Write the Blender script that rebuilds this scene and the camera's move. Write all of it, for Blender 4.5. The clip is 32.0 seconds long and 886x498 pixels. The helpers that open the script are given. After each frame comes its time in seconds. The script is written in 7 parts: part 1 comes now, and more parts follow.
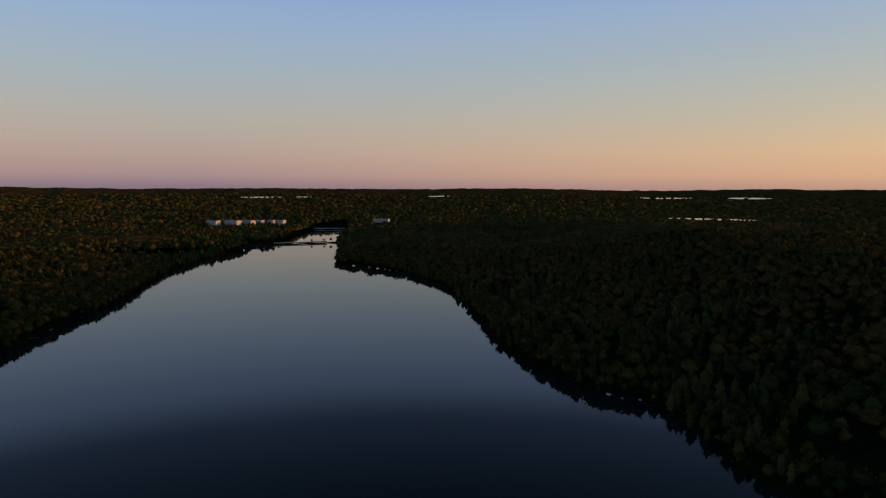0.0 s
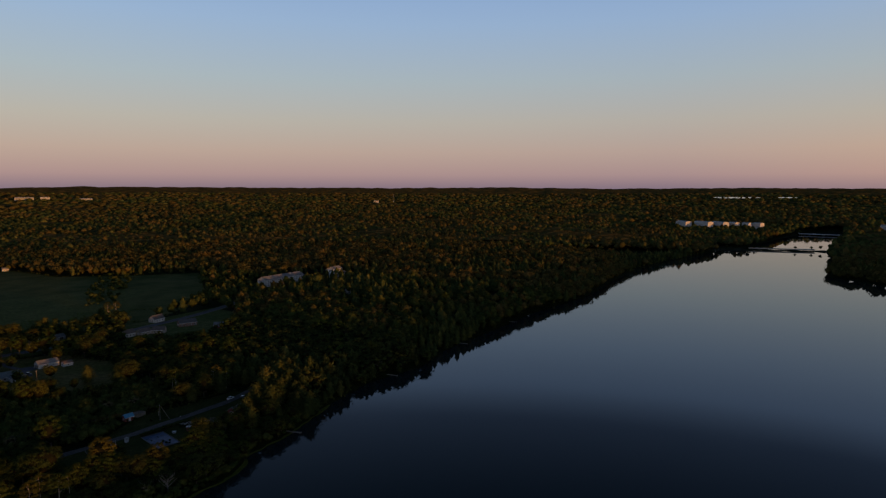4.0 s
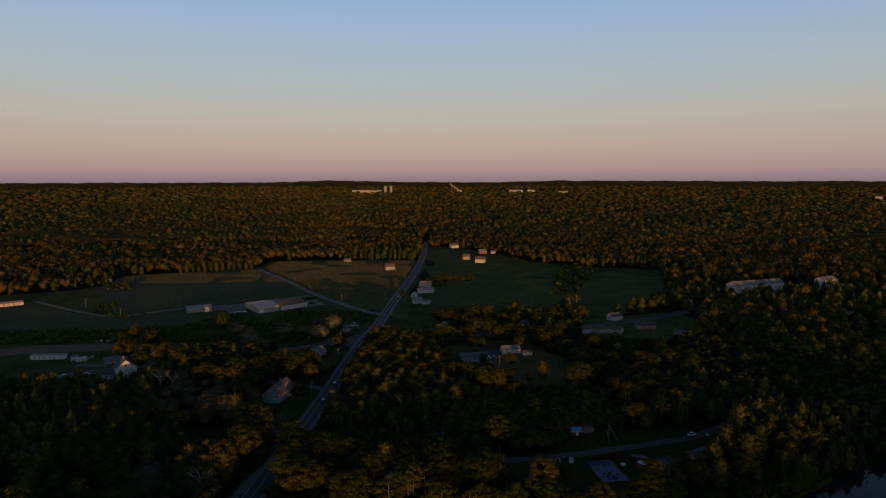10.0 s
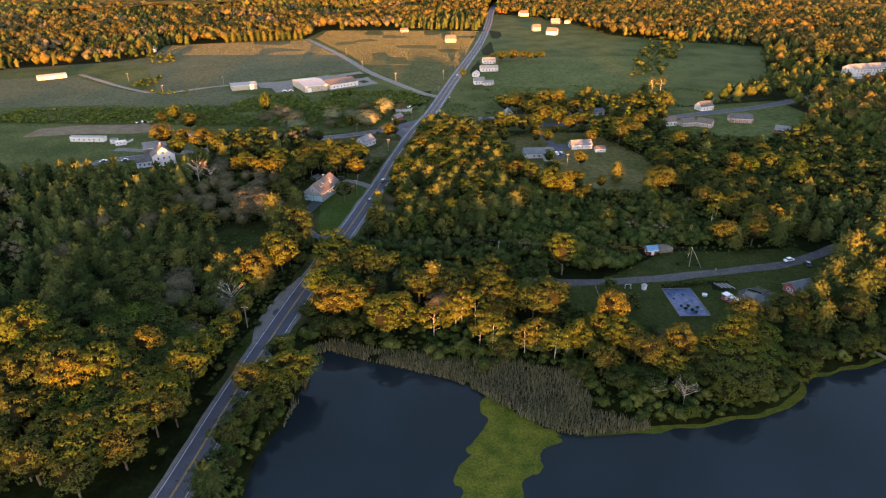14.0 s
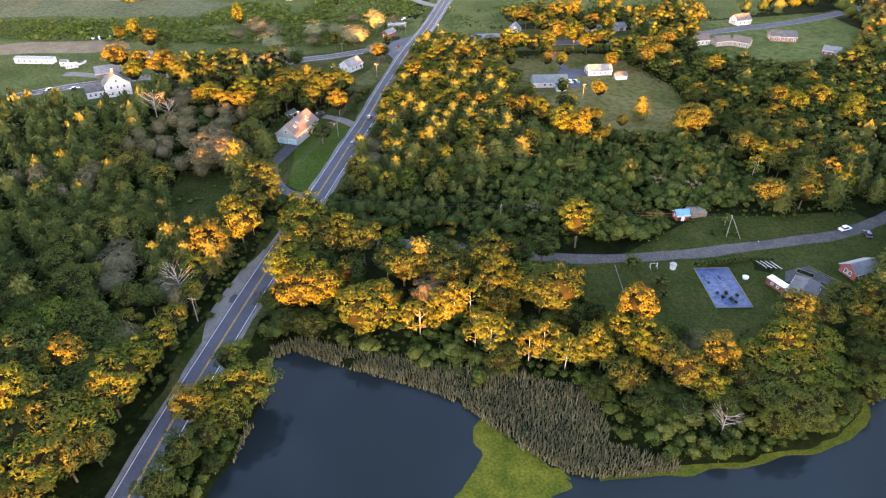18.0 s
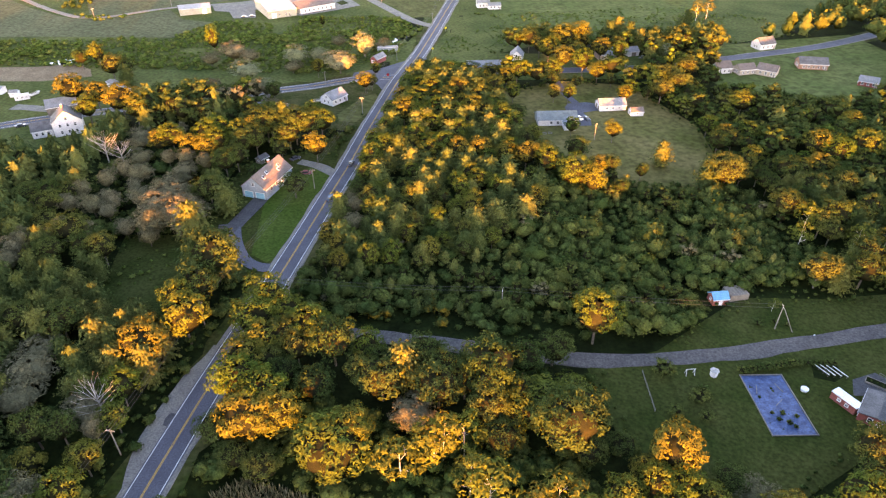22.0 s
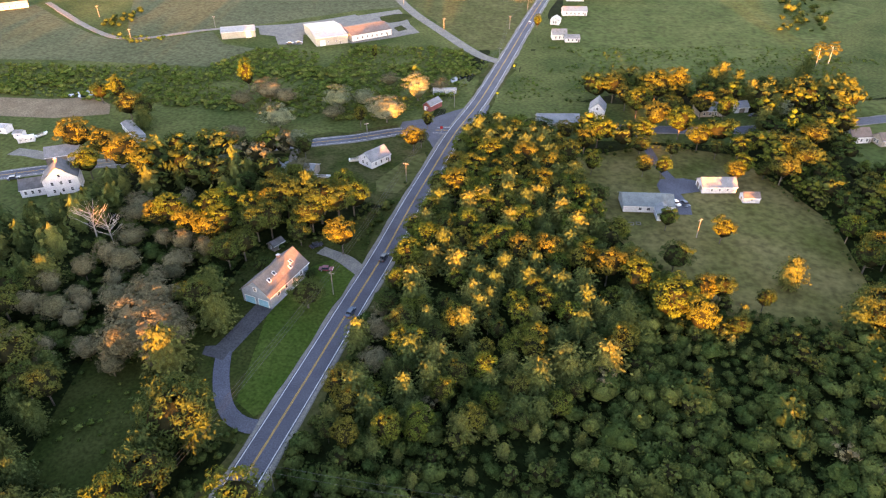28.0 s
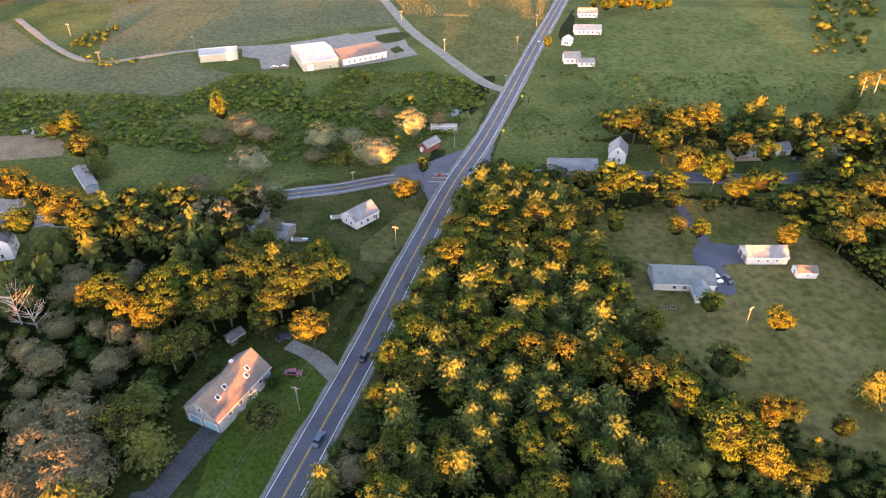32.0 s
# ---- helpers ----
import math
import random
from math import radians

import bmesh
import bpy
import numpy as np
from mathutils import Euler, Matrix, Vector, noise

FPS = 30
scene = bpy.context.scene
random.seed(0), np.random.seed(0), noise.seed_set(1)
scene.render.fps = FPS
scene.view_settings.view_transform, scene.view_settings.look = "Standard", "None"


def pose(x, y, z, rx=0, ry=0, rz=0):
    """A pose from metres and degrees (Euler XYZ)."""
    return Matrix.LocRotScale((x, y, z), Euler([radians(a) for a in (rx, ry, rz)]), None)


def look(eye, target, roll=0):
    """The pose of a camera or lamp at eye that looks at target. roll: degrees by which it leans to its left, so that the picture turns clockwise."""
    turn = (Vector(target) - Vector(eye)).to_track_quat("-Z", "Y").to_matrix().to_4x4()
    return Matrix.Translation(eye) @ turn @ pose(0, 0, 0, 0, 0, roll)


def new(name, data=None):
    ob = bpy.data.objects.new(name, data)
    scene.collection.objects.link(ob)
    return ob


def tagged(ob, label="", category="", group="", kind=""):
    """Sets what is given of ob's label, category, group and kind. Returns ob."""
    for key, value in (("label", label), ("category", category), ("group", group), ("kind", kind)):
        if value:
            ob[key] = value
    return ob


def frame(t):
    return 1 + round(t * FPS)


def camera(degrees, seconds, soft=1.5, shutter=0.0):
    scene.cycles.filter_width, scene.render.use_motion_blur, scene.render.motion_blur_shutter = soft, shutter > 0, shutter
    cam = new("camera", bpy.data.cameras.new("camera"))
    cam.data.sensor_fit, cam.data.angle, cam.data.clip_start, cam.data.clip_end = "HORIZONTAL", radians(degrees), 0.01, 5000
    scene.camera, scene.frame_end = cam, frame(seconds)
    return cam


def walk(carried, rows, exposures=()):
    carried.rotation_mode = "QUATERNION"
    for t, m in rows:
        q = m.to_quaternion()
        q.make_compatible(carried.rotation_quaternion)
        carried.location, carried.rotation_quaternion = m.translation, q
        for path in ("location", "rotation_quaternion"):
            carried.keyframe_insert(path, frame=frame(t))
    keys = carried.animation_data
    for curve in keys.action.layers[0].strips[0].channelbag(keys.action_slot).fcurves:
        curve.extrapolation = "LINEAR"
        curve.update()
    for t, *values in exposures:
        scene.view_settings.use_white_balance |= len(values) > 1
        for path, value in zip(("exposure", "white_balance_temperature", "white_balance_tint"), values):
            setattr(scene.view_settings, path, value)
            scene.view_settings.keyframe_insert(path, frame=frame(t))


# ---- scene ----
# World: x to the right of the flight line, y along it, z up; the land near the houses lies a little under z = 0.
cam = camera(69.8, 32.0, soft=1.25)
PATH = [
    (0, -61.87, -149.15, 122.49, -85.765, -5.432, 0.200),
    (0.5, -56.69, -148.27, 122.37, -81.140, -5.425, 0.189),
    (1, -51.60, -147.27, 122.27, -75.722, -5.431, 0.255),
    (1.5, -46.69, -145.98, 122.26, -70.365, -5.463, 0.316),
    (2, -41.99, -144.39, 122.38, -65.236, -5.508, 0.300),
    (2.5, -37.57, -142.44, 122.47, -60.187, -5.538, 0.254),
    (3, -33.38, -140.02, 122.35, -55.168, -5.573, 0.199),
    (3.5, -29.29, -137.18, 122.02, -50.176, -5.574, 0.111),
    (5.5, -15.13, -120.94, 118.29, -29.742, -5.238, -0.007),
    (6, -12.61, -116.09, 117.99, -24.736, -5.222, -0.045),
    (6.5, -10.38, -111.06, 117.89, -19.697, -5.223, -0.100),
    (7, -8.38, -105.78, 117.92, -14.648, -5.248, -0.184),
    (7.5, -6.55, -100.18, 117.97, -9.755, -5.231, -0.240),
    (8, -4.99, -94.29, 118.10, -7.718, -5.251, -0.212),
    (8.5, -3.73, -88.32, 118.27, -7.193, -5.273, -0.159),
    (9, -2.65, -82.36, 118.37, -6.668, -5.309, -0.128),
    (9.5, -1.61, -76.40, 118.29, -6.010, -5.335, -0.099),
    (10, -0.60, -70.52, 118.11, -5.068, -6.031, -0.076),
    (10.5, 0.28, -64.74, 118.06, -4.153, -8.538, -0.066),
    (11, 1.03, -59.03, 118.11, -3.250, -11.117, -0.061),
    (11.5, 1.74, -53.32, 118.13, -2.446, -13.713, -0.055),
    (12, 2.42, -47.49, 118.13, -1.611, -16.253, -0.059),
    (12.5, 3.06, -41.63, 118.17, -0.786, -18.821, -0.086),
    (13, 3.66, -35.80, 118.18, 0.013, -21.373, -0.126),
    (13.5, 4.15, -29.84, 118.12, 0.547, -23.874, -0.158),
    (14, 4.55, -23.79, 118.20, 0.807, -26.346, -0.172),
    (14.5, 5.01, -17.84, 118.50, 0.884, -28.838, -0.170),
    (16.5, 7.31, 5.50, 119.22, 1.247, -35.158, -0.106),
    (17, 7.64, 11.12, 119.18, 1.280, -35.130, -0.146),
    (17.5, 7.96, 16.77, 119.12, 1.297, -35.133, -0.165),
    (18, 8.27, 22.42, 118.96, 1.289, -35.078, -0.155),
    (18.5, 8.59, 28.05, 118.73, 1.312, -35.019, -0.128),
    (19, 8.89, 33.70, 118.55, 1.303, -34.996, -0.108),
    (19.5, 9.21, 39.35, 118.42, 1.311, -34.946, -0.112),
    (20, 9.56, 44.95, 118.34, 1.344, -34.907, -0.121),
    (20.5, 9.76, 50.50, 118.33, 1.362, -34.871, -0.101),
    (21, 9.73, 56.04, 118.40, 1.255, -34.848, -0.043),
    (21.5, 9.73, 61.70, 118.45, 1.162, -34.875, 0.019),
    (22, 9.96, 67.47, 118.39, 1.176, -34.826, 0.037),
    (22.5, 10.17, 73.20, 118.34, 1.187, -34.814, 0.021),
    (23, 10.12, 78.82, 118.34, 1.125, -34.791, 0.015),
    (23.5, 9.91, 84.34, 118.29, 2.474, -34.731, 0.025),
    (24, 9.82, 89.87, 118.25, 3.649, -34.704, 0.016),
    (24.5, 10.02, 95.44, 118.31, 4.387, -34.681, -0.029),
    (25, 10.24, 101.05, 118.54, 5.092, -34.727, -0.066),
    (25.5, 10.11, 106.71, 118.77, 5.555, -34.746, -0.068),
    (27.5, 8.67, 129.35, 118.79, 7.006, -34.710, 0.038),
    (28, 8.37, 134.89, 118.85, 7.354, -34.705, 0.040),
    (28.5, 8.11, 140.50, 118.83, 7.631, -34.695, -0.002),
    (29, 7.88, 146.18, 118.76, 7.864, -34.655, -0.055),
    (29.5, 7.52, 151.83, 118.76, 7.920, -34.671, -0.068),
    (30, 7.01, 157.51, 118.74, 7.870, -34.673, -0.049),
    (30.5, 6.51, 163.28, 118.65, 7.858, -34.672, -0.026),
    (31, 6.12, 168.98, 118.60, 7.863, -34.638, -0.035),
    (31.5, 5.75, 174.60, 118.60, 7.885, -34.631, -0.070),
    (32, 5.29, 180.27, 118.60, 7.855, -34.656, -0.049),
]
EXPOSURE = [(0.0, -0.26, 6300, 10), (10.0, -0.26, 6300, 10), (11.0, -0.2, 6300, 9), (12.0, 0.33, 6400, 7), (12.5, 1.05, 6700, 8), (13.0, 2.0, 7100, 11), (13.5, 2.85, 7700, 14), (14.5, 3.85, 8500, 18), (17.0, 4.6, 8900, 21), (20.0, 4.55, 8900, 21), (24.0, 4.38, 8900, 20), (32.0, 4.32, 8900, 20)]
walk(cam, [(t, pose(x, y, z, 90 + p, 0, a) @ pose(0, 0, 0, 0, 0, r)) for t, x, y, z, a, p, r in PATH], EXPOSURE)

# ---- light: the last sun from behind the flight line, a clear evening sky ----
SUN_AZ, SUN_EL = radians(175), radians(2.65)      # azimuth clockwise from +y
sun_way = Vector((math.sin(SUN_AZ) * math.cos(SUN_EL), math.cos(SUN_AZ) * math.cos(SUN_EL), math.sin(SUN_EL)))
sun = new("sun", bpy.data.lights.new("sun", "SUN"))
sun.data.energy, sun.data.angle, sun.data.color = 4.0, radians(0.5), (1.0, 0.40, 0.095)
sun.matrix_world = look((0, 0, 300), Vector((0, 0, 300)) - sun_way)

world = bpy.data.worlds.new("evening_sky")
scene.world = world
world.use_nodes = True
wn, wl = world.node_tree.nodes, world.node_tree.links
wn.clear()


def wnode(kind, **values):
    n = wn.new(kind)
    for key, value in values.items():
        n.inputs[key].default_value = value
    return n


def ramp(node_tree, stops, interpolation="LINEAR"):
    n = node_tree.nodes.new("ShaderNodeValToRGB")
    n.color_ramp.interpolation = interpolation
    e = n.color_ramp.elements
    while len(e) < len(stops):
        e.new(0.5)
    for i, (at, c) in enumerate(stops):
        e[i].position, e[i].color = at, (*c, 1)
    return n


co = wn.new("ShaderNodeTexCoord")
sep = wn.new("ShaderNodeSeparateXYZ")
wl.new(co.outputs["Generated"], sep.inputs[0])
# far from the sun: grey-mauve haze, rose band, pale gold, blue
away = ramp(world.node_tree, [(0.0, (0.27, 0.20, 0.26)), (0.02, (0.42, 0.29, 0.31)), (0.055, (0.49, 0.36, 0.34)), (0.10, (0.48, 0.43, 0.40)),
                              (0.16, (0.41, 0.47, 0.52)), (0.24, (0.33, 0.46, 0.67)), (0.30, (0.27, 0.41, 0.68)), (0.345, (0.085, 0.14, 0.28)), (0.45, (0.017, 0.041, 0.105)), (1.0, (0.014, 0.034, 0.078))])
near = ramp(world.node_tree, [(0.0, (0.66, 0.38, 0.27)), (0.02, (0.84, 0.48, 0.28)), (0.055, (0.82, 0.52, 0.30)), (0.10, (0.64, 0.52, 0.37)),
                              (0.18, (0.47, 0.50, 0.49)), (0.26, (0.36, 0.46, 0.64)), (0.30, (0.29, 0.41, 0.66)), (0.345, (0.09, 0.145, 0.28)), (0.45, (0.017, 0.041, 0.105)), (1.0, (0.014, 0.034, 0.078))])
wl.new(sep.outputs["Z"], away.inputs[0])
wl.new(sep.outputs["Z"], near.inputs[0])
dot = wn.new("ShaderNodeVectorMath")
dot.operation = "DOT_PRODUCT"
dot.inputs[1].default_value = tuple(sun_way)
wl.new(co.outputs["Generated"], dot.inputs[0])
side = wn.new("ShaderNodeMapRange")
side.inputs["From Min"].default_value, side.inputs["From Max"].default_value = -0.35, 0.85
wl.new(dot.outputs["Value"], side.inputs["Value"])
glow = wn.new("ShaderNodeMix")
glow.data_type = "RGBA"
wl.new(side.outputs["Result"], glow.inputs["Factor"])
wl.new(away.outputs["Color"], glow.inputs["A"])
wl.new(near.outputs["Color"], glow.inputs["B"])
sky = wn.new("ShaderNodeTexSky")
sky.sky_type, sky.sun_disc, sky.sun_elevation, sky.sun_rotation = "NISHITA", False, SUN_EL, SUN_AZ
back_a, back_b, both, out = wnode("ShaderNodeBackground", Strength=0.96), wnode("ShaderNodeBackground", Strength=0.05), wn.new("ShaderNodeAddShader"), wn.new("ShaderNodeOutputWorld")
# thin high cloud overhead, seen only in the water
cloud, thin, high_up, veil = wn.new("ShaderNodeTexNoise"), wn.new("ShaderNodeMapRange"), wn.new("ShaderNodeMapRange"), wn.new("ShaderNodeMix")
cloud.inputs["Scale"].default_value, cloud.inputs["Detail"].default_value, cloud.inputs["Roughness"].default_value = 5.0, 5, 0.55
thin.inputs["From Min"].default_value, thin.inputs["From Max"].default_value, thin.inputs["To Min"].default_value, thin.inputs["To Max"].default_value = 0.38, 0.64, 0.55, 1.7
high_up.inputs["From Min"].default_value, high_up.inputs["From Max"].default_value = 0.45, 0.62
veil.data_type, veil.blend_type = "RGBA", "MULTIPLY"
wl.new(co.outputs["Generated"], cloud.inputs["Vector"])
wl.new(cloud.outputs["Fac"], thin.inputs["Value"])
wl.new(sep.outputs["Z"], high_up.inputs["Value"])
wl.new(high_up.outputs["Result"], veil.inputs["Factor"])
wl.new(glow.outputs["Result"], veil.inputs["A"])
wl.new(thin.outputs["Result"], veil.inputs["B"])
wl.new(veil.outputs["Result"], back_a.inputs["Color"])
wl.new(sky.outputs["Color"], back_b.inputs["Color"])
wl.new(back_a.outputs[0], both.inputs[0])
wl.new(back_b.outputs[0], both.inputs[1])
wl.new(both.outputs[0], out.inputs["Surface"])


# ---- materials ----
def mat(name, c1, c2, scale=0.2, rough=0.85, bump=0.0, bump_scale=4.0, fine=None, metal=0.0, vary=0.0, island=0.0, spec=0.3, depth=1.0):
    """Two colours mixed by noise at one scale, finer grain on top, and a bump; vary: by object, island: by loose piece."""
    m = bpy.data.materials.new(name)
    m.use_nodes = True
    nt = m.node_tree
    b = nt.nodes["Principled BSDF"]
    b.inputs["Roughness"].default_value, b.inputs["Metallic"].default_value, b.inputs["Specular IOR Level"].default_value = rough, metal, spec
    geo = nt.nodes.new("ShaderNodeNewGeometry")
    n1, n2 = nt.nodes.new("ShaderNodeTexNoise"), nt.nodes.new("ShaderNodeTexNoise")
    n1.inputs["Scale"].default_value, n1.inputs["Detail"].default_value = scale, 6
    n2.inputs["Scale"].default_value, n2.inputs["Detail"].default_value = fine or scale * 9, 4
    for n in (n1, n2):
        nt.links.new(geo.outputs["Position"], n.inputs["Vector"])
    r = ramp(nt, [(0.32, [0.78 * depth * c for c in c1]), (0.68, [0.78 * depth * c for c in c2])])
    nt.links.new(n1.outputs["Fac"], r.inputs[0])
    mr = nt.nodes.new("ShaderNodeMapRange")
    mr.inputs["From Min"].default_value, mr.inputs["From Max"].default_value, mr.inputs["To Min"].default_value, mr.inputs["To Max"].default_value = 0.28, 0.72, 0.6, 1.4
    nt.links.new(n2.outputs["Fac"], mr.inputs["Value"])
    value = mr.outputs["Result"]
    for amount, source in ((vary, "object"), (island, "island")):
        if amount:
            src = nt.nodes.new("ShaderNodeObjectInfo").outputs["Random"] if source == "object" else geo.outputs["Random Per Island"]
            k = nt.nodes.new("ShaderNodeMapRange")
            k.inputs["To Min"].default_value, k.inputs["To Max"].default_value = 1 - amount, 1 + amount
            nt.links.new(src, k.inputs["Value"])
            mul = nt.nodes.new("ShaderNodeMath")
            mul.operation = "MULTIPLY"
            nt.links.new(value, mul.inputs[0])
            nt.links.new(k.outputs["Result"], mul.inputs[1])
            value = mul.outputs[0]
    hsv = nt.nodes.new("ShaderNodeHueSaturation")
    nt.links.new(r.outputs["Color"], hsv.inputs["Color"])
    nt.links.new(value, hsv.inputs["Value"])
    nt.links.new(hsv.outputs["Color"], b.inputs["Base Color"])
    if bump:
        n3, bp = nt.nodes.new("ShaderNodeTexNoise"), nt.nodes.new("ShaderNodeBump")
        n3.inputs["Scale"].default_value = bump_scale
        bp.inputs["Strength"].default_value, bp.inputs["Distance"].default_value = bump, 0.1
        nt.links.new(geo.outputs["Position"], n3.inputs["Vector"])
        nt.links.new(n3.outputs["Fac"], bp.inputs["Height"])
        nt.links.new(bp.outputs["Normal"], b.inputs["Normal"])
    return m


def leaf_mat(name, c1, c2, c3, island=0.36):
    """Foliage: hue by tree (object and the joined woods' own tint), lightness by leaf clump, some light let through."""
    m = bpy.data.materials.new(name)
    m.use_nodes = True
    nt = m.node_tree
    nt.nodes.clear()
    geo, info, att = nt.nodes.new("ShaderNodeNewGeometry"), nt.nodes.new("ShaderNodeObjectInfo"), nt.nodes.new("ShaderNodeAttribute")
    att.attribute_name = "tint"
    add, frac = nt.nodes.new("ShaderNodeMath"), nt.nodes.new("ShaderNodeMath")
    add.operation, frac.operation = "ADD", "FRACT"
    nt.links.new(info.outputs["Random"], add.inputs[0])
    nt.links.new(att.outputs["Fac"], add.inputs[1])
    nt.links.new(add.outputs[0], frac.inputs[0])
    r = ramp(nt, [(0.0, [0.66 * c for c in c1]), (0.55, [0.66 * c for c in c2]), (1.0, [0.66 * c for c in c3])])
    nt.links.new(frac.outputs[0], r.inputs[0])
    k = nt.nodes.new("ShaderNodeMapRange")
    k.inputs["To Min"].default_value, k.inputs["To Max"].default_value = 1 - island, 1 + island
    nt.links.new(geo.outputs["Random Per Island"], k.inputs["Value"])
    tex, span, mul = nt.nodes.new("ShaderNodeTexNoise"), nt.nodes.new("ShaderNodeMapRange"), nt.nodes.new("ShaderNodeMath")
    tex.inputs["Scale"].default_value, tex.inputs["Detail"].default_value = 2.6, 5
    span.inputs["From Min"].default_value, span.inputs["From Max"].default_value = 0.3, 0.7
    span.inputs["To Min"].default_value, span.inputs["To Max"].default_value = 0.6, 1.36
    mul.operation = "MULTIPLY"
    nt.links.new(geo.outputs["Position"], tex.inputs["Vector"])
    nt.links.new(tex.outputs["Fac"], span.inputs["Value"])
    nt.links.new(span.outputs["Result"], mul.inputs[0])
    nt.links.new(k.outputs["Result"], mul.inputs[1])
    hsv = nt.nodes.new("ShaderNodeHueSaturation")
    nt.links.new(mul.outputs[0], hsv.inputs["Value"])
    nt.links.new(r.outputs["Color"], hsv.inputs["Color"])
    d, t, mix, o = nt.nodes.new("ShaderNodeBsdfDiffuse"), nt.nodes.new("ShaderNodeBsdfTranslucent"), nt.nodes.new("ShaderNodeMixShader"), nt.nodes.new("ShaderNodeOutputMaterial")
    mix.inputs[0].default_value = 0.15
    nt.links.new(hsv.outputs["Color"], d.inputs["Color"])
    nt.links.new(hsv.outputs["Color"], t.inputs["Color"])
    nt.links.new(d.outputs[0], mix.inputs[1])
    nt.links.new(t.outputs[0], mix.inputs[2])
    nt.links.new(mix.outputs[0], o.inputs["Surface"])
    return m


M_GRASS = mat("meadow_grass", (0.040, 0.061, 0.017), (0.094, 0.104, 0.034), 0.035, 0.95, 0.6, 1.5, fine=0.6, spec=0.02, depth=0.98)
M_VERGE = mat("dry_verge_grass", (0.030, 0.048, 0.010), (0.090, 0.084, 0.034), 0.12, 0.95, 0.4, 2, fine=0.9, spec=0.02, depth=0.75)
M_LAWN = mat("mown_lawn", (0.030, 0.045, 0.011), (0.060, 0.068, 0.021), 0.08, 0.95, 0.3, 3, fine=1.2, spec=0.02, depth=0.75)
M_MOWN = mat("mown_meadow", (0.060, 0.084, 0.024), (0.100, 0.114, 0.038), 0.03, 0.95, 0.4, 2, fine=0.35, spec=0.02, depth=0.95)
M_HAY = mat("pale_hay_field", (0.094, 0.106, 0.054), (0.126, 0.132, 0.070), 0.02, 0.95, 0.3, 2, fine=0.5, spec=0.02, depth=0.75)
M_DRY = mat("dry_grass", (0.084, 0.094, 0.03), (0.122, 0.120, 0.045), 0.05, 0.95, 0.3, 2, spec=0.02, depth=0.75)
M_SOIL = mat("bare_soil", (0.20, 0.15, 0.10), (0.27, 0.21, 0.14), 0.15, 0.95, 0.3, 2, spec=0.02, depth=0.75)
# twig core coloured near black to paint the shade inside crowns
M_CROWN_SHADE = mat("crown_core_shade", (0.016, 0.018, 0.009), (0.028, 0.027, 0.014), 0.8, 1.0, spec=0.0, depth=0.75)
# woodland floor's own dark colour, deepened so gaps between trees read as shade
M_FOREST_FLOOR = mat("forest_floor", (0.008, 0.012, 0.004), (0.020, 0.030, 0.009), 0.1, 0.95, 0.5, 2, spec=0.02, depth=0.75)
M_ASPHALT = mat("worn_asphalt", (0.094, 0.098, 0.124), (0.128, 0.132, 0.162), 0.15, 0.9, 0.1, 20, fine=3, spec=0.12, depth=0.75)
M_ASPHALT_DARK = mat("newer_asphalt", (0.07, 0.07, 0.078), (0.095, 0.095, 0.10), 0.3, 0.9, 0.1, 20, spec=0.12, depth=0.75)
M_GRAVEL = mat("gravel", (0.19, 0.18, 0.165), (0.27, 0.25, 0.22), 0.3, 0.95, 0.3, 12, spec=0.12, depth=0.75)
M_YELLOW = mat("yellow_road_paint", (0.50, 0.27, 0.04), (0.62, 0.36, 0.07), 0.5, 0.8)
M_WHITE_LINE = mat("white_road_paint", (0.5, 0.5, 0.5), (0.68, 0.68, 0.68), 0.6, 0.8)
M_ALGAE = mat("duckweed_mat", (0.055, 0.085, 0.012), (0.150, 0.150, 0.022), 0.22, 0.9, 0.6, 5, fine=1.6, spec=0.05, depth=0.75)
M_BARK = mat("bark", (0.06, 0.05, 0.04), (0.13, 0.11, 0.09), 1.5, 0.95)
M_BIRCH = mat("pale_birch_bark", (0.42, 0.38, 0.34), (0.62, 0.57, 0.52), 1.2, 0.9)
M_DEAD = mat("bleached_dead_wood", (0.22, 0.20, 0.18), (0.36, 0.33, 0.30), 1.0, 0.95)
L_BROAD = leaf_mat("broad_leaves", (0.035, 0.059, 0.018), (0.056, 0.078, 0.024), (0.088, 0.099, 0.027))
# leaves yellowed for autumn and also to carry the low sun's gold
L_GOLD = leaf_mat("sun_gold_turning_leaves", (0.059, 0.095, 0.020), (0.087, 0.108, 0.023), (0.120, 0.108, 0.024))
L_PINE = leaf_mat("pine_needles", (0.045, 0.068, 0.024), (0.073, 0.095, 0.030), (0.112, 0.119, 0.036))
L_YOUNG_PINE = leaf_mat("young_pine_needles", (0.053, 0.080, 0.028), (0.086, 0.112, 0.036), (0.131, 0.140, 0.042))
L_WILLOW = leaf_mat("grey_brown_willow_leaves", (0.108, 0.102, 0.056), (0.134, 0.122, 0.070), (0.150, 0.132, 0.078))
L_PALE = leaf_mat("pale_willow_leaves", (0.125, 0.150, 0.088), (0.150, 0.168, 0.100), (0.165, 0.165, 0.100))
L_SHRUB = leaf_mat("shrub_leaves", (0.037, 0.064, 0.019), (0.062, 0.088, 0.026), (0.095, 0.114, 0.032))
L_BRUSH = leaf_mat("meadow_brush_leaves", (0.070, 0.115, 0.026), (0.098, 0.138, 0.032), (0.132, 0.156, 0.044))
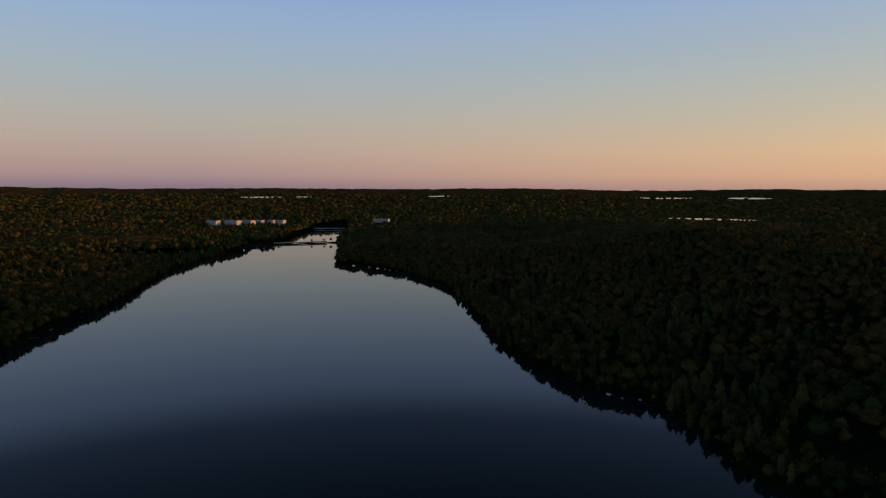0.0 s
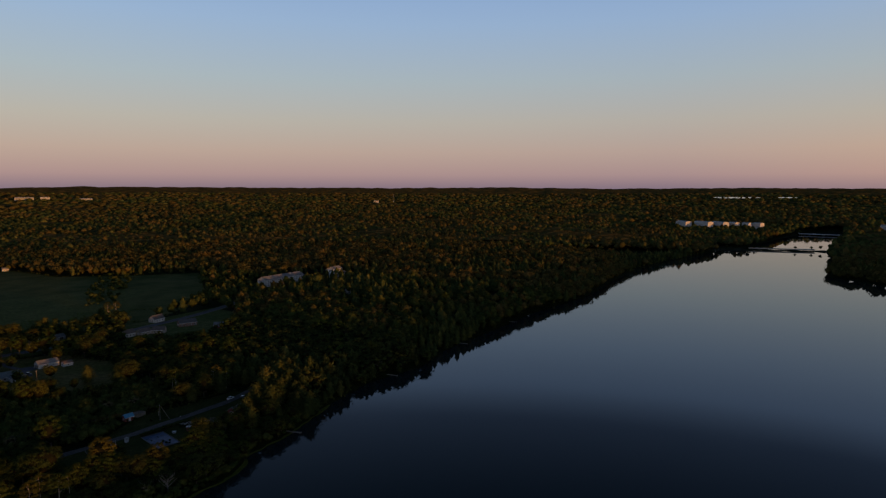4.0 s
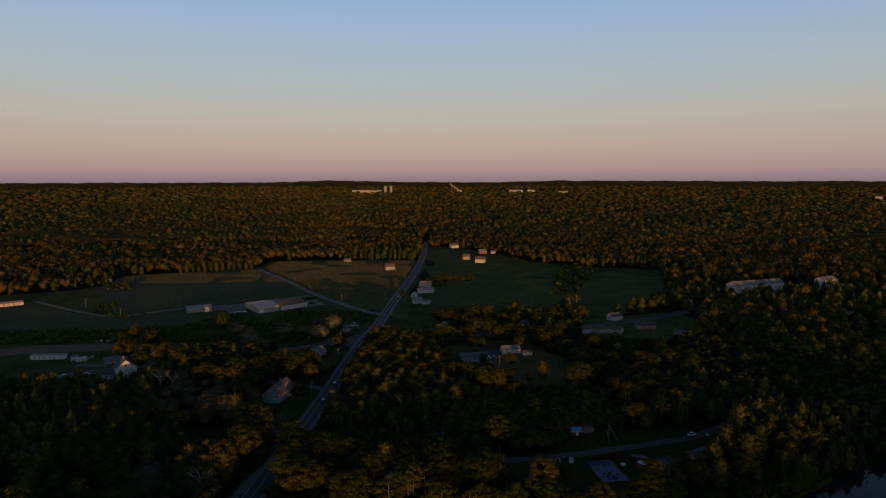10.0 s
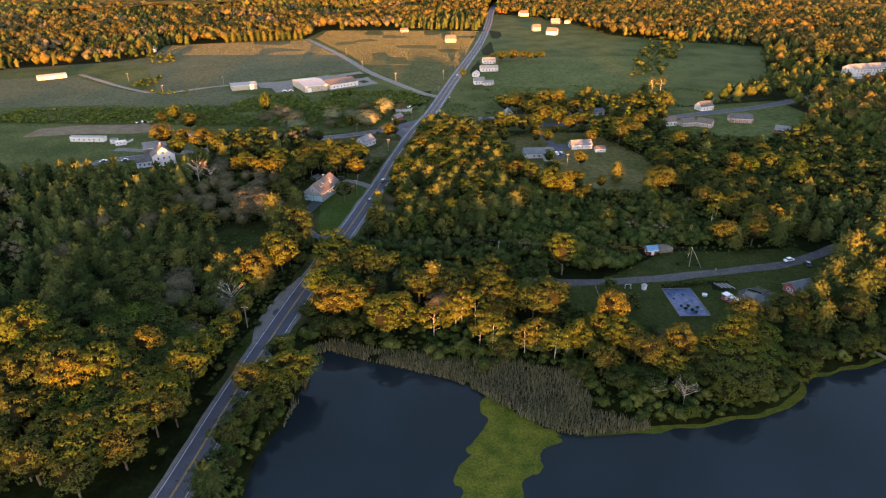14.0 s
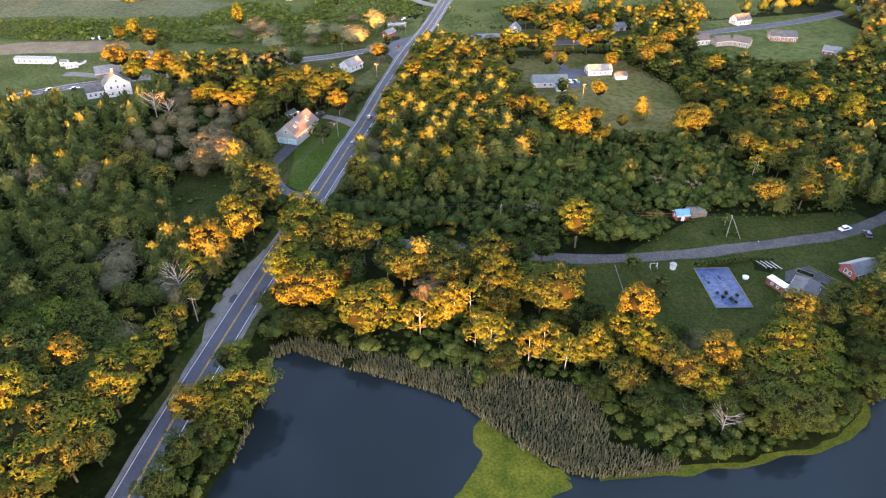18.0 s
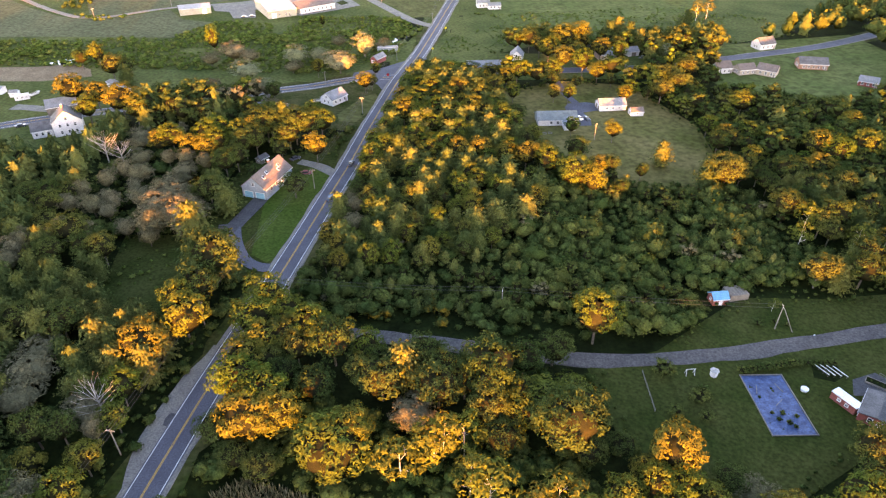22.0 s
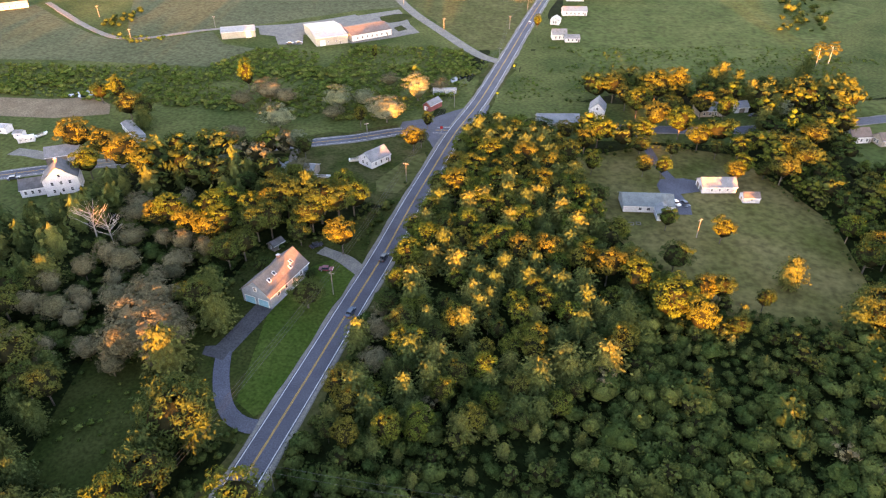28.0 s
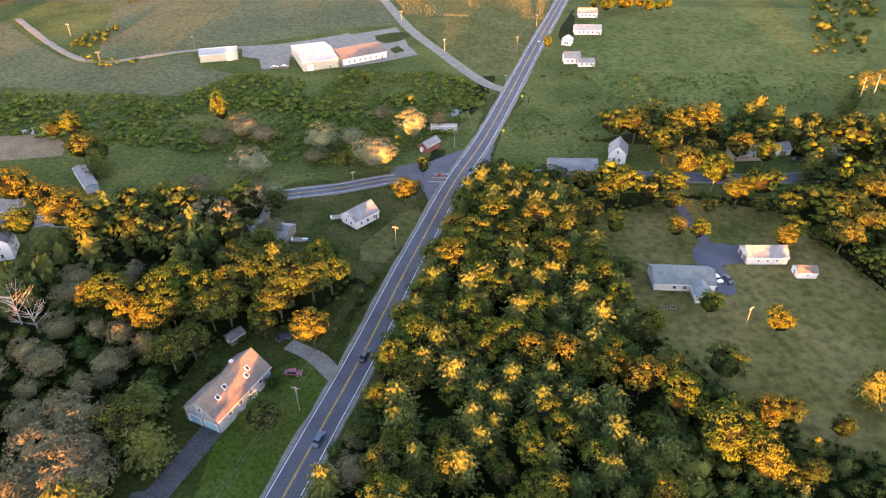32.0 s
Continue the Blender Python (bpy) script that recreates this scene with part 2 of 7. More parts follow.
# orange of the low sun on far trees, put into the leaf colour
L_SUN_TINTED = leaf_mat("sun_tinted_far_leaves", (0.080, 0.082, 0.026), (0.102, 0.092, 0.030), (0.124, 0.096, 0.034))
L_REED = leaf_mat("reeds", (0.105, 0.125, 0.075), (0.14, 0.15, 0.095), (0.20, 0.185, 0.125), 0.4)
M_WHITE = mat("white_clapboard", (0.54, 0.54, 0.55), (0.62, 0.62, 0.62), 0.6, 0.7)
M_CREAM = mat("cream_metal_siding", (0.32, 0.31, 0.265), (0.38, 0.37, 0.315), 0.4, 0.6)
M_BLUEGREY = mat("blue_grey_shingle_siding", (0.20, 0.25, 0.29), (0.27, 0.32, 0.36), 0.7, 0.8)
M_RED = mat("barn_red_boards", (0.19, 0.05, 0.045), (0.26, 0.075, 0.06), 0.8, 0.8)
M_BROWN = mat("weathered_boards", (0.14, 0.12, 0.10), (0.22, 0.19, 0.16), 0.9, 0.9)
M_TAN = mat("tan_siding", (0.33, 0.27, 0.21), (0.42, 0.35, 0.28), 0.7, 0.8)
M_ROOF_RED = mat("faded_reddish_shingles", (0.118, 0.096, 0.088), (0.165, 0.130, 0.114), 0.5, 0.9, 0.3, 6)
M_ROOF_GREY = mat("grey_shingles", (0.16, 0.165, 0.175), (0.23, 0.235, 0.245), 0.5, 0.9, 0.3, 6)
M_ROOF_DARK = mat("dark_shingles", (0.075, 0.075, 0.08), (0.12, 0.12, 0.125), 0.5, 0.9, 0.3, 6)
M_ROOF_PALE = mat("pale_metal_roof", (0.25, 0.255, 0.26), (0.31, 0.315, 0.32), 0.3, 0.5)
M_TRIM = mat("white_trim", (0.68, 0.68, 0.68), (0.76, 0.76, 0.76), 0.8, 0.6)
M_BLUE_DOOR = mat("light_blue_paint", (0.16, 0.40, 0.52), (0.22, 0.48, 0.60), 0.8, 0.6)
M_POLE = mat("weathered_pole_wood", (0.15, 0.135, 0.12), (0.22, 0.20, 0.175), 1.2, 0.9)
M_BRICK = mat("chimney_brick", (0.26, 0.12, 0.09), (0.36, 0.19, 0.14), 1.5, 0.9)
M_METAL = mat("galvanised_metal", (0.42, 0.43, 0.44), (0.52, 0.53, 0.54), 1.0, 0.4, metal=0.8)
M_RUBBER = mat("tyre_rubber", (0.02, 0.02, 0.02), (0.03, 0.03, 0.03), 3, 0.8)
M_WIRE = mat("overhead_cable", (0.03, 0.03, 0.03), (0.05, 0.05, 0.05), 2, 0.6)


def glass_mat():
    m = bpy.data.materials.new("window_glass")
    m.use_nodes = True
    b = m.node_tree.nodes["Principled BSDF"]
    b.inputs["Base Color"].default_value, b.inputs["Roughness"].default_value = (0.02, 0.024, 0.03, 1), 0.08
    return m


M_GLASS = glass_mat()


def water_mat():
    m = bpy.data.materials.new("still_lake_water")
    m.use_nodes = True
    nt = m.node_tree
    b = nt.nodes["Principled BSDF"]
    b.inputs["Base Color"].default_value, b.inputs["Specular IOR Level"].default_value = (0.0085, 0.0145, 0.0175, 1), 0.25
    b.inputs["Roughness"].default_value, b.inputs["IOR"].default_value = 0.03, 1.33
    geo, n1, n2, bp = nt.nodes.new("ShaderNodeNewGeometry"), nt.nodes.new("ShaderNodeTexNoise"), nt.nodes.new("ShaderNodeTexNoise"), nt.nodes.new("ShaderNodeBump")
    n1.inputs["Scale"].default_value, n1.inputs["Detail"].default_value = 0.8, 3
    n2.inputs["Scale"].default_value = 0.012
    nt.links.new(geo.outputs["Position"], n1.inputs["Vector"])
    nt.links.new(geo.outputs["Position"], n2.inputs["Vector"])
    mr = nt.nodes.new("ShaderNodeMapRange")
    mr.inputs["From Min"].default_value, mr.inputs["From Max"].default_value, mr.inputs["To Min"].default_value, mr.inputs["To Max"].default_value = 0.4, 0.7, 0.01, 0.07
    nt.links.new(n2.outputs["Fac"], mr.inputs["Value"])
    nt.links.new(mr.outputs["Result"], b.inputs["Roughness"])
    bp.inputs["Strength"].default_value, bp.inputs["Distance"].default_value = 0.06, 0.05
    nt.links.new(n1.outputs["Fac"], bp.inputs["Height"])
    nt.links.new(bp.outputs["Normal"], b.inputs["Normal"])
    return m


M_WATER = water_mat()


# ---- mesh helpers ----
def mesh_np(name, verts, quads, material, tint=None, smooth=False, normals=None, which=None):
    """A mesh from numpy arrays of corners and four-cornered faces (a three-cornered one repeats its last corner nowhere)."""
    verts, quads = np.asarray(verts, np.float32), np.asarray(quads, np.int32)
    k = quads.shape[1]
    me = bpy.data.meshes.new(name)
    me.vertices.add(len(verts))
    me.vertices.foreach_set("co", verts.ravel())
    me.loops.add(quads.size)
    me.loops.foreach_set("vertex_index", quads.ravel())
    me.polygons.add(len(quads))
    me.polygons.foreach_set("loop_start", np.arange(0, quads.size, k, dtype=np.int32))
    me.polygons.foreach_set("use_smooth", np.full(len(quads), smooth))
    for one in material if isinstance(material, (list, tuple)) else (material,):
        me.materials.append(one)
    if which is not None:
        me.polygons.foreach_set("material_index", np.asarray(which, np.int32))
    if tint is not None:
        a = me.attributes.new("tint", "FLOAT", "POINT")
        a.data.foreach_set("value", np.asarray(tint, np.float32))
    me.update(calc_edges=True)
    if normals is not None:
        me.normals_split_custom_set_from_vertices(np.asarray(normals, np.float32))
    return me


def finish(name, bm, material):
    me = bpy.data.meshes.new(name)
    bmesh.ops.recalc_face_normals(bm, faces=bm.faces)
    bm.to_mesh(me)
    bm.free()
    me.materials.append(material)
    return me


def part(name, bm, material, parent, label=""):
    ob = new(name, finish(name, bm, material))
    ob.parent = parent
    return tagged(ob, label)


def box(bm, cx, cy, cz, sx, sy, sz, turn=0.0, bevel=0.0):
    """A box by its middle and full size, turned about the upright."""
    r = bmesh.ops.create_cube(bm, size=1, matrix=Matrix.LocRotScale((cx, cy, cz), Euler((0, 0, turn)), (sx, sy, sz)))
    if bevel:
        edges = {e for v in r["verts"] for e in v.link_edges}
        bmesh.ops.bevel(bm, geom=list(edges), offset=bevel, segments=1, affect="EDGES")
    return r["verts"]


def tube(bm, a, b, ra, rb, n=6):
    a, b = Vector(a), Vector(b)
    d = b - a
    m = Matrix.Translation((a + b) / 2) @ d.to_track_quat("Z", "Y").to_matrix().to_4x4()
    bmesh.ops.create_cone(bm, cap_ends=True, segments=n, radius1=ra, radius2=rb, depth=d.length, matrix=m)


def thing(name, x, y, z, turn, label, category, group="", kind=""):
    ob = new(name)
    ob.empty_display_size = 0.5
    ob.matrix_world = pose(x, y, z, 0, 0, turn)
    return tagged(ob, label, category, group, kind)


# ---- plan: outlines of water, clearings and roads ----
LAKE = [(-47, 84), (-47, 99), (-43, 113), (-40, 130), (-42, 146), (-36, 150), (-24, 145), (-9, 140), (5, 135), (14, 129), (24, 119), (35, 112), (41, 111), (58, 113),
        (77, 116), (97, 121), (110, 130), (115, 137), (143, 146), (183, 168), (222, 184), (276, 188), (319, 208), (388, 223), (490, 250), (609, 264), (746, 307)]
LAKE += [(900, 352), (1161, 368), (1300, 372), (1385, 210), (1200, 150), (1000, 115), (972, 60), (892, -20), (772, -88), (596, -132), (455, -160), (388, -186), (338, -212),
         (322, -246), (290, -256), (226, -262), (120, -330), (-20, -330), (-75, -150), (-60, 0)]
POOL = [(1340, 355), (1532, 372), (1969, 405), (2115, 340), (1773, 268), (1420, 215)]
LAND_Z, WATER_Z = -1.5, -5.0
MAIN = [(-118, -260), (-94, -80), (-66, 60), (-62, 83), (-58.5, 121), (-55, 150), (-51.5, 176), (-47, 205), (-42, 238), (-37, 273), (-33, 300), (-29, 335), (-25, 365), (-20, 400), (-12, 440), (-3, 500), (9, 585), (22, 670), (38, 780), (57, 950), (72, 1130), (100, 1400)]
SIDE_A = [(-21, 402), (-44, 398), (-63, 388), (-83, 380), (-125, 364), (-182, 342), (-218, 322), (-245, 304), (-330, 240), (-420, 160)]
SIDE_B = [(-19, 402), (20, 411), (60, 414), (103, 418), (147, 430), (179, 441), (238, 464), (300, 500)]
TEE = [(-5, 500), (-20, 513), (-48, 558), (-78, 610), (-119, 700), (-179, 817)]
LANE = [(-112, 588), (-148, 560), (-198, 542), (-230, 519), (-246, 515), (-262, 521), (-298, 547), (-351, 592)]
NEAR = [(-46, 200), (-19, 198), (5, 195), (25, 192), (46, 189), (67, 190), (89, 193), (106, 197), (124, 201), (145, 207), (170, 222)]


def seg_dist(p, line, closed=False):
    """Distance of points (n, 2) from a line of points."""
    line = np.asarray(line, float)
    a, b = (line, np.roll(line, -1, 0)) if closed else (line[:-1], line[1:])
    best = np.full(len(p), 1e9)
    for s, e in zip(a, b):
        d = e - s
        u = np.clip(((p - s) @ d) / (d @ d), 0, 1)
        best = np.minimum(best, np.hypot(*(p - s - u[:, None] * d).T))
    return best


def inside(p, poly):
    poly, hit = np.asarray(poly, float), np.zeros(len(p), bool)
    for (x1, y1), (x2, y2) in zip(poly, np.roll(poly, -1, 0)):
        cross = (y1 > p[:, 1]) != (y2 > p[:, 1])
        hit ^= cross & (p[:, 0] < (x2 - x1) * (p[:, 1] - y1) / ((y2 - y1) or 1e-9) + x1)
    return hit


def soft_noise(p, size, seed=0):
    """Smooth value noise in 0..1 at a cell size in metres."""
    q = p / size + 1000.5 + seed * 17.3
    i = np.floor(q).astype(np.int64)
    f = q - i
    f = f * f * (3 - 2 * f)

    def h(a, b):
        n = (a * 374761393 + b * 668265263 + seed * 974711) & 0x7FFFFFFF
        n = ((n ^ (n >> 13)) * 1274126177) & 0x7FFFFFFF
        return (n ^ (n >> 16)) % 65536 / 65535.0
    x, y = i[:, 0], i[:, 1]
    top, low = h(x, y + 1) * (1 - f[:, 0]) + h(x + 1, y + 1) * f[:, 0], h(x, y) * (1 - f[:, 0]) + h(x + 1, y) * f[:, 0]
    return low * (1 - f[:, 1]) + top * f[:, 1]


def height(p):
    """The land: flat by the lake, rising to low hills all round far off; a wooded hill on the far bank, extended unseen
    behind the start to block the low sun.
    """
    p = np.asarray(p, float).reshape(-1, 2)
    r = np.hypot(p[:, 0], p[:, 1] - 100)
    d = np.minimum(seg_dist(p, LAKE, True), seg_dist(p, POOL, True))
    wet = inside(p, LAKE) | inside(p, POOL)
    near = np.clip(d / 22, 0, 1)
    z = WATER_Z + 0.35 + (LAND_Z - WATER_Z - 0.35) * near * near * (3 - 2 * near)
    far = np.clip((r - 1500) / 3300, 0, 1)
    # far hills cut away, out of view, towards the sun to let it in
    open_way = np.clip((0.86 - (p[:, 0] * sun_way.x + (p[:, 1] - 100) * sun_way.y) / np.maximum(r, 1) ) / 0.14, 0, 1)
    far = far * open_way
    z += 112 * far**2 + (soft_noise(p, 900, 3) - 0.5) * 22 * np.clip((r - 1300) / 1500, 0, 1) * open_way
    z += (soft_noise(p, 160, 5) - 0.5) * 3.0 * np.clip((r - 500) / 300, 0, 1) * np.clip(d / 80, 0, 1)
    # hill along the far bank, extended unseen behind the start to block low sun
    hill = np.clip((-330 - p[:, 1] + 0.12 * p[:, 0]) / 330, 0, 1)
    z += (30.0 + 13 * np.clip((p[:, 0] - 115) / 200, 0, 1)) * hill * hill * (3 - 2 * hill) * np.clip(d / 120, 0, 1) * np.clip((2200 - r) / 700, 0, 1)
    bed = np.clip((seg_dist(p, MAIN) - 6.5) / 6, 0, 1)
    z = np.where((r < 800) & ~wet, -1.66 * (1 - bed) + z * bed, z)
    return np.where(wet, WATER_Z - np.clip(d / 5, 0.1, 2), z)


def ground_z(x, y):
    return float(height([(x, y)])[0])


# ---- ground: one sheet to the horizon ----
def steps(*spans):
    out = []
    for a, b, s in spans:
        out += list(np.arange(a, b, s))
    return np.array(out + [spans[-1][1]])


xs = steps((-4860, -1500, 120), (-1500, -300, 30), (-300, 300, 4), (300, 1500, 25), (1500, 4860, 120))
ys = steps((-4760, -800, 120), (-800, 60, 25), (60, 620, 4), (620, 1300, 20), (1300, 4960, 120))
gx, gy = np.meshgrid(xs, ys)
gp = np.stack([gx.ravel(), gy.ravel()], 1)
idx = np.arange(len(gp)).reshape(gx.shape)
quads = np.stack([idx[:-1, :-1], idx[:-1, 1:], idx[1:, 1:], idx[1:, :-1]], -1).reshape(-1, 4)
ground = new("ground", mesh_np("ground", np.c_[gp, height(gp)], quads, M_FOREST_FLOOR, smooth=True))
tagged(ground, "dark woodland floor and rough ground around a lake", "ground", kind="structure")


def sheet(name, outline, z, material, label, category, lift=0.0, drape=True):
    """A flat or draped patch inside an outline, cut into small cells where it follows the land."""
    bm = bmesh.new()
    bm.faces.new([bm.verts.new((x, y, 0)) for x, y in outline])
    if drape:
        lo, hi = np.min(outline, 0), np.max(outline, 0)
        step = max(5.0, max(hi - lo) / 40)
        for axis in (0, 1):
            for c in np.arange(lo[axis] + step, hi[axis], step):
                no = (1, 0, 0) if axis == 0 else (0, 1, 0)
                bmesh.ops.bisect_plane(bm, geom=bm.verts[:] + bm.edges[:] + bm.faces[:], plane_co=(c, 0, 0) if axis == 0 else (0, c, 0), plane_no=no)
    bmesh.ops.triangulate(bm, faces=[f for f in bm.faces if len(f.verts) > 4])
    p = np.array([v.co[:2] for v in bm.verts])
    hs = height(p) if drape else np.full(len(p), z)
    for v, h in zip(bm.verts, hs):
        v.co.z = h + lift
    me = finish(name, bm, material)
    return tagged(new(name, me), label, category, kind="structure")


sheet("water", [(-200, -700), (2400, -700), (2400, 600), (-200, 600)], WATER_Z, M_WATER, "still dark lake water mirroring the evening sky", "lake", drape=False)


def curve_line(pts, step=4.0):
    """Points along a smooth line through the given ones."""
    pts = np.asarray(pts, float)
    ext = np.vstack([2 * pts[0] - pts[1], pts, 2 * pts[-1] - pts[-2]])
    out = []
    for i in range(1, len(ext) - 2):
        a, b, c, d = ext[i - 1:i + 3]
        n = max(1, int(np.linalg.norm(c - b) / step))
        for k in range(n):
            u = k / n
            out.append(0.5 * (2 * b + (c - a) * u + (2 * a - 5 * b + 4 * c - d) * u * u + (3 * b - a - 3 * c + d) * u**3))
    return np.array(out + [pts[-1]])


def strip(pts, left, right, lift, step=4.0, skirt=0.0, gaps=0.0, zmin=None, ragged=0.0):
    """Corners and faces of a band along a line, between two offsets (to the right of its way), lying on the land."""
    c = curve_line(pts, step)
    t = np.gradient(c, axis=0)
    t /= np.linalg.norm(t, axis=1)[:, None]
    n = np.stack([t[:, 1], -t[:, 0]], 1)
    mid = height(c)
    mid = np.convolve(np.pad(mid, 4, mode="edge"), np.ones(9) / 9, "valid")
    if zmin is not None:
        mid = np.maximum(mid, zmin)
    wob = (soft_noise(c, 7.0, 9) - 0.5)[:, None] * ragged
    wob2 = (soft_noise(c, 6.0, 4) - 0.5)[:, None] * ragged
    a, b = c + n * (left + wob), c + n * (right + wob2)
    v = [np.c_[a, mid + lift], np.c_[b, mid + lift]]
    if skirt:
        v = [np.c_[a - n * skirt * 1.5, mid + lift - skirt]] + v + [np.c_[b + n * skirt * 1.5, mid + lift - skirt]]
    k, m = len(v), len(c)
    verts = np.stack(v, 1).reshape(-1, 3)
    f = []
    for i in range(m - 1):
        if gaps and i % 4 > 1:
            continue
        for j in range(k - 1):
            f.append((i * k + j, i * k + j + 1, (i + 1) * k + j + 1, (i + 1) * k + j))
    return verts, f


def road(name, pts, half, material, label, lift=0.26, shoulder=0.0, zmin=None, lines=True, ragged=0.0):
    ob = new(name, mesh_np(name, *strip(pts, -half, half, lift, zmin=zmin, skirt=0.5, ragged=ragged), material))
    tagged(ob, label, "road", kind="structure")
    if shoulder:
        s = new("road_shoulder", mesh_np("road_shoulder", *strip(pts, -half - shoulder, half + shoulder, lift - 0.03, zmin=zmin, skirt=0.6, ragged=0.8), M_GRAVEL))
        tagged(s, "pale gravel shoulder beside the road", "shoulder", kind="structure")
    if lines:
        for nm, a, b, m_ in (("centre_line", -0.22, -0.08, M_YELLOW), ("centre_line", 0.08, 0.22, M_YELLOW), ("edge_line", -half + 0.3, -half + 0.48, M_WHITE_LINE), ("edge_line", half - 0.48, half - 0.3, M_WHITE_LINE)):
            o = new(nm, mesh_np(nm, *strip(pts, a, b, lift + 0.02, zmin=zmin), m_))
            o.parent = ob
    return ob


ROAD_Z = -1.6
road("road", MAIN, 3.9, M_ASPHALT, "grey two-lane country road with a yellow centre line", shoulder=0.9, zmin=ROAD_Z)
road("road", SIDE_A, 3.4, M_ASPHALT, "grey side road crossing at the junction", lift=0.24, shoulder=0.7)
road("road", SIDE_B, 3.4, M_ASPHALT, "grey side road past houses in trees", lift=0.24, shoulder=0.7, lines=False)
road("road", TEE, 3.3, M_GRAVEL, "pale gravel farm road across the fields", lift=0.2, lines=False)
road("road", LANE, 2.0, M_GRAVEL, "pale gravel lane along the hay field", lift=0.2, lines=False, ragged=0.6)
road("road", NEAR, 2.35, mat("worn_lane", (0.088, 0.082, 0.082), (0.122, 0.112, 0.108), 0.25, 0.9, 0.15, 12, fine=2.0, spec=0.1, depth=0.8), "narrow grey lane near the pond", lift=0.24, lines=False, ragged=1.1)
for line, out, nm in ((MAIN[4:16], 8.0, "MAIN"), (SIDE_A[:7], 7.5, "A"), (SIDE_B, 7.5, "B")):
    verge = new("grass_verge", mesh_np("grass_verge", *strip(line, -out, out, 0.10 if nm == "MAIN" else 0.06, ragged=4.0), M_VERGE))
    tagged(verge, "rough green grass verge beside the road", "verge", kind="structure")


# ---- patches of lawn, hay, soil, drives ----
HAY_A = [(-450, 590), (-362, 640), (-307, 640), (-268, 560), (-246, 519), (-230, 523), (-198, 546), (-172, 556), (-150, 572), (-115, 600), (-82, 615), (-121, 702), (-178, 808), (-273, 785), (-335, 755), (-322, 690), (-345, 660), (-440, 620)]
HAY_B = [(-440, 440), (-347, 462), (-260, 470), (-170, 470), (-155, 505), (-178, 512), (-196, 536), (-228, 514), (-247, 510), (-264, 516), (-300, 540), (-356, 585), (-440, 560)]
HAY_C = [(-108, 700), (-78, 622), (-46, 566), (-18, 520), (-2, 525), (12, 640), (28, 770), (42, 890), (-40, 890), (-165, 892), (-170, 822)]
CLEAR = [
    [(-460, 280), (-330, 285), (-245, 320), (-150, 353), (-90, 375), (-30, 396), (-14, 420), (-8, 470), (10, 560), (40, 760), (52, 890), (-40, 900), (-172, 900), (-182, 822), (-273, 790), (-340, 765), (-325, 690), (-352, 655), (-450, 610)],
    [(-14, 404), (20, 404), (30, 440), (60, 460), (110, 470), (170, 462), (215, 480), (290, 560), (372, 760), (290, 800), (215, 860), (190, 960), (130, 1080), (60, 1095), (48, 900), (30, 700)],
    [(28, 378), (31, 350), (42, 326), (49, 312), (72, 284), (104, 280), (118, 300), (121, 340), (110, 368), (101, 392), (66, 398)],
    [(45, 186), (65, 193), (95, 216), (120, 216), (150, 220), (162, 206), (146, 186), (128, 172), (104, 160), (80, 146), (66, 144), (49, 162)],
    [(-102, 246), (-80, 246), (-68, 222), (-72, 200), (-95, 208)],
    [(-78, 256), (-66, 224), (-40, 222), (-28, 330), (-42, 330), (-52, 312), (-76, 298)],
    [(-270, 395), (-205, 400), (-172, 392), (-150, 345), (-142, 318), (-165, 303), (-205, 312), (-270, 300)],
    [(146, 398), (158, 372), (190, 358), (220, 372), (250, 410), (270, 440), (262, 486), (170, 462)],
    [(350, 545), (440, 570), (510, 545), (515, 600), (430, 625), (360, 605)],
    [(-84, 345), (-60, 338), (-34, 330), (-22, 400), (-66, 388), (-86, 376)],
    [(20, 398), (112, 402), (122, 440), (26, 445)],
]
BRUSH = [(-34, 206), (0, 202), (46, 197), (80, 200), (84, 217), (100, 220), (124, 222), (136, 232), (126, 250), (118, 276), (72, 284), (49, 306), (30, 262), (-22, 236)]
PINES = [(-36, 218), (-12, 220), (22, 238), (44, 268), (50, 310), (30, 350), (26, 382), (0, 392), (-14, 394), (-24, 340)]

for i in range(len(CLEAR)):
    if i not in (2, 3, 7):
        sheet("meadow", CLEAR[i], 0, {4: M_LAWN, 5: M_LAWN, 9: M_VERGE}.get(i, M_GRASS), "rough green meadow grass", "meadow", lift=0.04 + 0.008 * i)
sheet("junction_apron", [(-46, 402), (-36, 396), (-30.5, 389), (-27, 380), (-18, 378), (-12.6, 388), (-10.5, 397), (-2, 402), (0, 408), (-6, 412), (-8, 420), (-7, 434), (-16, 432), (-24, 424), (-32, 415), (-46, 408)], 0, M_ASPHALT, "wide worn asphalt where the roads meet", "road", lift=0.25)
sheet("hay_field", HAY_A, 0, M_HAY, "pale mown hay field in evening light", "field", lift=0.16)
sheet("hay_field", HAY_B, 0, M_HAY, "pale mown hay field beside a lane", "field", lift=0.16)
sheet("dry_field", HAY_C, 0, M_DRY, "dry grass field along the road", "field", lift=0.15)
sheet("lawn", CLEAR[2], 0, mat("worn_yard_grass", (0.074, 0.078, 0.022), (0.150, 0.120, 0.050), 0.035, 0.95, 0.4, 3, fine=0.45, spec=0.02, depth=1.0), "worn green and tan grass yard", "lawn", lift=0.15)
sheet("lawn", CLEAR[3], 0, M_LAWN, "green lawn behind the pond trees", "lawn", lift=0.15)
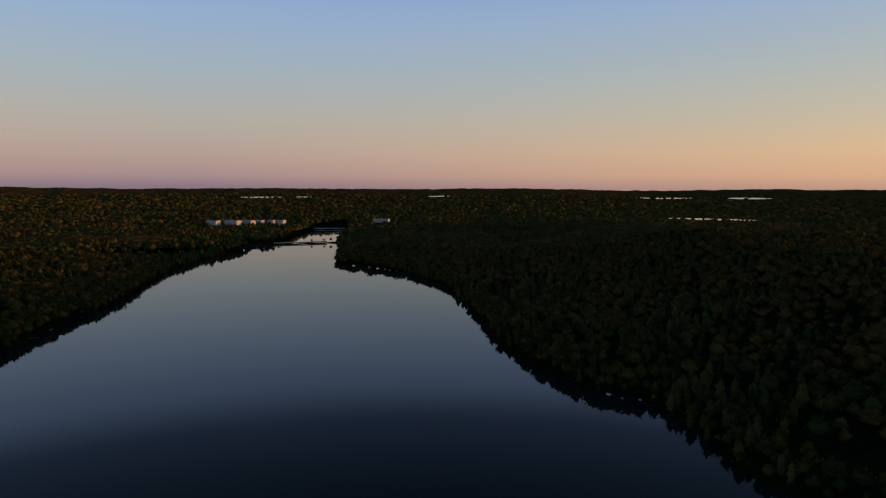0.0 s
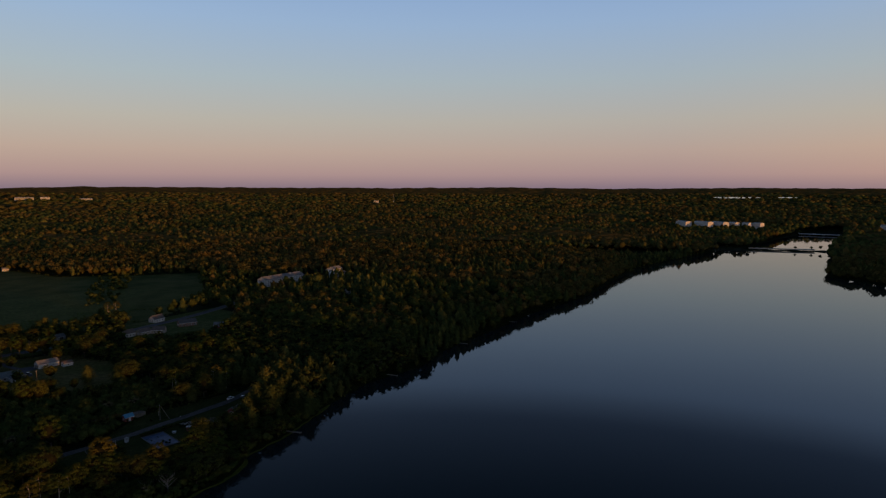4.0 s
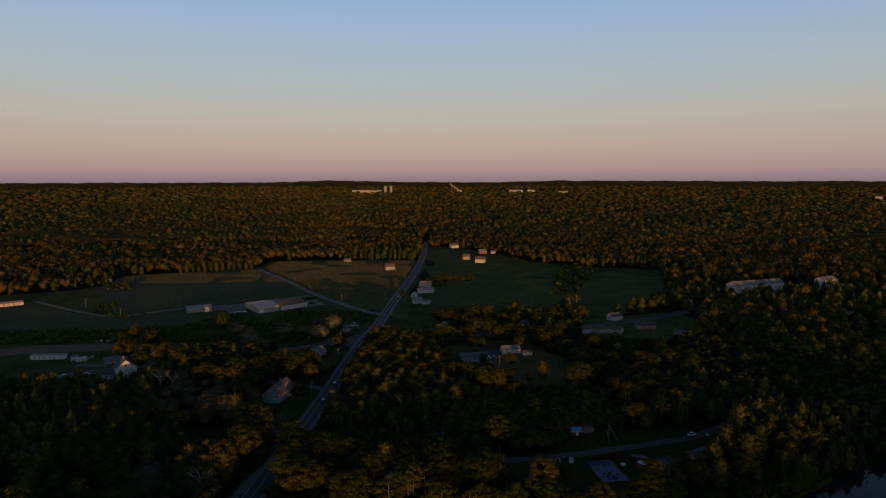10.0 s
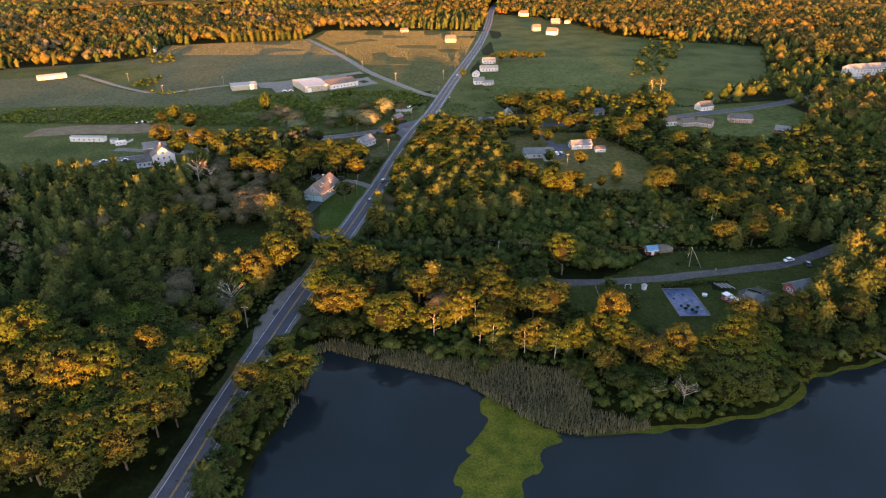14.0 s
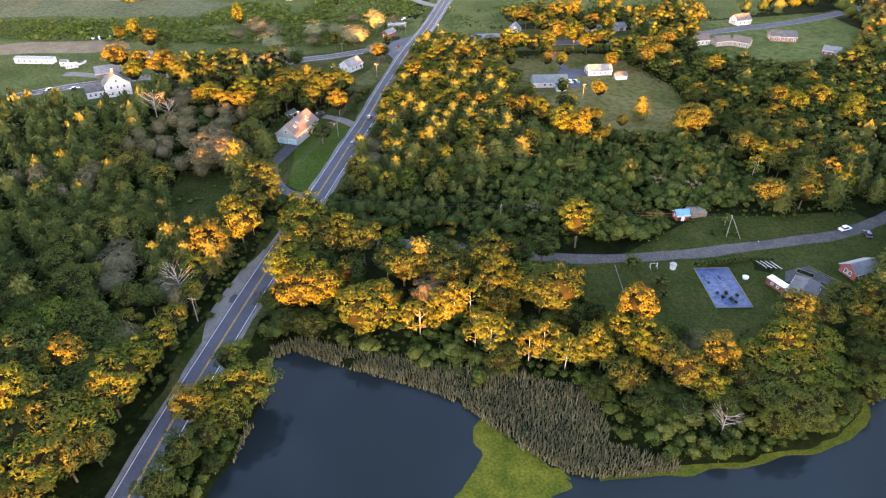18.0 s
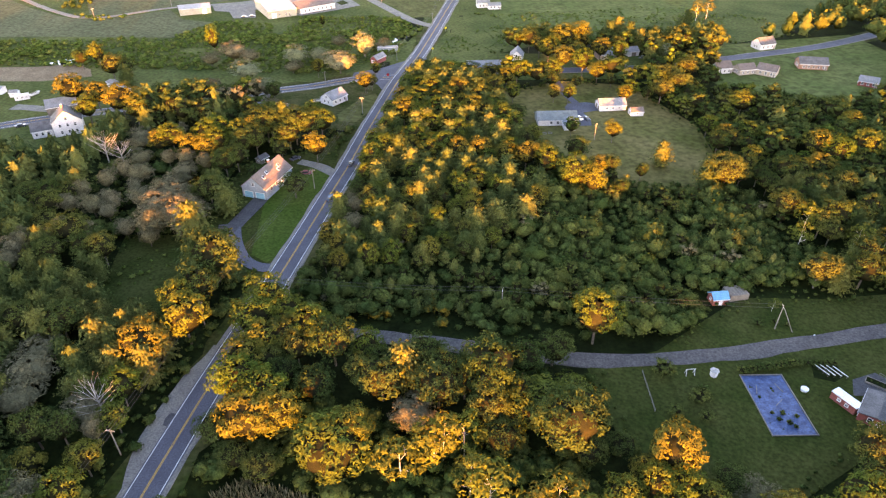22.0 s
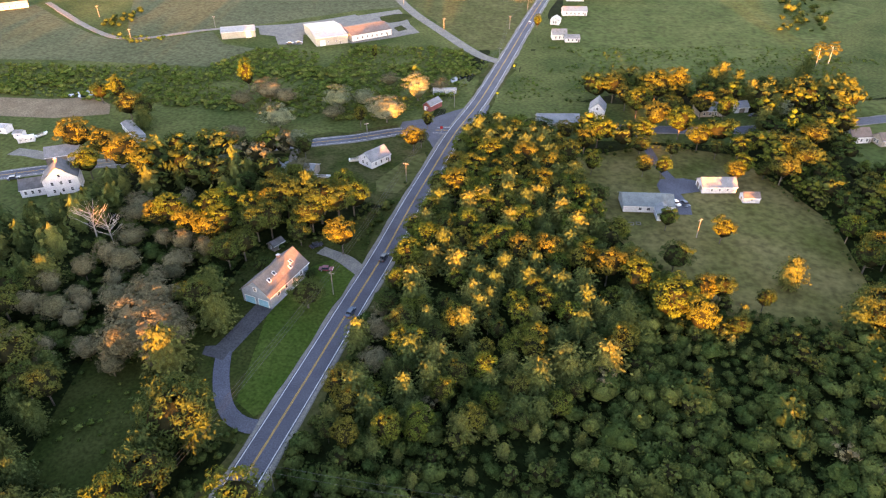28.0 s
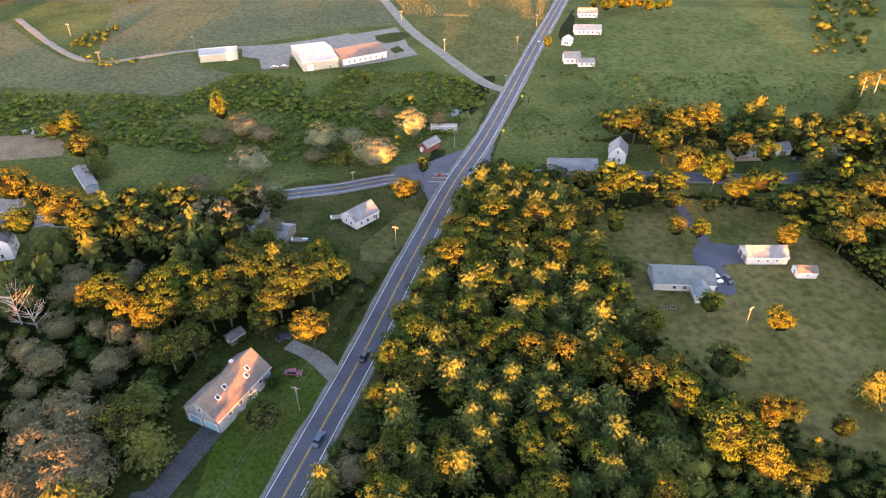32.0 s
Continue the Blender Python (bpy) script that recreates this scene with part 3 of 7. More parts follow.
sheet("lawn", [(-60, 268), (-56, 235), (-50, 231), (-44.5, 236), (-37, 290), (-44, 300), (-54, 292)], 0, mat("bright_lawn", (0.036, 0.068, 0.012), (0.062, 0.088, 0.020), 0.06, 0.95, 0.3, 3, fine=1.2, spec=0.02, depth=0.9), "bright green mown lawn beside the road", "lawn", lift=0.16)
sheet("lawn", [(60, 470), (112, 478), (190, 560), (260, 650), (230, 700), (100, 690), (45, 640), (25, 560)], 0, M_MOWN, "bright green mown meadow", "lawn", lift=0.15)
sheet("meadow", [(5, 452), (32, 446), (44, 520), (8, 524)], 0, M_GRASS, "rough green meadow grass by the road", "meadow", lift=0.11)
sheet("lawn", CLEAR[7], 0, M_MOWN, "green lawn around houses", "lawn", lift=0.15)
sheet("plowed_strip", [(-280, 402), (-255, 412), (-227, 413), (-216, 416), (-207, 420), (-193, 410), (-187, 399), (-201, 394), (-210, 391), (-245, 390), (-280, 382)], 0, M_SOIL, "bare tan soil strip", "soil", lift=0.18)
sheet("parking_lot", [(-170, 550), (-163, 534), (-152, 532), (-144, 515), (-129, 517), (-135, 538), (-99, 523), (-78, 537), (-61, 552), (-70, 569), (-77, 589), (-85, 607), (-126, 575), (-141, 561)], 0, M_GRAVEL, "pale gravel yard around the long metal buildings", "yard", lift=0.19)
sheet("grass_island", [(-95, 586), (-86, 594), (-78, 597), (-73, 592), (-72, 585), (-78, 576), (-85, 571), (-92, 577)], 0, M_LAWN, "green grass island in the gravel yard", "lawn", lift=0.24)
sheet("grass_island", [(-80, 560), (-76, 567), (-70, 558), (-75, 552)], 0, M_LAWN, "small green grass island in the gravel yard", "lawn", lift=0.24)
sheet("driveway", [(65, 366), (74, 368), (81, 366), (79, 358), (71, 355), (73, 346), (72.5, 340), (66.5, 339.5), (67, 351), (63.5, 355), (63, 361)], 0, M_ASPHALT, "wide blue-grey paved apron between ranch house and garage", "driveway", lift=0.22)
sheet("driveway", [(-64.5, 254), (-72, 252.6), (-71.5, 249.4), (-65, 248)], 0, M_ASPHALT_DARK, "short dark paved turning spur of the driveway", "driveway", lift=0.235)
sheet("puddle", [(-58.2, 165.4), (-57.0, 164.9), (-56.2, 166.6), (-56.4, 168.8), (-57.6, 169.2), (-58.4, 167.4)], 0, M_ASPHALT_DARK, "dark damp patch worn into the gravel", "damp patch", lift=0.30)
sheet("stream", [(-223, 418), (-218, 425), (-211, 430), (-204, 422), (-213, 417)], -1.28, M_WATER, "small pool of water beside the bare soil", "stream", drape=False)
sheet("worn_lot", [(-36, 342), (-44, 342), (-46, 350), (-41, 362), (-37, 372), (-31, 378), (-28, 370), (-31, 356)], 0, M_DRY, "dry tan grass lot between house and road", "lot", lift=0.2)
sheet("stream", [(-31, 468), (-20, 482), (-18, 477), (-29, 462)], -1.28, M_WATER, "narrow stream by the road", "stream", drape=False)
weed = curve_line([(15, 127), (14, 116), (10, 105), (7, 94), (6, 80), (6, 66), (16, 64), (19, 78), (24, 93), (28, 100), (35, 106), (35, 111), (28, 117), (22, 124), (16, 127)], 1.2)[:-1]
weed = weed + np.stack([soft_noise(weed, 3.5, 61) - 0.5, soft_noise(weed, 3.5, 62) - 0.5], 1) * 5.0
sheet("duckweed", [tuple(q) for q in weed], WATER_Z + 0.06, M_ALGAE, "bright yellow-green duckweed mat on the pond", "water plants", drape=False)
for drive_no, (pts, half, m_, lab) in enumerate((([(-62, 271), (-65, 258), (-67, 250)], 2.9, M_ASPHALT_DARK, "dark paved driveway to a garage"),
                           ([(-66, 251), (-63, 242), (-58, 233), (-52, 228.5), (-45, 228)], 2.1, M_ASPHALT, "curved grey driveway joining the road"),
                           ([(-37, 290), (-45, 297), (-54, 301)], 2.4, M_GRAVEL, "gravel parking spot beside the road"),
                           ([(62, 408), (64, 392), (66, 378), (70, 364)], 1.9, M_ASPHALT, "narrow blue-grey driveway into the yard"),
                           ([(-57.5, 148), (-59.5, 158), (-59.5, 168), (-56.5, 180), (-52.5, 192)], 2.3, M_GRAVEL, "gravel pull-off beside the road"),
                           ([(-86, 379), (-84, 362), (-76, 352)], 2.0, M_GRAVEL, "gravel driveway"),
                           ([(-150, 350), (-175, 352), (-205, 356)], 3.2, M_GRAVEL, "gravel yard by the white house"))):
    tagged(new("driveway", mesh_np("driveway", *strip(pts, -half, half, 0.225 + 0.005 * drive_no, 2.0, ragged=1.3 if m_ is M_GRAVEL else 0.2), m_)), lab, "driveway", kind="structure")


# ---- trees ----
rng = np.random.default_rng(7)


def cards(points, normals, size, rg, stretch=1.0, up=None, slim=0.42):
    """Leaf clumps: folded four-cornered blades at points, facing roughly along normals. Returns corners and triangles."""
    n = len(points)
    nrm = normals + rg.normal(0, 0.5, (n, 3))
    nrm /= np.linalg.norm(nrm, axis=1)[:, None]
    ref = rg.normal(0, 1, (n, 3)) if up is None else up
    u = np.cross(nrm, ref)
    u /= np.linalg.norm(u, axis=1)[:, None] + 1e-9
    w = np.cross(nrm, u)
    s = size * rg.uniform(0.65, 1.3, (n, 1))
    a, b = points + u * s * stretch, points - u * s * stretch
    c, d = points + w * s * rg.uniform(slim, slim * 2, (n, 1)) - nrm * s * 0.25, points - w * s * rg.uniform(slim, slim * 2, (n, 1)) - nrm * s * 0.25
    v = np.stack([a, c, b, d], 1).reshape(-1, 3)
    i = np.arange(n)[:, None] * 4
    soft = normals / (np.linalg.norm(normals, axis=1)[:, None] + 1e-9) * 0.48 + nrm * 0.68
    soft /= np.linalg.norm(soft, axis=1)[:, None]
    return v, np.concatenate([i + [0, 1, 2], i + [0, 2, 3]]), np.repeat(soft, 4, 0), np.zeros(2 * n, int)


def blob(center, radii, rg, rings=3, segs=6, slot=0):
    """A low, uneven dome that fills the inside of a lobe; slot 1: near black, painting the crown's inner shade."""
    th, ph = np.linspace(0.2, math.pi - 0.35, rings), np.arange(segs) / segs * 2 * math.pi
    t, p = np.meshgrid(th, ph, indexing="ij")
    k = rg.uniform(0.82, 1.0, t.shape)
    v = np.stack([np.sin(t) * np.cos(p) * k * radii[0], np.sin(t) * np.sin(p) * k * radii[1], np.cos(t) * k * radii[2]], -1).reshape(-1, 3) + center
    f = []
    for i in range(rings - 1):
        for j in range(segs):
            a, b = i * segs + j, i * segs + (j + 1) % segs
            f += [(a, a + segs, b + segs), (a, b + segs, b)]
    out = (v - center) / np.asarray(radii)
    return v, np.array(f), out / np.linalg.norm(out, axis=1)[:, None], np.full(len(f), slot)


def merge(pieces):
    vs, fs, ns, ms, k = [], [], [], [], 0
    for v, f, n, m_ in pieces:
        ms.append(m_)
        vs.append(v)
        fs.append(f + k)
        ns.append(n)
        k += len(v)
    return np.concatenate(vs), np.concatenate(fs), np.concatenate(ns), np.concatenate(ms)


def dome_crown(seed, high, wide, lobes, leaves, size, base=0.28):
    """A simple round head of a few lobes, for trees far off."""
    rg = np.random.default_rng(seed)
    pieces = []
    for i in range(lobes):
        a, q = rg.uniform(0, 2 * math.pi), i / max(1, lobes - 1)
        out = wide * 0.5 * (1 - q) ** 0.55 * rg.uniform(0.45, 0.85) if i else 0.0
        c = np.array([math.cos(a) * out, math.sin(a) * out, high * (0.6 if i == 0 else base + (0.86 - base) * (q * 0.75 + 0.25 * rg.random()))])
        r = wide * rg.uniform(0.22, 0.33) * (1.4 if i == 0 else 1)
        rad = np.array([r, r, r * rg.uniform(0.75, 1.0)])
        c[2] = min(c[2], high - rad[2])
        pieces.append(blob(c, rad * 0.92, rg))
        n = max(4, leaves // lobes)
        d = rg.normal(0, 1, (n, 3))
        d[:, 2] = np.abs(d[:, 2]) * 1.1 - 0.35
        d /= np.linalg.norm(d, axis=1)[:, None]
        pieces.append(cards(c + d * rad * rg.uniform(0.84, 1.15, (n, 1)), d, size, rg))
    return merge(pieces)


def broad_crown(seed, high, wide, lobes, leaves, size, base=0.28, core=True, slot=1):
    """A broad crown: flattened leafy sprays layered over an uneven head, whose dark core paints shade into the gaps
    between them.
    """
    rg = np.random.default_rng(seed)
    half = high * (1 - base) / 2
    mid = np.array([0, 0, high * base + half])
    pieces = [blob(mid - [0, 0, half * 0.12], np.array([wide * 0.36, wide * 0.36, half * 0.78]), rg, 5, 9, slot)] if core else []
    lean = rg.normal(0, 0.06, 2) * wide
    for i in range(lobes):
        q = (i + 0.5) / lobes
        zz = 1.0 - 1.45 * q
        a = i * 2.39996 + rg.uniform(-0.5, 0.5)
        k = rg.uniform(0.78, 1.12)
        flat = math.sqrt(max(0.0, 1 - zz * zz)) * (1.0 if zz > -0.1 else 0.92)
        d = np.array([math.cos(a) * flat, math.sin(a) * flat, zz])
        c = mid + d * np.array([wide * 0.37, wide * 0.37, half * 0.80]) * k
        c[:2] += lean * (zz + 0.4)
        r = wide * rg.uniform(0.48, 0.78) / math.sqrt(lobes)
        rad = np.array([r, r, r * rg.uniform(0.5, 0.75)])
        if core:
            pieces += [blob(c, rad * 0.74, rg, 3, 5)] if lobes < 14 else []
        n = max(4, leaves // lobes)
        e = rg.normal(0, 1, (n, 3))
        e[:, 2] = np.abs(e[:, 2]) * 1.0 - 0.3
        e += d * 0.6
        e /= np.linalg.norm(e, axis=1)[:, None]
        pieces.append(cards(c + e * rad * rg.uniform(0.8, 1.3, (n, 1)), e + d * 0.5 + [0, 0, 0.25], size, rg, 1.3, slim=0.3))
    return merge(pieces)


def pine_crown(seed, high, wide, tiers, branches, size, base=0.10, bits=2):
    """A pine's crown: whorls of boughs as one ragged, notched cone, with upturned tufts at the bough tips."""
    rg = np.random.default_rng(seed)
    rings = tiers * 2 + 1
    verts, tips, ways = [], [], []
    for i in range(rings):
        q = i / (rings - 1)
        r = wide * 0.5 * (1 - q**2.0) ** 0.75 * min(1.0, 0.6 + 1.8 * q)
        for k in range(branches):
            a = 2 * math.pi * (k + 0.5 * ((i // 2) % 2) + rg.uniform(-0.25, 0.25)) / branches
            bough = k % 2 == (i // 2) % 2
            f = (rg.uniform(0.9, 1.22) if bough else rg.uniform(0.66, 0.95)) if i % 2 == 0 else rg.uniform(0.5, 0.78)
            z = high * (base + (0.985 - base) * q) + (0.03 * high * rg.uniform(-1, 1) if i % 2 == 0 else 0.0)
            p = np.array([math.cos(a) * r * f, math.sin(a) * r * f, z])
            verts.append(p * [0.8, 0.8, 0.97])
            if i % 2 == 0 and i < rings - 1:
                for b in range(bits if bough else max(1, bits - 1)):
                    g = rg.uniform(0.45, 1.18)
                    tips.append(p * [g, g, 1] + rg.normal(0, size * 0.5, 3) + [0, 0, size * 0.3])
                    ways.append((math.cos(a), math.sin(a), 1.1))
    verts.append(np.array([0, 0, high]))
    v = np.array(verts)
    f = []
    for i in range(rings - 1):
        for k in range(branches):
            a, b = i * branches + k, i * branches + (k + 1) % branches
            f += [(a, b, b + branches), (a, b + branches, a + branches)]
    for k in range(branches):
        f.append(((rings - 1) * branches + k, (rings - 1) * branches + (k + 1) % branches, len(v) - 1))
    n = np.c_[v[:, :2] / (np.linalg.norm(v[:, :2], axis=1)[:, None] + 1e-6), np.full(len(v), 0.55)] + rg.normal(0, 0.4, v.shape)
    n /= np.linalg.norm(n, axis=1)[:, None]
    ways = np.array(ways)
    return merge([(v * [0.86, 0.86, 1], np.array(f), n, np.zeros(len(f), int)), cards(np.array(tips), ways, size, rg, 1.15, slim=0.42, up= np.stack([-ways[:, 1], ways[:, 0], 0 * ways[:, 0]], 1) + rg.normal(0, 0.4, ways.shape))])


def limbs_mesh(seed, high, spread, n, r0, fork=True):
    """A tapered trunk with a few rising limbs."""
    rg = np.random.default_rng(seed)
    bm = bmesh.new()
    lean = Vector((rg.normal(0, 0.03), rg.normal(0, 0.03), 1))
    tube(bm, (0, 0, -0.4), lean * high * 0.5, r0, r0 * 0.65, 6)
    tube(bm, lean * high * 0.49, lean * high * 0.9, r0 * 0.64, r0 * 0.15, 5)
    for i in range(n):
        z = high * (0.3 + 0.5 * i / max(1, n))
        a = rg.uniform(0, 2 * math.pi)
        s = lean * z
        e = s + Vector((math.cos(a) * spread, math.sin(a) * spread, spread * rg.uniform(0.6, 1.2))) * (1 - 0.45 * i / max(1, n))
        tube(bm, s, e, r0 * 0.36, r0 * 0.1, 4)
        if fork:
            for k in (-1, 1):
                m_ = s.lerp(e, 0.6)
                tube(bm, m_, m_ + Vector((math.cos(a + 0.8 * k), math.sin(a + 0.8 * k), 0.9)) * spread * 0.4, r0 * 0.16, r0 * 0.05, 3)
    return bm


# kind: near templates (crown, trunk), light templates for the joined woods, leaf material
KINDS = {}


def kind_of_tree(name, near, light, leaf, bark, trunk, title, category):
    KINDS[name] = dict(near=[], light=light, leaf=leaf, title=title, category=category)
    for i, (v, f, n, m_) in enumerate(near):
        bm = limbs_mesh(40 + i, *trunk)
        KINDS[name]["near"].append((mesh_np(name + "_crown", v, f, (leaf, M_CROWN_SHADE), smooth=True, normals=n, which=m_), finish(name + "_trunk", bm, bark)))


# every template is one metre high; wide values are relative to it
kind_of_tree("broadleaf_tree", [broad_crown(s, 1.0, 0.86, 34, 1700, 0.0205) for s in (1, 2, 3, 4)], [broad_crown(s, 1.0, 0.86, 8, 104, 0.056) for s in (4, 5, 6)],
             L_BROAD, M_BARK, (0.8, 0.25, 4, 0.025, False), "green broadleaf tree", "tree")
kind_of_tree("turning_tree", [broad_crown(s, 1.0, 0.8, 34, 1700, 0.0205, 0.24) for s in (11, 12, 13, 14)], [broad_crown(s, 1.0, 0.82, 9, 99, 0.058) for s in (14, 15)],
             L_GOLD, M_BARK, (0.8, 0.25, 4, 0.022, False), "broadleaf tree turning yellow", "tree")
kind_of_tree("pine_tree", [pine_crown(s, 1.0, 0.76, 7, 16, 0.029, bits=9) for s in (21, 22, 23, 24)], [pine_crown(s, 1.0, 0.74, 4, 10, 0.065, bits=2) for s in (24, 25)],
             L_PINE, M_BARK, (0.9, 0.12, 2, 0.018, False), "green pine tree", "pine tree")
kind_of_tree("young_pine", [pine_crown(s, 1.0, 0.76, 7, 16, 0.029, bits=9) for s in (26, 27, 28, 29)], [pine_crown(s, 1.0, 0.74, 4, 10, 0.065, bits=2) for s in (26,)],
             L_YOUNG_PINE, M_BARK, (0.9, 0.12, 2, 0.018, False), "light green young pine", "pine tree")
kind_of_tree("willow_tree", [broad_crown(s, 1.0, 0.85, 34, 1290, 0.024, 0.14, slot=0) for s in (31, 32, 33)], [broad_crown(s, 1.0, 1.0, 8, 80, 0.055) for s in (33, 34)],
             L_WILLOW, M_BARK, (0.7, 0.3, 4, 0.03, False), "grey-brown willow tree", "tree")
kind_of_tree("pale_willow", [broad_crown(s, 1.0, 1.0, 34, 1400, 0.026, 0.10, slot=0) for s in (36, 37)], [broad_crown(s, 1.0, 1.0, 8, 80, 0.055) for s in (38,)],
             L_PALE, M_BARK, (0.7, 0.3, 4, 0.03, False), "pale grey-green willow tree", "tree")
kind_of_tree("birch_tree", [broad_crown(s, 1.0, 0.56, 20, 560, 0.026, 0.22, core=False) for s in (41, 42, 43)], [broad_crown(s, 1.0, 0.5, 5, 90, 0.05, 0.45, core=False) for s in (43,)],
             L_GOLD, M_BIRCH, (0.95, 0.13, 6, 0.010), "thin pale-barked birch tree with sparse leaves", "birch tree")
KINDS["far_tree"] = dict(near=[], light=None, leaf=L_SUN_TINTED, title="far tree", category="tree")
KINDS["brush"] = dict(near=[], light=None, leaf=L_BRUSH, title="brush", category="brush")
kind_of_tree("shrub", [broad_crown(s, 1.0, 1.25, 10, 150, 0.075, 0.1) for s in (51, 52, 53)], [dome_crown(s, 1.0, 1.25, 4, 96, 0.075, 0.15) for s in (54, 55)],
             L_SHRUB, M_BARK, (0.5, 0.3, 2, 0.04, False), "dense green shrub", "shrub")
LOW_BRUSH = [dome_crown(s, 1.0, 1.3, 1, 16, 0.15, 0.15) for s in (71, 72, 73)]
FAINT_TREES = {"broadleaf_tree": [dome_crown(s, 1.0, 1.0, 1, 14, 0.11) for s in (91, 92)], "turning_tree": [dome_crown(s, 1.0, 1.0, 1, 14, 0.11) for s in (93, 94)],
               "pine_tree": [pine_crown(s, 1.0, 0.75, 2, 6, 0.08, bits=1) for s in (95, 96)], "willow_tree": [dome_crown(s, 1.0, 1.0, 1, 14, 0.11) for s in (97,)]}
FAR_TREES = {"broadleaf_tree": [dome_crown(s, 1.0, 0.86, 3, 24, 0.08) for s in (61, 62)], "turning_tree": [dome_crown(s, 1.0, 0.82, 3, 24, 0.08) for s in (63, 64)],
             "pine_tree": [pine_crown(s, 1.0, 0.72, 3, 8, 0.06, bits=1) for s in (65, 66)], "willow_tree": [dome_crown(s, 1.0, 1.0, 3, 24, 0.08) for s in (67,)]}


def plant(kind, x, y, high, turn=0.0, label="", group="", wide=1.0, z=None):
    """One tree of a kind: an Empty at its foot with trunk and crown."""
    k = KINDS[kind]
    crown, trunk = k["near"][int(abs(x * 7 + y * 13)) % len(k["near"])]
    ob = thing(kind, x, y, ground_z(x, y) - 0.1 if z is None else z, 0, label or k["title"], k["category"], group)
    for nm, me in (("crown", crown), ("trunk", trunk)):
        o = new(nm, me)
        o.parent = ob
    ob.matrix_world = Matrix.LocRotScale((x, y, ob.location.z), Euler((0, 0, turn)), (high * wide, high * wide, high))
    return ob


def woods(name, label, spots, material_kind, templates=None):
    """Many trees joined into one mesh. spots: rows of x, y, z, height, width factor, turn."""
    vs, fs, ts, ns, ms, k = [], [], [], [], [], 0
    spots = np.asarray(spots, float)
    templates = templates or KINDS[material_kind]["light"]
    which = rng.integers(0, 99, len(spots)) % len(templates)
    for i, (v, f, nn, m_) in enumerate(templates):
        s = spots[which == i]
        if not len(s):
            continue
        c, sn = np.cos(s[:, 5])[:, None], np.sin(s[:, 5])[:, None]
        w = (s[:, 3] * s[:, 4])[:, None]
        x = (v[:, 0] * c - v[:, 1] * sn) * w + s[:, :1]
        y = (v[:, 0] * sn + v[:, 1] * c) * w + s[:, 1:2]
        z = v[:, 2] * s[:, 3:4] + s[:, 2:3]
        vs.append(np.stack([x, y, z], -1).reshape(-1, 3))
        fs.append((f[None] + (np.arange(len(s)) * len(v))[:, None, None]).reshape(-1, 3) + k)
        ts.append(np.repeat(rng.random(len(s)), len(v)))
        ms.append(np.tile(m_, len(s)))
        ns.append(np.stack([nn[:, 0] * c - nn[:, 1] * sn, nn[:, 0] * sn + nn[:, 1] * c, nn[:, 2] + 0 * c], -1).reshape(-1, 3))
        k += len(s) * len(v)
    ob = new(name, mesh_np(name, np.concatenate(vs), np.concatenate(fs), (KINDS[material_kind]["leaf"], M_CROWN_SHADE), np.concatenate(ts), True, np.concatenate(ns), np.concatenate(ms)))
    return tagged(ob, label, "woods", kind="stuff")


def scatter(lo, hi, gap, seed):
    """Points on a shaken grid."""
    rg = np.random.default_rng(seed)
    x, y = np.meshgrid(np.arange(lo[0], hi[0], gap), np.arange(lo[1], hi[1], gap))
    p = np.stack([x.ravel(), y.ravel()], 1)
    return p + rg.uniform(-0.42, 0.42, p.shape) * gap


ROADS = [(MAIN, 8.0), (SIDE_A, 6.5), (SIDE_B, 6.5), (NEAR, 6.0), (TEE, 7.0)]


LANE_VIEW = [(-22, 206), (46, 200), (48, 164), (34, 174), (-4, 185), (-22, 193)]
ROAD_SIDE = [(-70, 90), (-56, 90), (-44, 215), (-58, 222), (-63, 190), (-68, 150)]


GREY_STAND = [(-126, 240), (-80, 238), (-78, 300), (-100, 330), (-134, 326)]
POND_EDGE = [(-48, 120), (-48, 158), (-22, 172), (34, 160), (64, 146), (64, 108), (40, 108)]


def open_land(p, margin=0.0):
    """True where no tree may stand: water, roads, clearings."""
    hit = inside(p, LAKE) | inside(p, POOL)
    for line, w in ROADS:
        hit |= seg_dist(p, line) < w + margin
    for poly in (*CLEAR, LANE_VIEW, ROAD_SIDE, GREY_STAND, POND_EDGE):
        hit |= inside(p, poly)
    return hit


HERO = []          # spots of trees placed one by one; others keep off


def off_heroes(p, gap=4.5):
    keep = np.ones(len(p), bool)
    for x, y in HERO:
        keep &= np.hypot(p[:, 0] - x, p[:, 1] - y) > gap
    return keep


def view(p, lo=-52, hi=130, eye=(-40, -140)):
    """Within the sector that the flight ever looks at, by bearing clockwise from +y."""
    b = np.degrees(np.arctan2(p[:, 0] - eye[0], p[:, 1] - eye[1]))
    return (b > lo) & (b < hi)


# trees set one by one: x, y, height
SHORE_EAST = [(156, 308, 15), (161, 301, 15), (174, 306, 16), (181, 288, 15), (143, 354, 14), (172, 240, 10), (150, 290, 13), (128, 300, 11), (135, 322, 12), (120, 330, 11), (186, 300, 15), (180, 330, 14)]
BIRCHES = [(173, 518, 14), (182, 524, 13), (128, 253, 14), (145, 237, 15), (122, 243, 12), (102, 211, 5), (150, 231, 13), (139, 241, 13)]
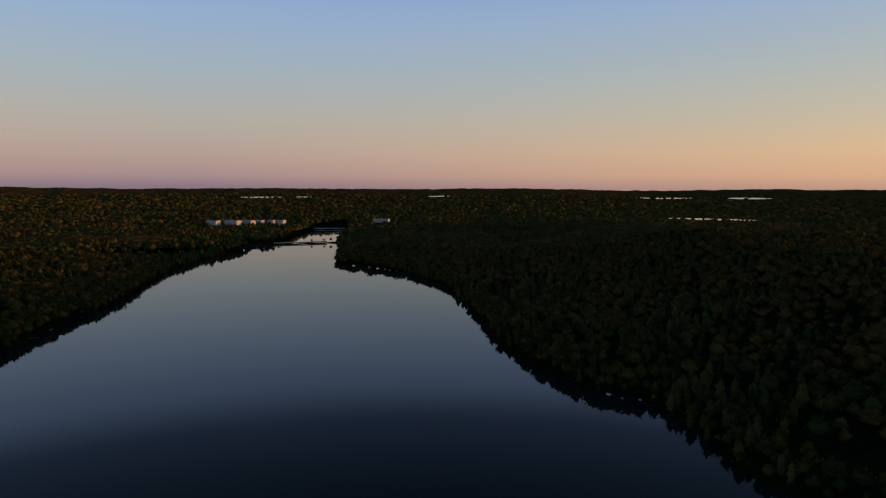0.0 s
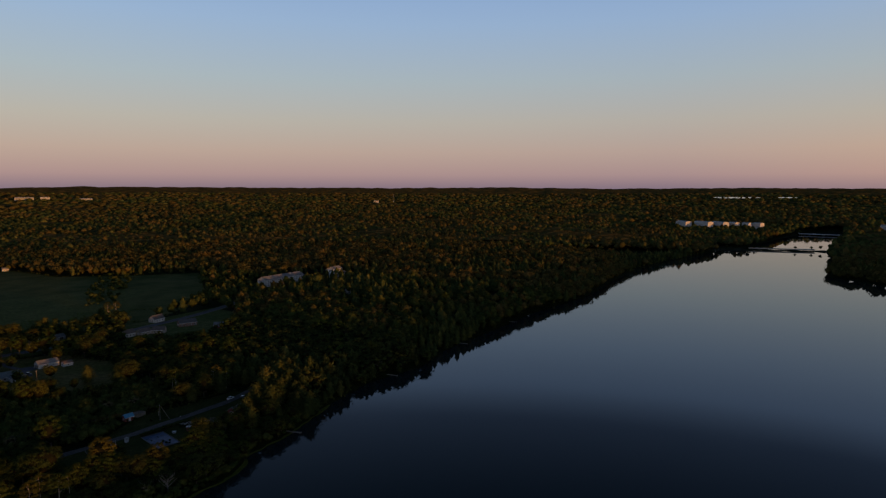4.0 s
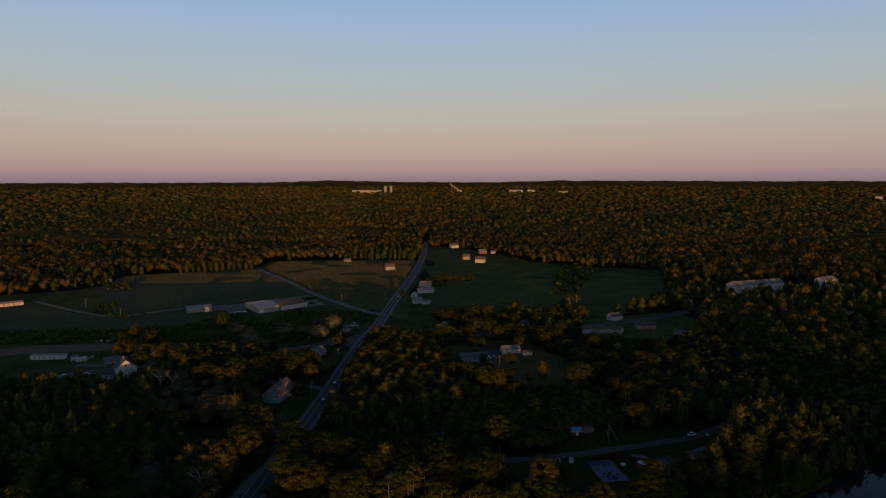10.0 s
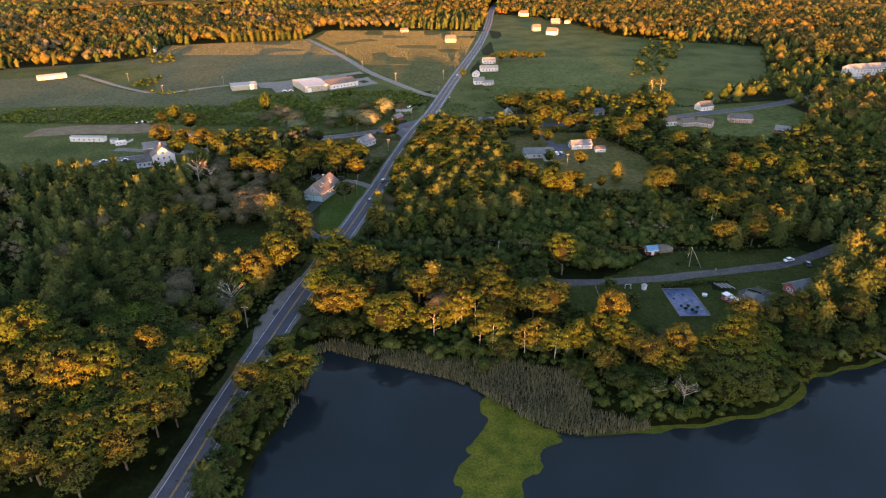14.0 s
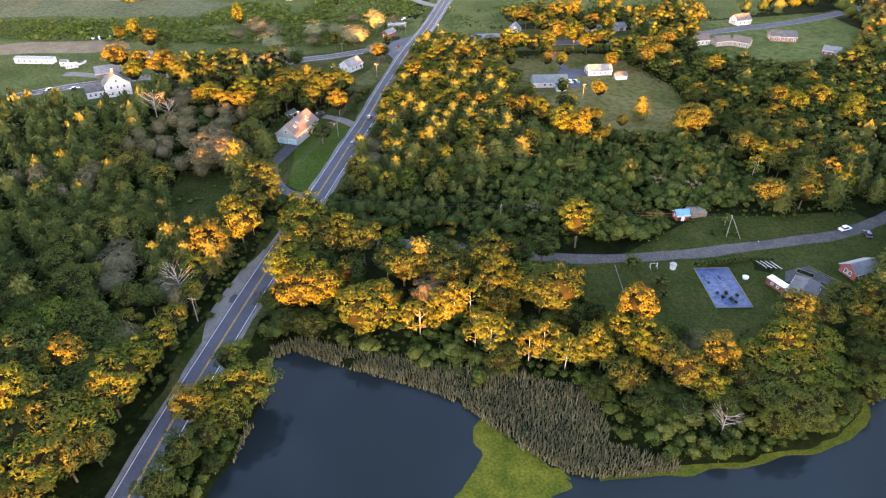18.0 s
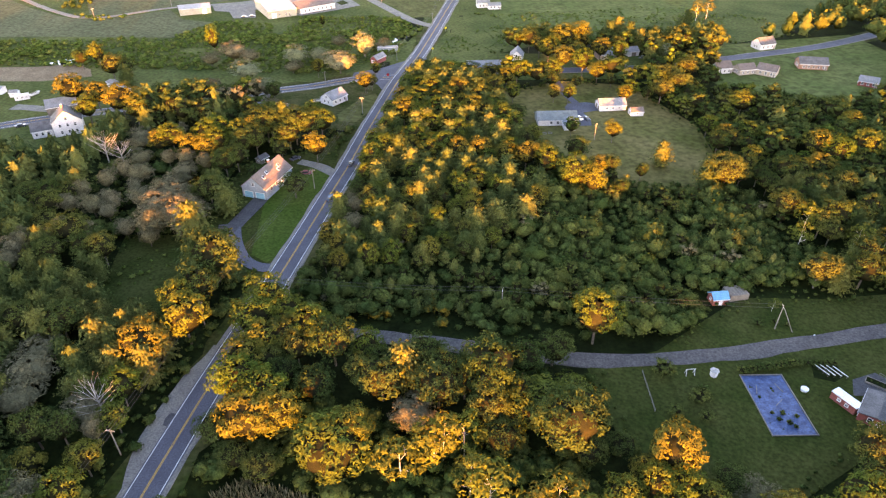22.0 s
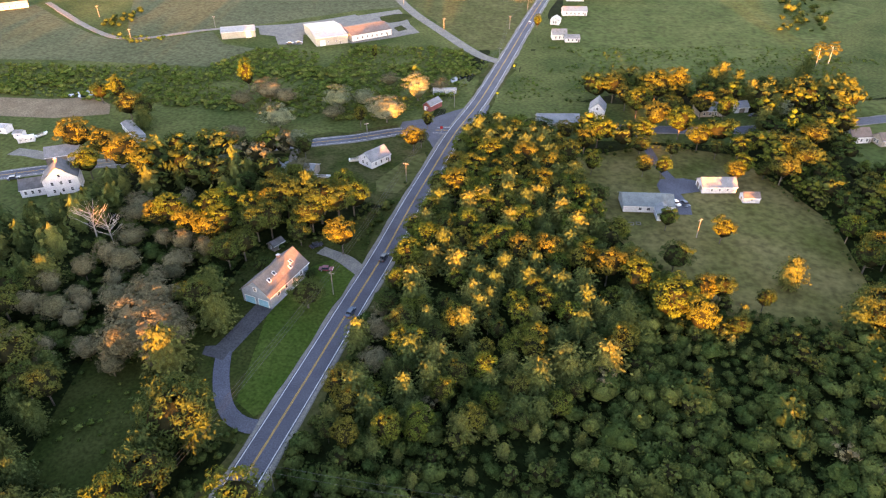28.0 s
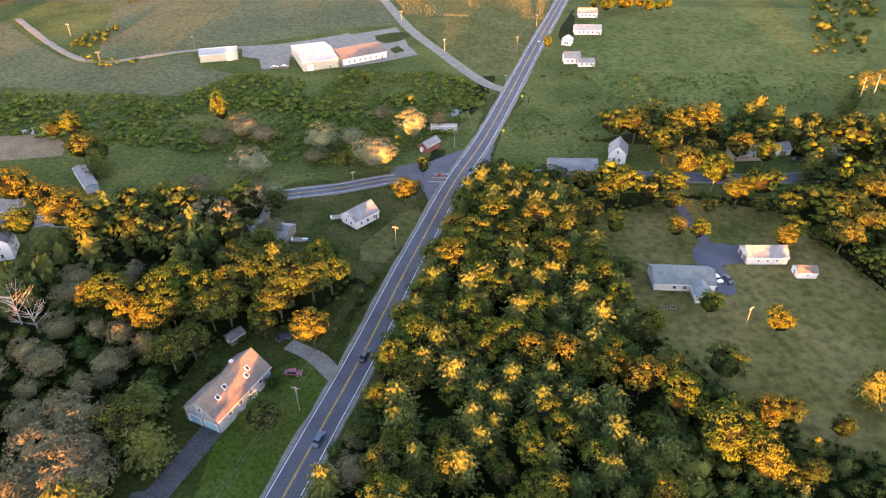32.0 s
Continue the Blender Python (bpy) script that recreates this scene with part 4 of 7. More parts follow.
# x, y, height, crown width
POND_GREEN = [(-75, 132, 13, 17), (-79, 125, 13, 14), (-82, 140, 12, 12), (-87, 136, 12, 12), (-7, 174, 14, 12), (3, 184, 12, 11), (-23, 173, 11, 9), (-32, 178, 10, 8), (-44, 162, 8, 8), (-23, 190, 13, 9), (28, 183, 12, 10), (19, 183, 12, 11), (36, 187, 11, 9), (13, 175, 12, 10), (62, 139, 12, 9), (50, 132, 11, 9), (43, 129, 8, 6), (21, 139, 9, 8), (84, 130, 9, 12), (93, 129, 9, 13), (73, 127, 9, 8), (79, 133, 10, 9)]
POND_GREEN2 = [(-51, 109, 11, 8), (-52.5, 100, 11, 8), (-51, 92, 10, 8), (-48, 115, 9, 7), (103, 129, 8, 7), (110, 137, 8, 7), (109, 157, 10, 10), (118, 165, 10, 9), (69, 151, 6, 7), (21, 159, 10, 9), (40, 157, 8, 8), (48, 159, 7, 7), (89, 124, 12, 11), (63, 126, 8, 8), (54, 126, 8, 8), (-113, 183, 13, 11), (-107, 195, 12, 10), (-95, 194, 13, 11), (-110, 175, 13, 11), (-102, 164, 13, 12), (-122, 198, 12, 10), (-38, 156, 8, 8), (-31, 153, 9, 8)]
POND_GOLD = [(-41, 203, 14, 11), (-36, 199, 13, 10), (-39, 187, 14, 11), (-41, 173, 15, 11), (-35, 170, 14, 11), (-69, 135, 14, 8), (-42, 129, 14, 13), (-53, 121, 12, 9), (-44, 121, 12, 9), (-36, 163, 15, 13), (-30, 164, 14, 11), (-42, 180, 14, 10), (-44, 195, 15, 12), (-29, 193, 14, 11), (-61, 193, 17, 11), (-69, 183, 16, 11), (-65, 200, 15, 9), (-69, 171, 12, 8), (-67, 163, 10, 7), (-16, 154, 15, 15), (-13, 160, 13, 10)]
POND_GOLD2 = [(31, 168, 12, 14), (26, 166, 11, 10), (38, 174, 10, 9), (44, 143, 13, 8), (46, 140, 12, 7), (52, 146, 13, 8), (57, 146, 13, 8), (51, 151, 11, 6), (55, 142, 12, 8), (61, 143, 12, 9), (90, 136, 10.5, 13), (97, 140, 10.5, 11), (85, 139, 10, 10), (104, 146, 10.5, 11), (101, 136, 10, 11)]
POND_WEST_GOLD = [(-72, 127, 15, 14), (-80, 116, 15, 14), (-73, 112, 14, 12), (-78, 103, 15, 14), (-89, 107, 14, 13), (-85, 92, 14, 13), (-76, 93, 13, 11), (-96, 98, 13, 12)]
POND_WEST = [(-90, 146, 14, 14), (-98, 140, 14, 13), (-106, 135, 14, 13), (-99, 122, 14, 14), (-92, 130, 14, 13), (-110, 122, 13, 13), (-104, 110, 13, 13)]
POND_BIRCH = [(-1, 152, 13, 9), (6, 155, 14, 9), (32, 144, 13, 8), (28, 142, 12, 7), (37, 140, 12, 8), (18, 146, 13, 9), (14, 148, 13, 7), (8, 157, 15, 7), (13, 158, 13, 7), (41, 140, 12, 7)]
POND_GREY = [(-95, 178, 11, 11), (-96, 185, 10, 9), (-93, 169, 10, 9), (-75, 166, 9, 8), (1, 166, 11, 9), (74, 146, 6, 9), (78, 145, 5, 6)]
GOLD_WEST = [(-107, 307, 13, 10), (-98, 302, 12, 9), (-93, 309, 14, 10), (-89, 315, 14, 10), (-80, 311, 13, 9), (-75, 315, 13, 8), (-90, 298, 12, 8), (-87, 303, 13, 9), (-112, 305, 11, 8), (-48, 324, 14, 11), (-46, 300, 13, 9), (-71, 331, 9, 6), (-63, 306, 9, 6), (-144, 343, 16, 15), (-160, 352, 14, 10), (-174, 357, 15, 13), (-157, 337, 13, 10), (-135, 337, 13, 10), (-187, 411, 14, 8), (-36, 379, 10, 8), (-33, 401, 8, 5), (-64, 400, 10, 6), (-75, 341, 10, 8), (-119, 360, 12, 8)]
GOLD_WEST += [(-130, 433, 17, 7), (-78, 493, 8, 4)]
GOLD_EAST = [(-13, 336, 14, 11), (0, 323, 12, 8), (-7, 312, 12, 9), (12, 298, 12, 9), (5, 304, 12, 9), (0, 299, 11, 8), (21, 301, 12, 9), (29, 320, 12, 8), (38, 294, 12, 9), (30, 297, 11, 8), (46, 288, 12, 9), (54, 278, 13, 11), (61, 273, 12, 8), (64, 288, 9, 7), (78, 322, 9, 7), (61, 328, 8, 6), (-2, 363, 14, 11), (-8, 351, 13, 11), (12, 361, 14, 12), (21, 356, 13, 11), (-15, 354, 12, 9), (5, 351, 13, 10), (28, 394, 10, 8), (42, 392, 13, 11)]
GOLD_EAST += [(36, 385, 11, 8), (61, 396, 12, 9), (78, 405, 14, 11), (84, 394, 11, 9)]
GOLD_YARD = [(73, 444, 16, 15), (85, 453, 15, 11), (62, 426, 14, 11), (92, 429, 13, 10), (101, 425, 13, 9), (98, 385, 11, 8), (96, 371, 10, 8), (58, 367, 9, 6), (65, 367, 9, 6), (38, 366, 10, 7), (92, 366, 9, 7), (131, 405, 10, 7), (15, 568, 10, 5), (70, 664, 11, 9), (56, 657, 11, 9), (86, 663, 10, 8)]
GREEN = [(-76, 292, 11, 8), (-79, 287, 12, 9), (-49, 272, 9, 10), (-61, 303, 8, 7), (-52, 285, 4, 4), (-20, 263, 10, 8), (-17, 287, 9, 6), (-8, 272, 8, 7), (-10, 260, 8, 7), (-25, 272, 8, 8), (-67, 284, 7, 6), (59, 302, 10, 9), (40, 311, 9, 7), (70, 289, 9, 7), (82, 287, 7, 5), (45, 295, 11, 9), (71, 274, 7, 6), (38, 340, 9, 8), (58, 280, 8, 6), (-170, 391, 14, 12), (-163, 391, 12, 9), (-197, 411, 10, 8), (-33, 382, 8, 6), (-79, 365, 10, 7)]
GREEN2 = [(17, 395, 10, 11), (12, 388, 8, 8), (68, 410, 14, 11), (76, 422, 13, 10), (53, 445, 13, 11), (58, 435, 12, 9), (59, 385, 9, 8), (117, 386, 13, 11), (121, 376, 13, 11), (133, 400, 12, 10), (72, 385, 7, 6), (90, 387, 8, 6), (108, 401, 8, 6), (110, 367, 12, 10), (105, 371, 7, 6)]
PINE = [(-71, 260, 12, 10), (-84, 316, 9, 6), (93, 300, 10, 8), (110, 471, 14, 9), (104, 465, 13, 9), (115, 460, 14, 9), (119, 450, 13, 9), (124, 447, 13, 9), (126, 434, 12, 9), (117, 419, 12, 8), (161, 497, 12, 8), (154, 487, 9, 7), (124, 375, 12, 9), (-160, 384, 12, 8)]
GREY = [(-92, 265, 13, 11), (-92, 256, 14, 12), (-85, 257, 13, 11), (-83, 249, 14, 12), (-89, 249, 13, 11), (-104, 265, 10, 8), (-95, 284, 10, 8), (-116, 295, 10, 8), (-125, 317, 9, 8), (-123, 310, 9, 8), (-111, 282, 11, 9), (-92, 246, 13, 11), (-94, 280, 8, 6), (-79, 251, 11, 9), (-116, 425, 14, 12), (-127, 417, 10, 9), (-107, 422, 11, 9), (-115, 377, 10, 9), (-115, 363, 10, 8), (-97, 360, 10, 9), (-88, 349, 9, 8), (-96, 343, 10, 9), (-95, 379, 8, 7), (-78, 351, 9, 8)]
GREY += [(-25, 262, 9, 7), (-24, 250, 9, 7), (-27, 271, 7, 5), (-61, 453, 9, 8), (-79, 407, 8, 8), (-34, 449, 8, 8)]
PALE = [(-53, 407, 11, 14), (-100, 393, 10, 12), (-43, 435, 12, 10), (-84, 371, 9, 7), (-80, 419, 10, 11), (-68, 424, 8, 8), (-106, 346, 8, 7), (129, 436, 8, 8)]
for kind, rows, label, group in (("turning_tree", SHORE_EAST, "yellow-tipped broadleaf tree on the lake shore", "trees on the shore"), ("birch_tree", BIRCHES, "slender pale-trunked birch with sparse gold leaves", "birches")):
    for x, y, h in rows:
        d = float(seg_dist(np.array([(x, y)], float), MAIN)[0])
        if d < 8.5:
            side_ = 1 if x > np.interp(y, [q[1] for q in MAIN], [q[0] for q in MAIN]) else -1
            x += side_ * (8.5 - d)
        HERO.append((x, y))
        plant(kind, x, y - 0.2 * h, h * 1.0, (x * 2.7 + y) % 6.28, label, group, {"turning_tree": 1.1, "birch_tree": 1.15, "broadleaf_tree": 1.05, "pine_tree": 1.1, "willow_tree": 0.98}[kind])
for kind, rows, label, group in (("turning_tree", POND_WEST_GOLD, "gold-sided broadleaf tree across the road from the pond", "trees along the road"), ("broadleaf_tree", POND_WEST, "dense green broadleaf tree across the road", "green trees"),
                                 ("turning_tree", POND_GOLD, "gold-topped broadleaf tree between pond and road", "trees along the road"), ("turning_tree", POND_GOLD2, "gold-tipped broadleaf tree on the pond's bank", "trees on the shore"),
                                 ("broadleaf_tree", POND_GREEN, "large green broadleaf tree near the pond", "green trees"), ("broadleaf_tree", POND_GREEN2, "green broadleaf tree at the clearing's edge", "green trees"),
                                 ("birch_tree", POND_BIRCH, "slender pale-trunked birch with sparse gold leaves", "birches"), ("willow_tree", POND_GREY, "grey-brown willow with a soft round crown", "willows"),
                                 ("turning_tree", GOLD_WEST, "gold-topped broadleaf tree near the houses", "gold-topped trees"), ("turning_tree", GOLD_EAST, "gold-topped tree of the roadside stand", "gold-topped trees"), ("turning_tree", GOLD_YARD, "gold-topped broadleaf tree around the yard", "trees around the yard"),
                                 ("broadleaf_tree", GREEN, "full green broadleaf tree with dark shade below", "green trees"), ("broadleaf_tree", GREEN2, "dark green broadleaf tree by the side road", "green trees"), ("pine_tree", PINE, "dark green pine near houses", "pines near the houses"),
                                 ("willow_tree", GREY, "grey-brown willow with a soft round crown", "willows"), ("pale_willow", PALE, "pale grey-green willow with a full round crown", "willows")):
    for x, y, h, w in rows:
        d = float(seg_dist(np.array([(x, y)], float), MAIN)[0])
        if d < 6.0:
            x += (1 if x > np.interp(y, [q[1] for q in MAIN], [q[0] for q in MAIN]) else -1) * (6.0 - d)
        HERO.append((x, y))
        tall, broad = {"willow_tree": (0.85, 1.4), "pale_willow": (1.2, 1.5)}.get(kind, (1.0 if y < 200 else 1.25 if 30 < x < 115 and 270 < y < 335 else 1.12, 1.25))
        plant(kind, x, y, h * tall, (x * 2.7 + y) % 6.28, label, group, broad * w / h / tall / {"turning_tree": 0.8, "broadleaf_tree": 0.86, "pine_tree": 0.76, "birch_tree": 0.56, "willow_tree": 0.85, "pale_willow": 1.0}[kind])


def dead_tree(x, y, h, label="bare bleached dead tree with crooked limbs"):
    ob = thing("dead_tree", x, y, ground_z(x, y), 0, label, "dead tree")
    part("trunk", limbs_mesh(int(abs(x) + y), h, h * 0.55, 18, h * 0.024), M_DEAD, ob)
    HERO.append((x, y))


for x, y, h in ((-132, 299, 12), (64, 124, 7), (72, 122, 8), (93, 125, 7), (-72, 167, 11), (-124, 296, 10)):
    dead_tree(x, y, h)


# woods: single trees where the flight passes nearest, joined by kind further off
TALLY = {}


def stand(kind, p, high, wide, label, group, most=280):
    """Single trees at points, as far as the count goes; returns which were left."""
    left = []
    for i, ((x, y), h, w) in enumerate(zip(p, high, wide)):
        if TALLY.get(kind, 0) >= most:
            left.append(i)
            continue
        TALLY[kind] = TALLY.get(kind, 0) + 1
        plant(kind, float(x), float(y), float(h), float((x * 3.1 + y * 1.7) % 6.28), label, group, float(w))
    return left


REED_BED = [(12, 134), (22, 140), (42, 133), (46, 122), (41, 112), (28, 116), (17, 124)]


def fill_woods():
    near = scatter((-330, 60), (330, 460), 7.0, 1)
    near = near[(near[:, 0] > -60) | (near[:, 1] > 82)]
    far = scatter((-900, 250), (1000, 1300), 11.2, 2)
    far = far[(np.abs(far[:, 0]) > 330) | (far[:, 1] > 460)]
    bank = scatter((250, -950), (1500, 250), 12.5, 3)
    rim = scatter((150, -420), (1420, 420), 7.5, 8)
    d = seg_dist(rim, LAKE, True)
    rim = rim[(d < 24) & (d > 1.5) & ((rim[:, 0] > 330) | (rim[:, 1] < 60))]
    p = np.vstack([near, far, bank, rim])
    p = p[view(p, -52, 144)]
    r = np.hypot(p[:, 0], p[:, 1] - 60)
    p = p[(r < 1250) & ~open_land(p)]
    p = p[~inside(p, BRUSH) & ~inside(p, PINES) & off_heroes(p)]
    z = height(p)
    mix = soft_noise(p, 60, 11) + rng.normal(0, 0.16, len(p))
    patch = soft_noise(p, 45, 12)
    high = 11.5 + 4.5 * soft_noise(p, 80, 13) + rng.normal(0, 2.0, len(p))
    shore = seg_dist(p, LAKE, True)
    high = np.where(shore < 20, high * (0.72 + 0.28 * shore / 20), high)
    high = np.where((p[:, 1] > 330) & (p[:, 1] < 470) & (np.abs(p[:, 0] + 20) < 170), high * 0.82, high)
    high = np.where((p[:, 0] < -84) & (p[:, 1] < 150) & (p[:, 1] > 104), high * 1.3, high)
    high = np.where((p[:, 0] > 62) & (p[:, 0] < 260) & (p[:, 1] < 215), high * 0.9, high)
    high = np.where((p[:, 0] < -78) & (p[:, 1] < 335) & (p[:, 1] > 135), high * 0.74, high)
    high = np.where((p[:, 0] > 112) & (p[:, 0] < 270) & (p[:, 1] > 215) & (p[:, 1] < 410), high * 0.74, high)
    mix = np.where((p[:, 0] < -60) & (p[:, 1] < 335) | (p[:, 0] > 105) & (p[:, 1] > 205) & (p[:, 1] < 410), mix - 0.14, mix)
    kinds = np.where(mix < 0.34, 0, np.where(mix < 0.75, 1, 2))
    kinds = np.where((kinds == 1) & (patch > 0.62) & (p[:, 0] < -70), 3, kinds)
    away = np.hypot(p[:, 0] - 10, np.clip(p[:, 1] - 190, 0, None) * 0.9 + np.clip(100 - p[:, 1], 0, None))
    for k, (nm, lab, one) in enumerate((("pine_tree", "dark pines of the surrounding woods", "dark green pine in dense woods"), ("broadleaf_tree", "green broadleaf woods", "green broadleaf tree in dense woods"), ("turning_tree", "woods turning yellow", "broadleaf tree with yellowing leaves in woods"), ("willow_tree", "grey-brown trees among the woods", "grey-brown bushy tree at the wood's edge"))):
        w = {0: 0.98, 1: 1.05, 2: 1.0, 3: 0.85}[k]
        s = np.flatnonzero(kinds == k)
        s = s[np.argsort(away[s])]
        wide = rng.uniform(0.8, 1.2, len(s)) * w
        hh = high[s] * (1.1 if k == 0 else 1)
        close = away[s] < 175
        left = stand(nm, p[s][close], hh[close], wide[close], one, "trees of the woods by the pond", {0: 150, 1: 190, 2: 190, 3: 50}[k])
        rest = np.r_[np.flatnonzero(close)[left], np.flatnonzero(~close)].astype(int)
        mid = rest[away[s[rest]] < 280]
        far_off = rest[(away[s[rest]] >= 280) & (away[s[rest]] < 560)]
        faint = rest[away[s[rest]] >= 560]
        for sel, tem in ((mid, None), (far_off, FAR_TREES[nm]), (faint, FAINT_TREES[nm])):
            if len(sel):
                russet = k in (1, 2) and tem is FAINT_TREES[nm] or k == 2 and tem is FAR_TREES[nm]
                woods("woodland", "far woods with leaves tinted as if sunlit" if russet else lab, np.c_[p[s[sel]], z[s[sel]] - 0.3, hh[sel], wide[sel], rng.uniform(0, 6.3, len(sel))], "far_tree" if russet else nm, tem)


fill_woods()


def fill_brush():
    p = scatter((-40, 190), (130, 320), 3.3, 5)
    p = p[inside(p, BRUSH) & ~open_land(p)]
    woods("thicket", "dense dark green thicket of shrubs", np.c_[p, height(p) - 0.2, (2.2 + 3.4 * soft_noise(p, 14, 33)) * rng.uniform(0.5, 1.45, len(p)), rng.uniform(0.75, 1.4, len(p)), rng.uniform(0, 6.3, len(p))], "shrub")
    for poly, gap, lo, hi, seed in ((POND_EDGE, 2.7, 0.9, 5.0, 61), (GREY_STAND, 4.5, 1.5, 5.0, 62), (LANE_VIEW, 3.6, 1.2, 4.0, 63), (ROAD_SIDE, 2.7, 0.6, 3.2, 64)):
        e = scatter(np.min(poly, 0), np.max(poly, 0), gap, seed)
        off = inside(e, poly) & ~inside(e, REED_BED) & ~inside(e, LAKE) & (seg_dist(e, LAKE, True) > 5)
        for line, w in ROADS:
            off &= seg_dist(e, line) > w
        for c in CLEAR:
            off &= ~inside(e, c)
        e = e[off]
        woods("thicket", "green undergrowth below the trees", np.c_[e, height(e) - 0.2, lo + (hi - lo) * rng.random(len(e)) ** 1.6, rng.uniform(0.9, 1.6, len(e)), rng.uniform(0, 6.3, len(e))], "shrub")
    u = scatter((-40, 190), (130, 320), 6.2, 15)
    u = u[inside(u, BRUSH) & ~open_land(u) & (soft_noise(u, 18, 16) > 0.38)]
    cut = rng.random(len(u))
    for sel, nm, w in ((cut < 0.45, "pine_tree", 1.05), ((cut >= 0.45) & (cut < 0.93), "broadleaf_tree", 0.85), (cut >= 0.93, "willow_tree", 0.8)):
        v = u[sel]
        woods("thicket", "young trees standing out of the thicket", np.c_[v, height(v) - 0.2, rng.uniform(4.0, 7.0, len(v)), rng.uniform(0.8, 1.2, len(v)) * w, rng.uniform(0, 6.3, len(v))], nm, [pine_crown(81, 1.0, 0.72, 5, 12, 0.045, bits=2)] if nm == "pine_tree" else None)
    q = scatter((-45, 225), (60, 400), 6.3, 6)
    q = q[inside(q, PINES) & ~open_land(q) & off_heroes(q, 5.2)]
    pick = rng.random(len(q))
    for sel, nm, lab, lo, hi, w in ((pick < 0.55, "young_pine", "young green pine in a thick stand", 8.5, 14.5, 1.05), ((pick >= 0.55) & (pick < 0.84), "turning_tree", "young yellowing tree among pines", 8, 13, 0.9), (pick >= 0.84, "broadleaf_tree", "young green tree among pines", 7, 11, 0.9)):
        s = q[sel]
        hh, ww = 0.75 * rng.uniform(lo, hi, len(s)) + 1.5 + 0.034 * (s[:, 1] - 225), rng.uniform(0.85, 1.2, len(s)) * w
        left = stand(nm, s, hh, ww, lab, "young stand beside the road", 420)
        if left:
            woods("young_stand", "young trees in a thick stand", np.c_[s[left], height(s[left]) - 0.2, hh[left], ww[left], rng.uniform(0, 6.3, len(left))], nm)


fill_brush()


def grey_stand():
    """Grey-brown willows crowding the low ground west of the blue-grey house."""
    rg = np.random.default_rng(23)
    poly = [(-128, 252), (-122, 236), (-80, 240), (-79, 268), (-84, 296), (-104, 328), (-122, 318)]
    p = scatter(np.min(poly, 0), np.max(poly, 0), 9.5, 66)
    for x, y in p[inside(p, poly) & off_heroes(p, 5.5)]:
        plant("willow_tree", float(x), float(y), float(rg.uniform(7.5, 10.5)), float(rg.uniform(0, 6.28)), "grey-brown willow crowded among others", "willows", float(rg.uniform(0.85, 1.15)))


grey_stand()


def hollow_trees():
    """Mixed trees crowding the hollow between the side road and the houses."""
    rg = np.random.default_rng(29)
    poly = [(-126, 338), (-100, 334), (-86, 340), (-88, 368), (-96, 376), (-128, 360)]
    p = scatter(np.min(poly, 0), np.max(poly, 0), 7.0, 67)
    for x, y in p[inside(p, poly) & off_heroes(p, 4.0)]:
        kind, lab = (("willow_tree", "grey-green willow in the hollow by the side road"), ("broadleaf_tree", "dark green tree in the hollow by the side road"))[int(rg.random() < 0.55)]
        plant(kind, float(x), float(y), float(rg.uniform(8, 12)), float(rg.uniform(0, 6.28)), lab, "trees in the hollow", float(rg.uniform(0.9, 1.2)))


hollow_trees()


def soften_edges():
    """Low bushes and rank growth along the rims of lawns and clearings."""
    for i, gap, hi in ((2, 2.8, 2.6), (3, 2.6, 1.8), (4, 2.8, 2.0), (5, 2.6, 2.6), (9, 2.8, 2.2), (1, 5.0, 3.0)):
        poly = CLEAR[i]
        e = scatter(np.min(poly, 0) - 5, np.max(poly, 0) + 5, gap, 80 + i)
        d = seg_dist(e, poly, True)
        off = (d < 3.6) & (soft_noise(e, 7, 81) > 0.3) & ~inside(e, LAKE) & (seg_dist(e, LAKE, True) > 4)
        for line, w in ROADS:
            off &= seg_dist(e, line) > w - 1.0
        e = e[off]
        woods("thicket", "rank green growth along the edge of a clearing", np.c_[e, height(e) - 0.2, rng.uniform(0.5, hi, len(e)), rng.uniform(0.8, 1.4, len(e)), rng.uniform(0, 6.3, len(e))], "shrub", LOW_BRUSH)


soften_edges()


def shore_brush():
    """Bushes crowding down to the water on the pond's east bank and between road and pond."""
    e = scatter((-58, 84), (160, 190), 2.6, 95)
    d = seg_dist(e, LAKE, True)
    east = (e[:, 0] > 56) & (d < 13)
    west = (e[:, 0] < -43) & (e[:, 1] < 128) & (seg_dist(e, MAIN) > 6.0)
    e = e[(east | west) & (d > 1.0) & ~inside(e, LAKE)]
    woods("thicket", "green bushes leaning over the water's edge", np.c_[e, height(e) - 0.2, 1.6 + 3.6 * rng.random(len(e)) ** 1.4, rng.uniform(0.8, 1.3, len(e)), rng.uniform(0, 6.3, len(e))], "shrub")


shore_brush()


def roadside_brush():
    """Rank bushes close along both sides of the road below the junction."""
    e = scatter((-75, 205), (5, 380), 2.7, 91)
    d = seg_dist(e, MAIN)
    left = e[:, 0] < np.interp(e[:, 1], [q[1] for q in MAIN], [q[0] for q in MAIN])
    ok = (d > 6.6) & (d < 12.5) & (soft_noise(e, 9, 92) > 0.25)
    ok &= ~left | (e[:, 1] < 222) | ((e[:, 1] > 303) & (e[:, 1] < 336) & (d < 11))
    ok &= left | (seg_dist(e, NEAR) > 5.5) & (e[:, 1] < 372)
    e = e[ok]
    woods("thicket", "rank roadside bushes", np.c_[e, height(e) - 0.2, 0.7 + 2.8 * rng.random(len(e)) ** 1.5, rng.uniform(0.9, 1.5, len(e)), rng.uniform(0, 6.3, len(e))], "shrub")


roadside_brush()


